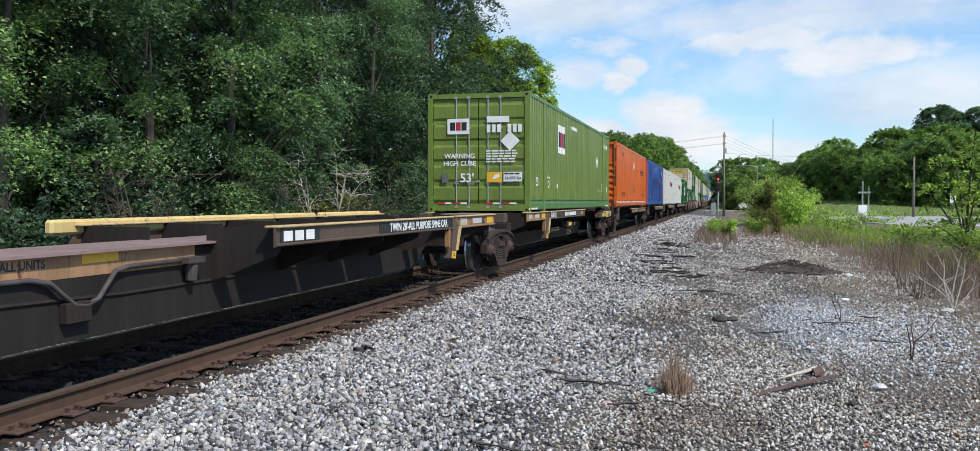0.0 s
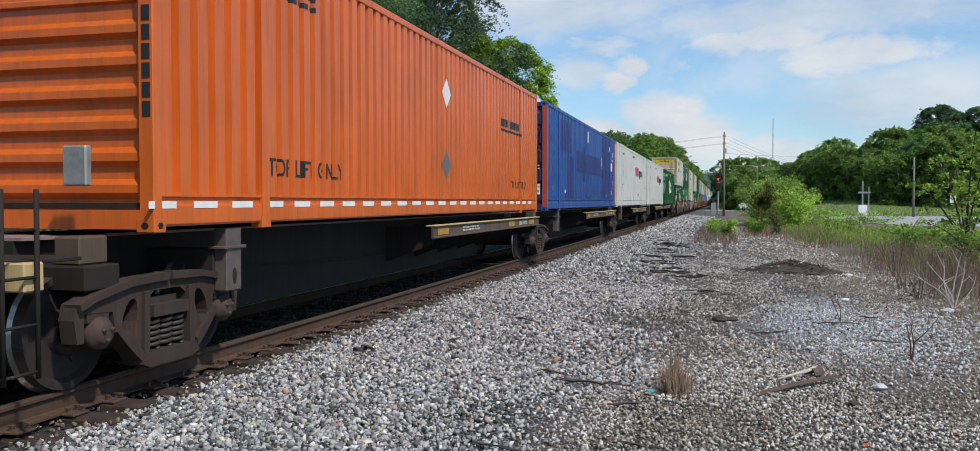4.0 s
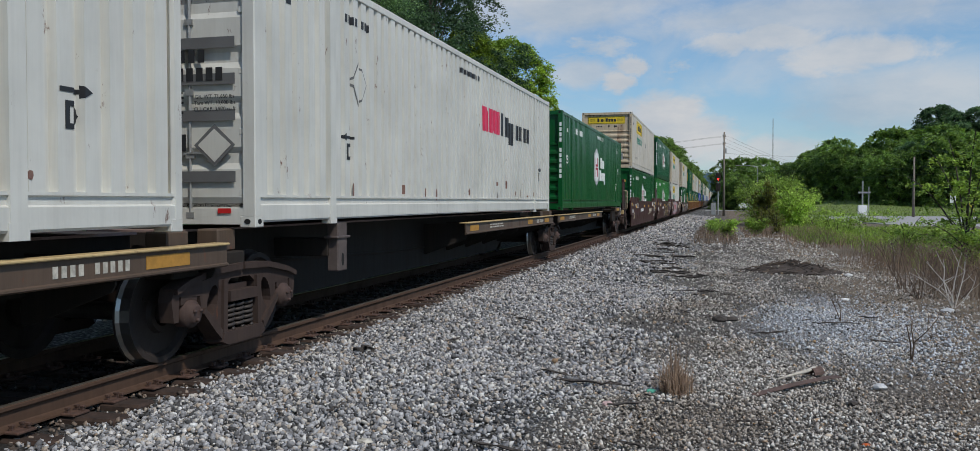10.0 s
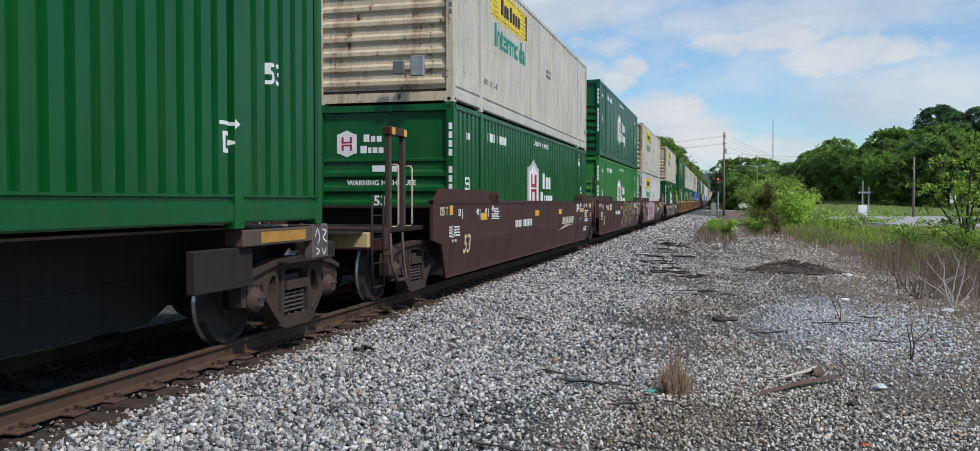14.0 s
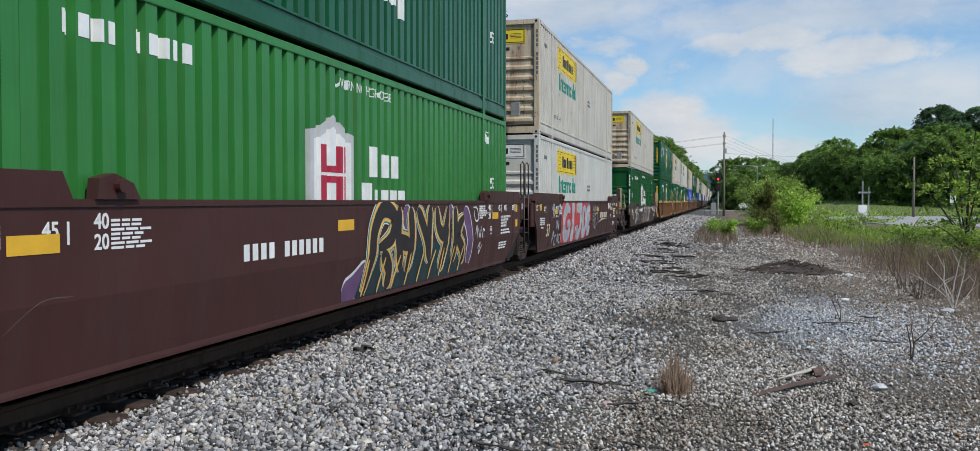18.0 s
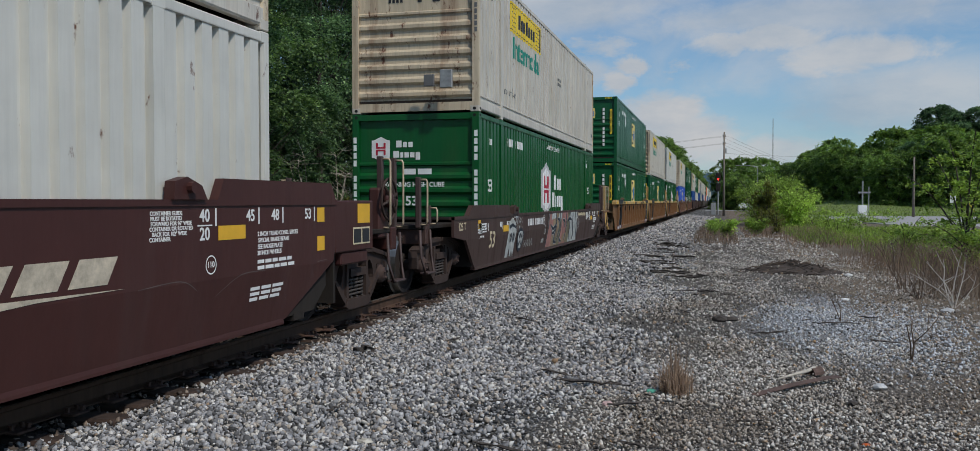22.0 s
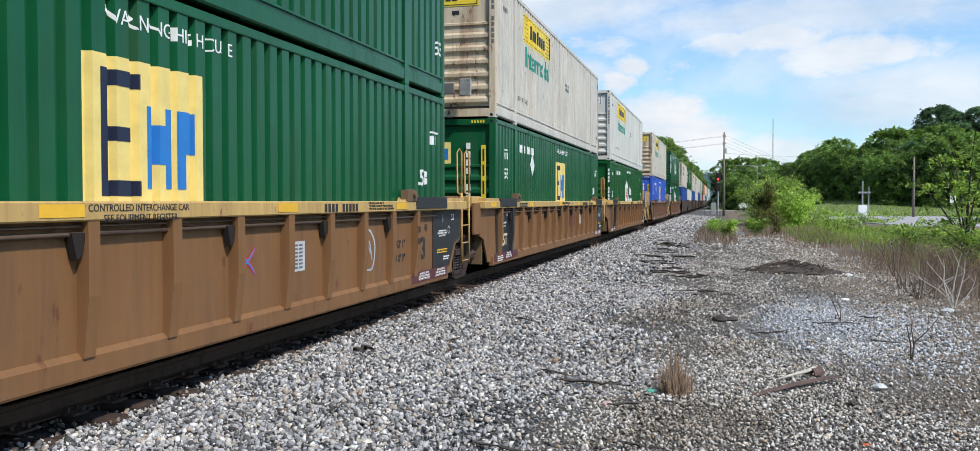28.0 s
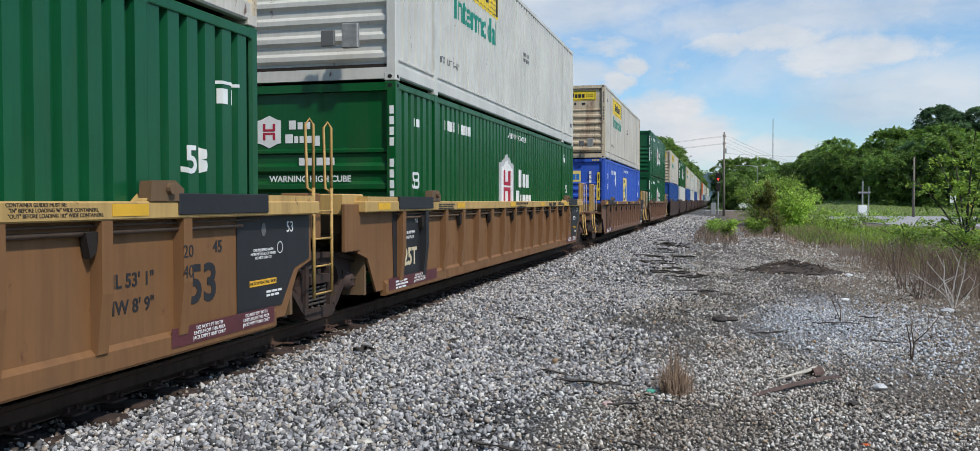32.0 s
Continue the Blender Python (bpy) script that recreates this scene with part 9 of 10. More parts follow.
    # tangled brown stems through the weeds
    for i in range(46):
        x, y = rnd.uniform(3.6, 8.5), rnd.uniform(15.5, 27)
        if x < 3.4 + (y < 17) * 0.6:
            continue
        tang = thing("weed_stem", "thin branching brown dead weed stem", "weed", "dead weeds on the verge", pose(x, y, -0.38, 0, 0, rnd.uniform(0, 360)))
        bm = bmesh.new()
        h = rnd.uniform(0.5, 1.15)
        p = [Vector((0.10 * h * k * k * rng.normal() + 0.02 * rng.normal(), 0.10 * h * k * k * rng.normal(), h * k)) for k in (0, 0.3, 0.6, 0.85, 1.0)]
        tube(bm, p, [0.006, 0.005, 0.004, 0.003, 0.002], 5)
        for j in (1, 2, 2, 3, 3):
            q = p[j] + Vector((0.22 * rng.normal(), 0.22 * rng.normal(), 0.14 + 0.14 * rng.random())) * h
            tube(bm, [p[j], (p[j] + q) / 2, q], [0.0035, 0.003, 0.0015], 4)
        part("stem", bm, "dead_brown" if i % 3 else "dead_wood", tang)
    # undergrowth below the trees on the far side of the track
    und = [make_shrub(81, 3.0, 1.6, 0.10, 6500, "leaf_shaded", "green undergrowth bush below the trees", 14), make_shrub(82, 2.9, 1.5, 0.13, 3200, "leaf_olive", "olive undergrowth bush with dead twigs", 14)]
    first = set()
    for i in range(17):
        k = 1 if i % 4 == 1 else 0
        m = pose(-10.9 + rnd.uniform(-0.5, 0.5), 5.5 + i * 3.4, -0.45, 0, 0, rnd.uniform(0, 360))
        if k not in first:
            und[k].matrix_basis = m
            first.add(k)
        else:
            copy_thing(und[k], m)
    for i in range(22):
        copy_thing(und[0], pose(-13.2 - 2.6 * (i % 3) + rnd.uniform(-0.6, 0.6), 4.0 + i * 2.2, -0.3, 0, 0, rnd.uniform(0, 360)) @ Matrix.Scale(rnd.uniform(1.0, 1.35), 4))


def bare_bush(x, y, h, n, seed, key):
    """A leafless bush: stems from one root, each forking twice."""
    rng = np.random.default_rng(seed)
    t = thing("bare_bush", "pale leafless bush before the dark wood", "bush", "bare bushes", pose(x, y, -0.45))
    for i in range(n):
        a, o = rng.random() * 6.28, h * (0.15 + 0.35 * rng.random())
        p = [Vector((o * math.cos(a) * k + 0.05 * rng.normal(), o * math.sin(a) * k + 0.05 * rng.normal(), h * (0.7 + 0.3 * rng.random()) * k)) for k in (0, 0.35, 0.7, 1.0)]
        bm = bmesh.new()
        tube(bm, p, [0.016, 0.013, 0.010, 0.005], 5)
        for j in (1, 2, 2, 3, 3):
            for _ in range(2):
                q = p[j] + Vector((0.30 * rng.normal(), 0.30 * rng.normal(), 0.20 + 0.15 * rng.normal())) * h * 0.32
                tube(bm, [p[j], (p[j] + q) / 2 + Vector((0, 0, 0.03)), q], [0.008, 0.006, 0.003], 4)
                e = q + Vector((0.16 * rng.normal(), 0.16 * rng.normal(), -0.05)) * h * 0.5
                tube(bm, [(p[j] + q) / 2, ((p[j] + q) / 2 + e) / 2, e], [0.006, 0.004, 0.002], 4)
        part("stem", bm, key, t)


BUSHES = ((-10.4, 22.0, 3.2, 9, 41, "dead_wood"), (-10.5, 25.0, 2.8, 8, 42, "dead_brown"), (-10.4, 14.0, 2.6, 8, 43, "dead_brown"), (-10.4, 18.6, 2.2, 8, 44, "dead_brown"))


# ---- stones ----
def stones(name, label, n, area, rmin, rmax, key, seed, zoff, keep=None, parent=None, fine=False, heap=0.0):
    """Crushed stones, each a deformed block with flat faces."""
    rng = np.random.default_rng(seed)
    x0, x1, y0, y1 = area
    x, y = x0 + (x1 - x0) * rng.random(n), y0 + (y1 - y0) * rng.random(n)
    if keep is not None:
        ok = keep(x, y, rng)
        x, y = x[ok], y[ok]
        n = len(x)
    z = np.array([ground_z(a, b) + 0.05 * noise.noise((a * 0.5, b * 0.35, 3.1)) * (abs(a - TRACK_X) > 1.9) for a, b in zip(x, y)])
    r = rmin + (rmax - rmin) * rng.random(n) ** 1.7
    if fine:
        g = (1 + 5 ** 0.5) / 2
        base = np.array([(-1, g, 0), (1, g, 0), (-1, -g, 0), (1, -g, 0), (0, -1, g), (0, 1, g), (0, -1, -g), (0, 1, -g), (g, 0, -1), (g, 0, 1), (-g, 0, -1), (-g, 0, 1)]) / 1.9
        tri = np.array([(0, 11, 5), (0, 5, 1), (0, 1, 7), (0, 7, 10), (0, 10, 11), (1, 5, 9), (5, 11, 4), (11, 10, 2), (10, 7, 6), (7, 1, 8), (3, 9, 4), (3, 4, 2), (3, 2, 6), (3, 6, 8), (3, 8, 9), (4, 9, 5), (2, 4, 11), (6, 2, 10), (8, 6, 7), (9, 8, 1)])
    else:
        base = np.array([(-1, -1, -1), (1, -1, -1), (1, 1, -1), (-1, 1, -1), (-1, -1, 1), (1, -1, 1), (1, 1, 1), (-1, 1, 1)]) * 0.66
        tri = np.array([(3, 2, 1), (3, 1, 0), (4, 5, 6), (4, 6, 7), (0, 1, 5), (0, 5, 4), (1, 2, 6), (1, 6, 5), (2, 3, 7), (2, 7, 6), (3, 0, 4), (3, 4, 7)])
    nv = len(base)
    v = base[None] * (1 + 0.17 * rng.normal(size=(n, nv, 1))) + 0.16 * rng.normal(size=(n, nv, 3))
    for k in range(4):
        # broken off along a plane
        pn = rng.normal(size=(n, 1, 3))
        pn /= np.linalg.norm(pn, axis=2)[:, :, None]
        over = (v * pn).sum(2, keepdims=True) - (0.42 + 0.3 * rng.random((n, 1, 1)))
        v = v - np.maximum(over, 0) * pn
    v *= (0.60 + 0.85 * rng.random((n, 1, 3)))
    q = rng.normal(size=(n, 4))
    q /= np.linalg.norm(q, axis=1)[:, None]
    w, a, b, c = q.T
    R = np.stack([np.stack([1 - 2 * (b * b + c * c), 2 * (a * b - c * w), 2 * (a * c + b * w)], 1), np.stack([2 * (a * b + c * w), 1 - 2 * (a * a + c * c), 2 * (b * c - a * w)], 1), np.stack([2 * (a * c - b * w), 2 * (b * c + a * w), 1 - 2 * (a * a + b * b)], 1)], 1)
    v = np.einsum("nij,nkj->nki", R, v) * r[:, None, None]
    v += np.stack([x, y, z + zoff + r * 0.35 + heap * rng.random(n) ** 1.5], 1)[:, None, :]
    f = (np.arange(n)[:, None, None] * nv + tri[None]).reshape(-1, 3)
    return tagged(mesh_from(name, v.reshape(-1, 3), f, key, parent), label, "gravel", kind="stuff")


def toe(x, y, rng):
    """Thins the ballast out towards its ragged toe."""
    e = -1.5 + 0.5 * np.sin(y * 0.8) + 0.3 * np.sin(y * 2.1 + 2)
    return rng.random(len(x)) < np.clip((e + 0.7 - x) / 1.4, 0.03, 1)


def bed(x, y, rng):
    """Few stones over the ties and close to the rail, many past their ends."""
    return toe(x, y, rng) & (rng.random(len(x)) < np.clip((x + 4.70) / 0.30, 0.06, 1))


def build_stones():
    stones("ballast", "pale grey crushed-stone ballast", 44000, (-4.75, -0.4, 3.6, 9.5), 0.011, 0.029, "ballast_stone", 1, -0.004, bed, fine=True, heap=0.028)
    stones("ballast", "pale grey crushed-stone ballast", 44000, (-4.75, -0.4, 9.5, 19), 0.014, 0.034, "ballast_stone", 2, -0.005, bed, heap=0.03)
    stones("ballast", "pale grey crushed-stone ballast", 20000, (-4.7, -0.6, 19, 45), 0.022, 0.048, "ballast_stone", 3, -0.010, bed, heap=0.04)
    stones("ballast", "pale grey crushed-stone ballast", 5500, (-4.6, -0.6, 45, 110), 0.05, 0.10, "ballast_stone", 9, -0.03, bed)
    stones("ballast", "oily ballast between the rails, colour darkened for shade below the train", 6000, (-7.2, -4.9, 2.5, 22), 0.016, 0.040, "grimy_shaded_stone", 4, 0.03)
    stones("ballast", "rust-stained ballast between the tie ends", 1300, (-4.98, -4.45, 3.0, 18), 0.014, 0.030, "rusty_stone", 18, 0.0, heap=0.03)
    stones("ballast", "pale ballast on the far side of the track", 1800, (-10.2, -8.4, 4, 26), 0.03, 0.06, "ballast_stone", 8, -0.01)
    stones("gravel", "dark old gravel and cinders", 60000, (-1.8, 4.6, 4.6, 12), 0.006, 0.020, "old_stone", 5, 0.0, lambda x, y, rng: rng.random(len(x)) < np.clip((x + 1.9) / 1.0, 0.2, 1) * np.clip(0.75 + 0.9 * cover(x, y), 0.35, 1), heap=0.012)
    stones("gravel", "dark old gravel and cinders", 34000, (-1.6, 4.6, 12, 30), 0.009, 0.027, "old_stone", 6, 0.0, lambda x, y, rng: rng.random(len(x)) < np.clip(0.65 + 0.9 * cover(x, y), 0.25, 1), heap=0.015)
    stones("gravel", "dark old gravel and cinders", 5000, (-1.2, 3.8, 30, 60), 0.02, 0.05, "old_stone", 10, -0.008)
    stones("gravel", "chalky pale gravel drift", 26000, (-0.2, 4.6, 8.5, 19), 0.009, 0.023, "pale_stone", 7, 0.004, lambda x, y, rng: rng.random(len(x)) < np.exp(-((((x - 2.0) / 1.3) ** 2 + ((y - 13.6) / 3.0) ** 2)) ** 1.5), heap=0.012)


def cover(x, y):
    """Where gravel lies thick (above 0) and where bare cinders show (below 0)."""
    return np.sin(x * 1.9 + 0.7 * np.sin(y * 0.8)) * np.sin(y * 0.75 + 1.3 * np.sin(x * 1.1)) + 0.35 * np.sin(x * 4.3 + y * 1.7)


# grime colour taken down further for the shade under the train
MAT["grimy_shaded_stone"] = stone_mat("grimy_shaded_stone", [(0.0, (0.012, 0.010, 0.009)), (0.6, (0.032, 0.027, 0.023)), (1.0, (0.10, 0.088, 0.076))])
MAT["pale_stone"] = stone_mat("pale_stone", [(0.0, (0.16, 0.165, 0.175)), (0.4, (0.42, 0.44, 0.475)), (1.0, (0.62, 0.645, 0.69))])
MAT["rusty_stone"] = stone_mat("rusty_stone", [(0.0, (0.06, 0.045, 0.036)), (0.5, (0.17, 0.125, 0.095)), (1.0, (0.36, 0.29, 0.235))])


# ---- debris on the ground ----
def stick(x, y, length, turn, r, key="char_wood", label="rotten black stick lying on the stones", name="stick", z=None):
    rng = np.random.default_rng(int(abs(x * 131 + y * 71 + length * 17)))
    bm = bmesh.new()
    n = 6
    pts = [(length * (k / n - 0.5 + 0.03 * rng.normal()), r * 1.6 * rng.normal() * 0.6, r * 0.5 + r * 0.5 * rng.normal()) for k in range(n + 1)]
    tube(bm, pts, [r * (0.35 + 0.65 * math.sin(math.pi * (0.12 + 0.76 * k / n))) * (0.5 + 0.8 * rng.random()) for k in range(n + 1)], 5)
    for vv in bm.verts:
        vv.co.y += 0.35 * r * rng.normal()
        vv.co.z = vv.co.z * 0.7 + 0.25 * r * rng.normal()
    ob = part(name, bm, key)
    ob.matrix_basis = pose(x, y, (ground_z(x, y) + 0.055) if z is None else z, 0, 0, turn)
    return tagged(ob, label, "debris", "sticks on the ballast")


def build_debris():
    rnd = random.Random(8)
    for x, y, ln, a, r in ((-2.7, 12.2, 0.55, -40, 0.022), (-3.75, 8.85, 0.22, 20, 0.05), (-1.2, 8.4, 0.62, 5, 0.028), (-0.75, 7.6, 0.45, 40, 0.02), (-1.6, 8.8, 0.5, -30, 0.016), (-1.2, 22.0, 1.1, -25, 0.05), (-1.75, 25.0, 1.2, -35, 0.06), (-1.5, 23.4, 0.8, -20, 0.05), (-2.1, 28, 1.4, -40, 0.06), (-1.9, 32, 1.5, -45, 0.07), (-2.3, 36, 1.5, -50, 0.07), (-0.6, 21.0, 0.7, 15, 0.05), (-3.3, 6.1, 0.30, -60, 0.016), (-3.0, 6.5, 0.26, 80, 0.02), (-1.5, 6.0, 0.5, -25, 0.018), (0.6, 12.2, 0.5, 30, 0.018), (1.6, 13.4, 0.7, 10, 0.016), (-0.5, 17.5, 0.8, 5, 0.03), (-2.4, 16.5, 0.5, 60, 0.02), (-3.1, 10.0, 0.35, 70, 0.018), (2.0, 11.8, 0.45, -30, 0.014), (-2.2, 9.6, 0.4, 75, 0.016), (-1.9, 7.4, 0.3, 50, 0.014)):
        stick(x, y, ln, a, r * 0.8)
    for i in range(46):
        y = rnd.uniform(5.0, 20.0)
        stick(rnd.uniform(-2.4, 2.6) if i % 3 else rnd.uniform(-1.6, 0.6), y, rnd.uniform(0.10, 0.34), rnd.uniform(0, 180), rnd.uniform(0.006, 0.014))
    for i in range(16):
        y = rnd.uniform(20, 40)
        stick(-1.2 - (y - 20) * 0.045 + rnd.uniform(-0.5, 0.5), y, rnd.uniform(0.4, 1.0), rnd.uniform(-60, 10), rnd.uniform(0.02, 0.045))
    # heap of charred bark and splinters
    heap = thing("debris_heap", "low heap of charred bark and splinters", "debris heap")
    heap.matrix_basis = pose(1.7, 23.2, -0.36)
    rng = np.random.default_rng(13)
    bm = bmesh.new()
    rings = []
    for j, k in enumerate((1.0, 0.8, 0.55, 0.3, 0.08)):
        rings.append([bm.verts.new((1.25 * k * math.cos(a) * (1 + 0.12 * rng.normal()), 0.85 * k * math.sin(a) * (1 + 0.12 * rng.normal()), 0.33 * (1 - k) ** 0.8 + 0.03 * rng.normal() * (j > 0))) for a in np.linspace(0, 2 * math.pi, 19)[:-1]])
    for a, b in zip(rings, rings[1:]):
        for k in range(18):
            bm.faces.new((a[k], a[(k + 1) % 18], b[(k + 1) % 18], b[k]))
    bm.faces.new(rings[-1])
    part("mound", bm, "heap_soil", heap)
    for i in range(170):
        a, o = rng.random() * 6.28, rng.random() ** 0.6
        x, y = 1.3 * o * math.cos(a), 0.95 * o * math.sin(a)
        ln, r = 0.07 + 0.26 * rng.random() ** 2, 0.010 + 0.018 * rng.random()
        m = pose(x, y, 0.33 * (1 - o) ** 0.8 + 0.03, 0, 12 * rng.normal(), rng.random() * 360)
        shared("splinter", "splinter", lambda: cbox(-0.5, 0.5, -0.06, 0.06, -0.035, 0.035, 0.02), ("char_wood", "dead_brown", "heap_soil")[i % 3] if i % 13 else "dead_wood", heap, m @ Matrix.Diagonal((ln, r * 12, r * 14, 1)))
    # rusty scrap strip and a pale pipe with a dark open end
    strip = thing("scrap_strip", "rusty bent sheet-metal strip on the gravel", "scrap metal")
    strip.matrix_basis = pose(0.74, 8.95, -0.335, 8, 0, 49)
    bm = bmesh.new()
    prism(bm, [(-0.66, 0.0), (-0.6, 0.008), (-0.1, 0.035), (0.45, 0.045), (0.66, 0.03), (0.66, 0.024), (0.45, 0.038), (-0.1, 0.028), (-0.6, 0.002)], 1, -0.035, 0.035)
    part("strip", bm, "rust_dark", strip)
    pipe = thing("scrap_pipe", "short pale pipe with a black open end", "pipe")
    pipe.matrix_basis = pose(0.78, 9.45, -0.335, 0, 0, 48)
    bm = bmesh.new()
    tube(bm, [(-0.32, 0, 0.015), (-0.05, 0.012, 0.03), (0.14, 0.0, 0.045), (0.27, 0, 0.07)], [0.010, 0.015, 0.018, 0.02], 8)
    part("shaft", bm, "dead_wood", pipe, "", True)
    bm = bmesh.new()
    arc = [(0.055 * math.cos(t), 0.075 * math.sin(t)) for t in np.linspace(0, math.pi, 9)] + [(0.045 * math.cos(t), 0.062 * math.sin(t)) for t in np.linspace(math.pi, 0, 9)]
    prism(bm, arc, 0, 0.20, 0.36)
    part("half_shell", bm, "rust_dark", pipe, "dark bent half shell")
    # lumps and litter
    for x, y, s, key, lab, nm in ((0.0, 13.6, 0.11, "char_wood", "dark lump of coal-black rock", "rock"), (0.16, 13.7, 0.08, "char_wood", "dark lump of coal-black rock", "rock"), (1.15, 8.3, 0.045, "char_wood", "small black lump of cinder", "rock"), (-3.65, 8.8, 0.07, "char_wood", "charred wood chunk on the ballast", "wood_chunk"), (1.5, 9.1, 0.06, "mark_pale", "pale block of broken concrete", "rubble"), (3.6, 15.7, 0.08, "mark_pale", "pale slab of broken concrete", "rubble"), (-0.62, 8.35, 0.045, "mint", "scrap of mint-green plastic", "litter"), (1.05, 6.9, 0.03, "orange", "small orange scrap of litter", "litter"), (-0.95, 7.7, 0.05, "pinkish", "crumpled pinkish paper scrap", "litter"), (-2.5, 5.9, 0.045, "mark_chalk", "pale stone lying on the ballast", "rock"), (3.0, 22.6, 0.08, "mark_white", "white scrap by the weeds", "litter"), (2.2, 17.0, 0.06, "mark_white", "pale stone on the gravel", "rock"), (1.7, 8.0, 0.03, "mark_pale", "pale flat stone on the gravel", "rubble"), (-0.3, 10.2, 0.025, "mark_pale", "pale stone on the cinders", "rock")):
        bm = bmesh.new()
        bmesh.ops.create_icosphere(bm, subdivisions=2, radius=s)
        rg = np.random.default_rng(int(abs(x) * 100 + y * 10))
        for vv in bm.verts:
            vv.co *= 0.8 + 0.35 * rg.random()
            vv.co.z *= 0.55
            vv.co.x *= 1.4
        ob = part(nm, bm, key)
        ob.matrix_basis = pose(x, y, ground_z(x, y) + s * 0.3, 0, 0, rnd.uniform(0, 180))
        tagged(ob, lab, "debris")


MAT["rust_dark"] = plain("dark_rust_sheet", (0.10, 0.062, 0.05), 0.85, 0, 0.35, 12)
MAT["dead_brown"] = plain("brown_dead_stem", (0.12, 0.085, 0.06), 0.9, 0, 0.3, 20)
MAT["heap_soil"] = plain("dark_brown_bark_mulch", (0.062, 0.048, 0.040), 0.95, 0, 0.6, 30)
MAT["pale_wood"] = plain("bleached_dead_wood", (0.56, 0.52, 0.47), 0.9, 0, 0.2, 25)
MAT["mint"] = plain("mint_plastic", (0.12, 0.50, 0.33), 0.4)
MAT["pinkish"] = plain("pink_paper", (0.55, 0.38, 0.36), 0.8)


# ---- far things ----
def utility_pole(x, y, h, label, arms=True, lean=0.0):
    p = thing("utility_pole", label, "utility pole", "utility poles", pose(x, y, -0.4, 0, lean, 72))
    bm = bmesh.new()
    tube(bm, [(0, 0, 0), (0, 0, h * 0.5), (0, 0, h)], [0.15, 0.12, 0.09], 10)
    part("shaft", bm, "pole_wood", p, "", True)
    if arms:
        for z in (h - 0.5, h - 1.4):
            part("crossarm", cbox(-0.5, 0.5, -0.05, 0.05, z - 0.05, z + 0.05, 0.01), "pole_wood", p)
            for xx in (-0.45, -0.22, 0.22, 0.45):
                bm = bmesh.new()
                tube(bm, [(xx, 0, z + 0.06), (xx, 0, z + 0.12), (xx, 0, z + 0.22)], [0.04, 0.06, 0.03], 8)
                part("insulator", bm, "galvanised", p)
        bm = bmesh.new()
        tube(bm, [(0.24, -0.1, h - 2.6), (0.24, -0.1, h - 2.0)], 0.14, 12)
        part("transformer", bm, "galvanised", p, "grey transformer can")
    return p


def wire(a, b, sag, label="slack black overhead power cable"):
    bm = bmesh.new()
    pts = [tuple(a[i] + (b[i] - a[i]) * k - (sag * 4 * k * (1 - k) if i == 2 else 0) for i in range(3)) for k in np.linspace(0, 1, 15)]
    tube(bm, pts, 0.010, 4)
    return tagged(part("overhead_wire", bm, "rubber"), label, "cable", "overhead wires")


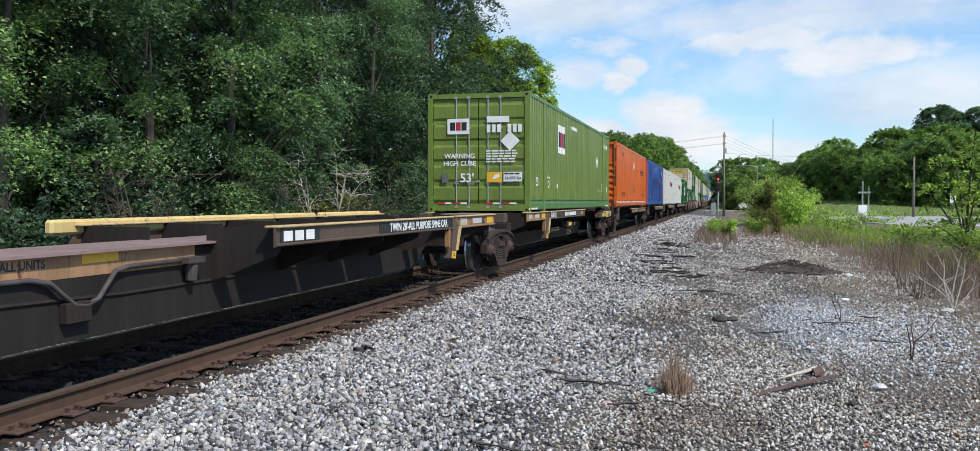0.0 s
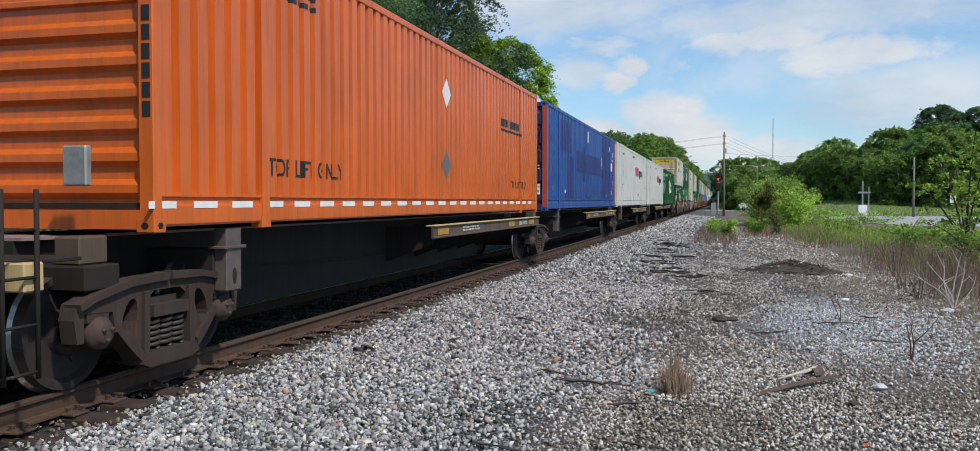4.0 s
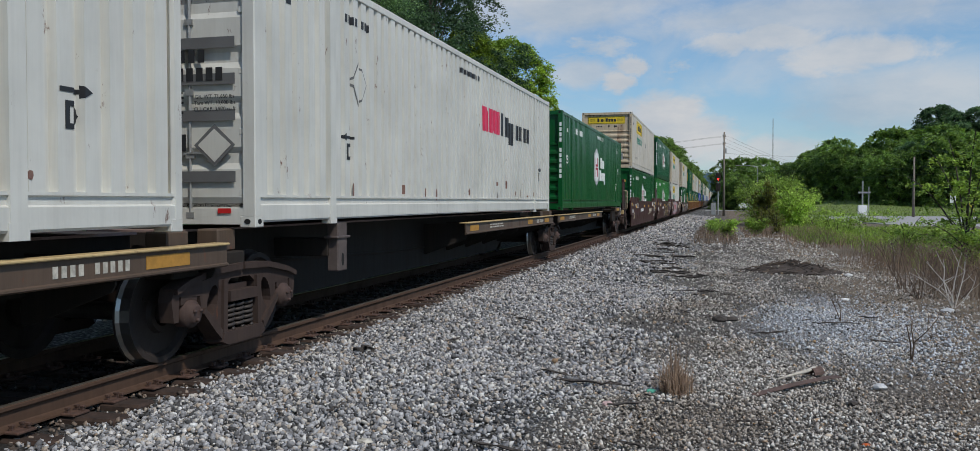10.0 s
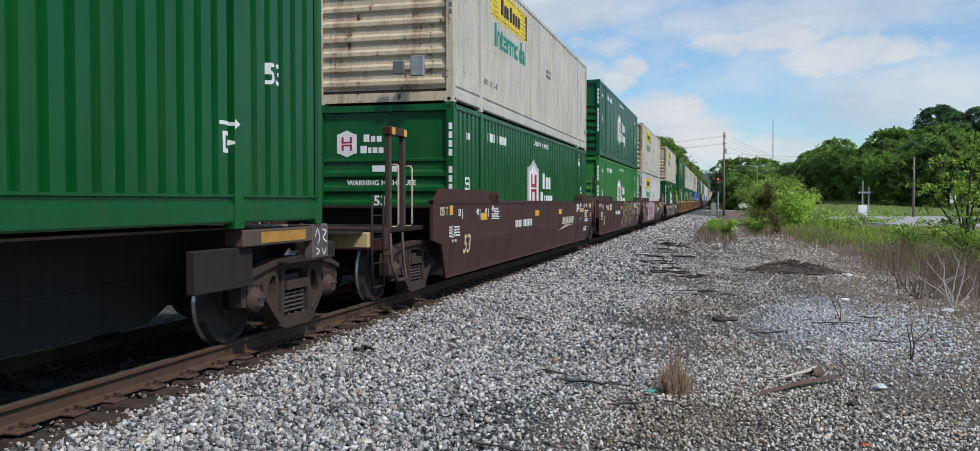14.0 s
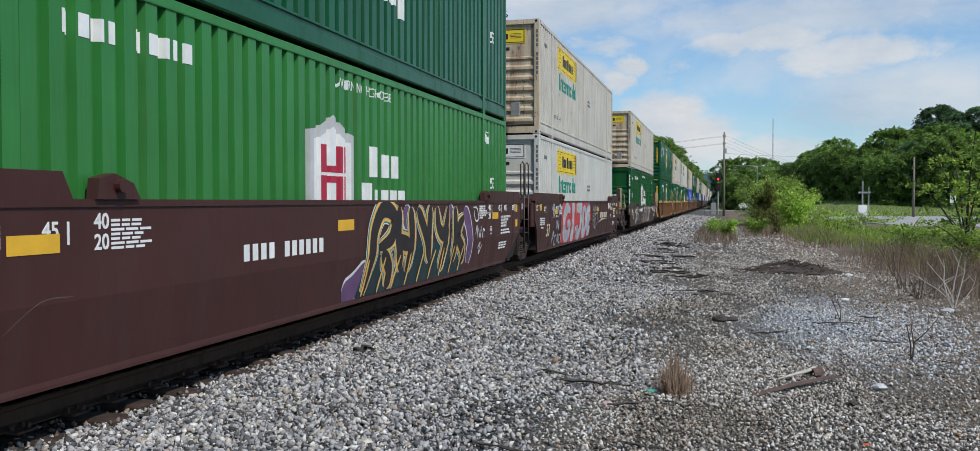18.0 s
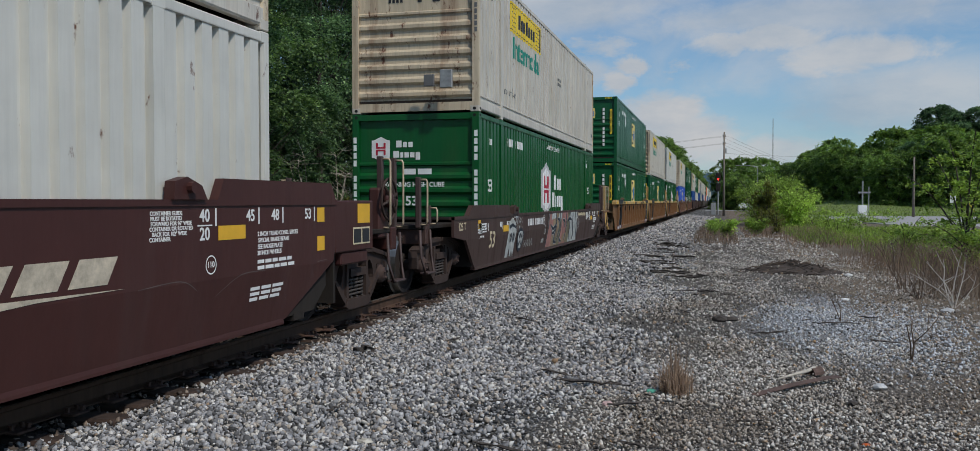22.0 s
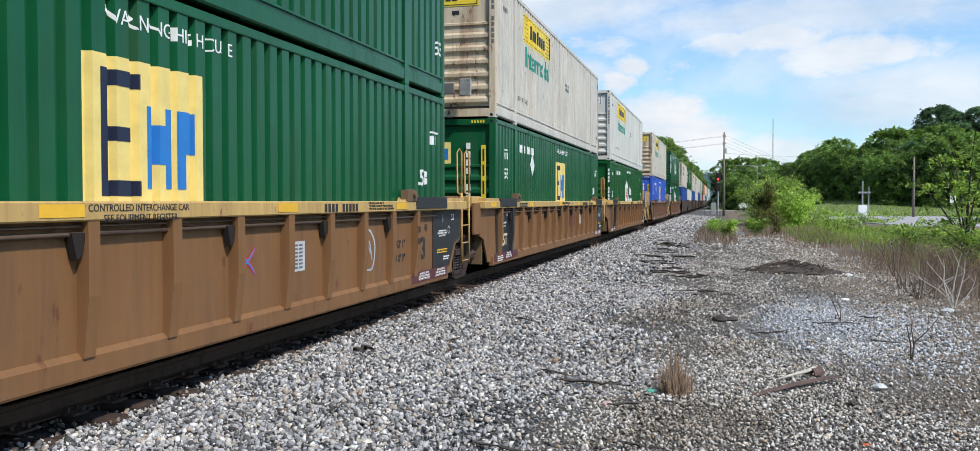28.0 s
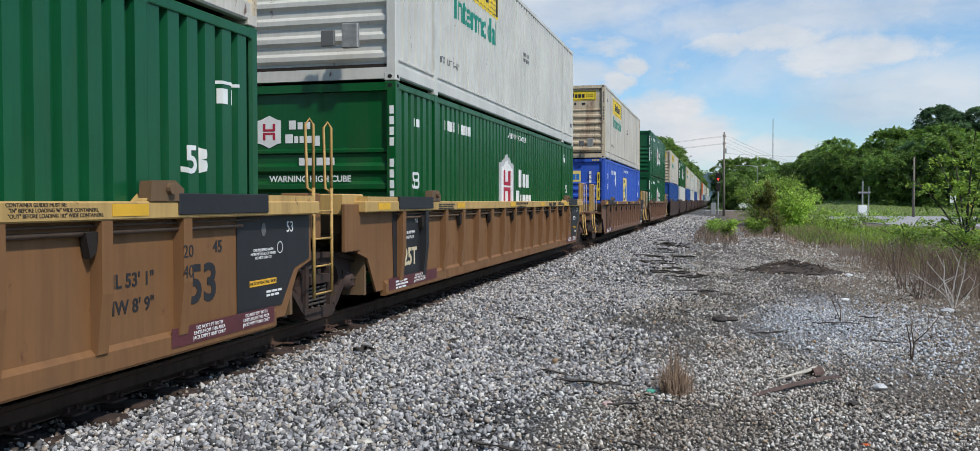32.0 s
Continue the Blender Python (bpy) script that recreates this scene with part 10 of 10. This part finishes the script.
def build_far():
    road = bmesh.new()
    prism(road, [(9.0, 92), (13.0, 68), (70, 60), (140, 62), (140, 128), (60, 112), (26, 110), (8.5, 116)], 2, -0.34, -0.27)
    tagged(part("road", road, "asphalt"), "pale worn asphalt road beyond the verge", "road", kind="structure")
    lane = bmesh.new()
    prism(lane, [(-40, 168), (60, 168), (60, 177), (-40, 177)], 2, -0.33, -0.265)
    tagged(part("road", lane, "asphalt"), "pale asphalt street that crosses the track", "road", kind="structure")
    # far hills: their blue haze lies in the colour, no mist is built
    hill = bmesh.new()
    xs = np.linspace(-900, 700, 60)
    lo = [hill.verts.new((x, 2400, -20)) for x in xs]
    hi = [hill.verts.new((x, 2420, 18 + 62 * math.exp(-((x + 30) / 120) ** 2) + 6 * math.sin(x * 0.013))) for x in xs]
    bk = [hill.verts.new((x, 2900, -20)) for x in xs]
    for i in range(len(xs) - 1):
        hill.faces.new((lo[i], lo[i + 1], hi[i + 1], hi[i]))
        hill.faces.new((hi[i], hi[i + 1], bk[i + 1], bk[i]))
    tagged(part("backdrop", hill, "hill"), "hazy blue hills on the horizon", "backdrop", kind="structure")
    p1 = utility_pole(0.35, 112, 10.4, "tall weathered wooden utility pole with crossarms")
    utility_pole(20.7, 106, 6.8, "plain wooden utility pole by the road", False, 1.0)
    guy = bmesh.new()
    tube(guy, [(21.5, 103, 7.0), (26.0, 101, -0.3)], 0.015, 5)
    tagged(part("guy_wire", guy, "rubber"), "slack guy wire of a pole", "cable")
    guard = bmesh.new()
    tube(guard, [(25.0, 101.5, 1.5), (26.0, 101, -0.3)], 0.05, 7)
    tagged(part("guy_guard", guard, "mark_yellow"), "yellow plastic guy wire guard", "guard")
    utility_pole(34, 260, 12, "distant plain wooden utility pole")
    for dz, dx in ((9.5, -0.45), (9.5, 0.45), (8.6, -0.45), (8.6, 0.45)):
        wire((0.35 + dx, 112, dz), (-44 + dx, 150, dz + 1.0), 0.9)
        wire((0.35 + dx, 112, dz), (34 + dx, 260, dz + 1.6), 2.0)
    for dz in (6.9, 5.2, 4.4):
        wire((21.2, 103, dz), (0.4, 112, dz + 0.5), 0.5)
        wire((21.2, 103, dz), (70, 95, dz + 0.6), 0.8)
    # lattice mast
    mast = thing("radio_mast", "thin tall grey radio mast", "mast", "", pose(14.2, 262, -0.5))
    bm = bmesh.new()
    for a in (0, 2.1, 4.2):
        tube(bm, [(0.20 * math.cos(a), 0.20 * math.sin(a), 0), (0.18 * math.cos(a), 0.18 * math.sin(a), 12), (0.10 * math.cos(a), 0.10 * math.sin(a), 25.5)], 0.035, 5)
    part("legs", bm, "galvanised", mast)
    bm = bmesh.new()
    for i in range(34):
        z = 0.5 + i * 0.72
        k = 0.20 - 0.1 * z / 26
        for a in (0, 2.1, 4.2):
            tube(bm, [(k * math.cos(a), k * math.sin(a), z), (k * math.cos(a + 2.1), k * math.sin(a + 2.1), z + 0.5)], 0.025, 4)
    part("bracing", bm, "galvanised", mast)
    # railway signal with a red light
    sig = thing("railway_signal", "railway signal mast with a red light", "signal", "", pose(-0.35, 118, -0.3))
    bm = bmesh.new()
    tube(bm, [(0, 0, 0), (0, 0, 5.6)], 0.09, 10)
    part("post", bm, "galvanised", sig)
    for z, lit in ((4.9, True), (3.6, False)):
        hd = part("signal_head", cbox(-0.30, 0.30, -0.16, 0.12, z - 0.55, z + 0.55, 0.05), "steel_dark", sig, "black signal head")
        for k, dz in enumerate((0.28, -0.28)):
            bm = bmesh.new()
            tube(bm, [(0, -0.16, z + dz), (0, -0.19, z + dz)], 0.12, 14)
            part("lens", bm, "red_glow" if lit and k == 1 else "void", hd)
    part("equipment_box", cbox(-0.9, -0.3, -0.3, 0.3, 0, 1.5, 0.03), "galvanised", sig, "grey equipment cabinet")
    # street lamps
    for x, y, h, w in ((5.8, 150, 7.6, -1), (33.5, 108, 6.2, 1)):
        lamp = thing("street_lamp", "grey street lamp with a curved arm", "street lamp", "street lamps", pose(x, y, -0.3))
        bm = bmesh.new()
        tube(bm, [(0, 0, 0), (0, 0, h - 0.6), (w * 0.2, 0, h - 0.2), (w * 1.2, 0, h), (w * 3.0, 0, h + 0.1)], [0.09, 0.07, 0.05, 0.045, 0.04], 8)
        part("post", bm, "galvanised", lamp, "", True)
        part("lamp_head", cbox(min(w * 2.8, w * 3.5), max(w * 2.8, w * 3.5), -0.12, 0.12, h + 0.02, h + 0.14, 0.03), "galvanised", lamp)
    # crossing signal and a white van by the street
    cs = thing("crossing_signal", "silver crossing signal post with lamps", "crossing signal", "", pose(16.3, 112, -0.3))
    bm = bmesh.new()
    tube(bm, [(0, 0, 0), (0, 0, 4.2)], 0.09, 8)
    tube(bm, [(0.7, 0.1, 0), (0.7, 0.1, 3.5)], 0.06, 8)
    part("post", bm, "galvanised", cs)
    part("light_bar", cbox(-0.5, 0.9, -0.08, 0.08, 2.7, 2.9, 0.02), "galvanised", cs)
    part("control_box", cbox(-0.5, 0.5, -0.3, 0.3, 0, 1.3, 0.03), "mark_white", cs)
    van = thing("van", "white van parked by the street crossing", "van", "", pose(5.6, 168, -0.27))
    bm = bmesh.new()
    prism(bm, [(-2.4, 0.45), (-2.4, 1.2), (-1.5, 1.4), (-0.9, 2.2), (2.4, 2.25), (2.4, 0.45)], 1, -0.95, 0.95)
    bmesh.ops.bevel(bm, geom=bm.edges[:], offset=0.06, segments=2, affect="EDGES")
    body = part("body", bm, "mark_white", van)
    bm = bmesh.new()
    prism(bm, [(-1.45, 1.42), (-0.92, 2.05), (-0.4, 2.05), (-0.4, 1.42)], 1, -0.957, 0.957)
    part("window", bm, "void", body)
    for x in (-1.5, 1.5):
        for yy in (-0.9, 0.9):
            bm = bmesh.new()
            tube(bm, [(x, yy - 0.1, 0.33), (x, yy + 0.1, 0.33)], 0.33, 16)
            part("wheel", bm, "rubber", van)
    sign = thing("sign_post", "small white sign on a thin post", "sign", "", pose(24.2, 104, -0.3))
    bm = bmesh.new()
    tube(bm, [(0, 0, 0), (0, 0, 2.4)], 0.03, 6)
    part("post", bm, "galvanised", sign)
    part("plate", cbox(-0.28, 0.28, -0.02, 0.02, 1.6, 2.4, 0.008), "mark_white", sign)


m_red, nt_red, b_red = node_mat("red_glow")
b_red.inputs["Base Color"].default_value = (0.6, 0.02, 0.02, 1)
b_red.inputs["Emission Color"].default_value = (1.0, 0.03, 0.02, 1)
b_red.inputs["Emission Strength"].default_value = 4.0
MAT["red_glow"] = m_red

build_trees()
build_verge()
for bush in BUSHES:
    bare_bush(*bush)
build_stones()
build_debris()
build_far()


# ---- what moves ----
def motions():
    times = [float(i) for i in range(33)]
    way = [gone(t) for t in times]
    for ob, y, z in TRAIN:
        walk(ob, [(t, pose(TRACK_X, y - s, z)) for t, s in zip(times, way)])
    # wheels roll on the rails
    ticks = [i * 2 / 30 for i in range(481)]
    turns = [math.degrees(gone(t) / 0.457) for t in ticks]
    for w, dy in WHEELSETS:
        walk(w, [(t, pose(0, dy, 0.457, a, 0, 0)) for t, a in zip(ticks, turns)])


motions()
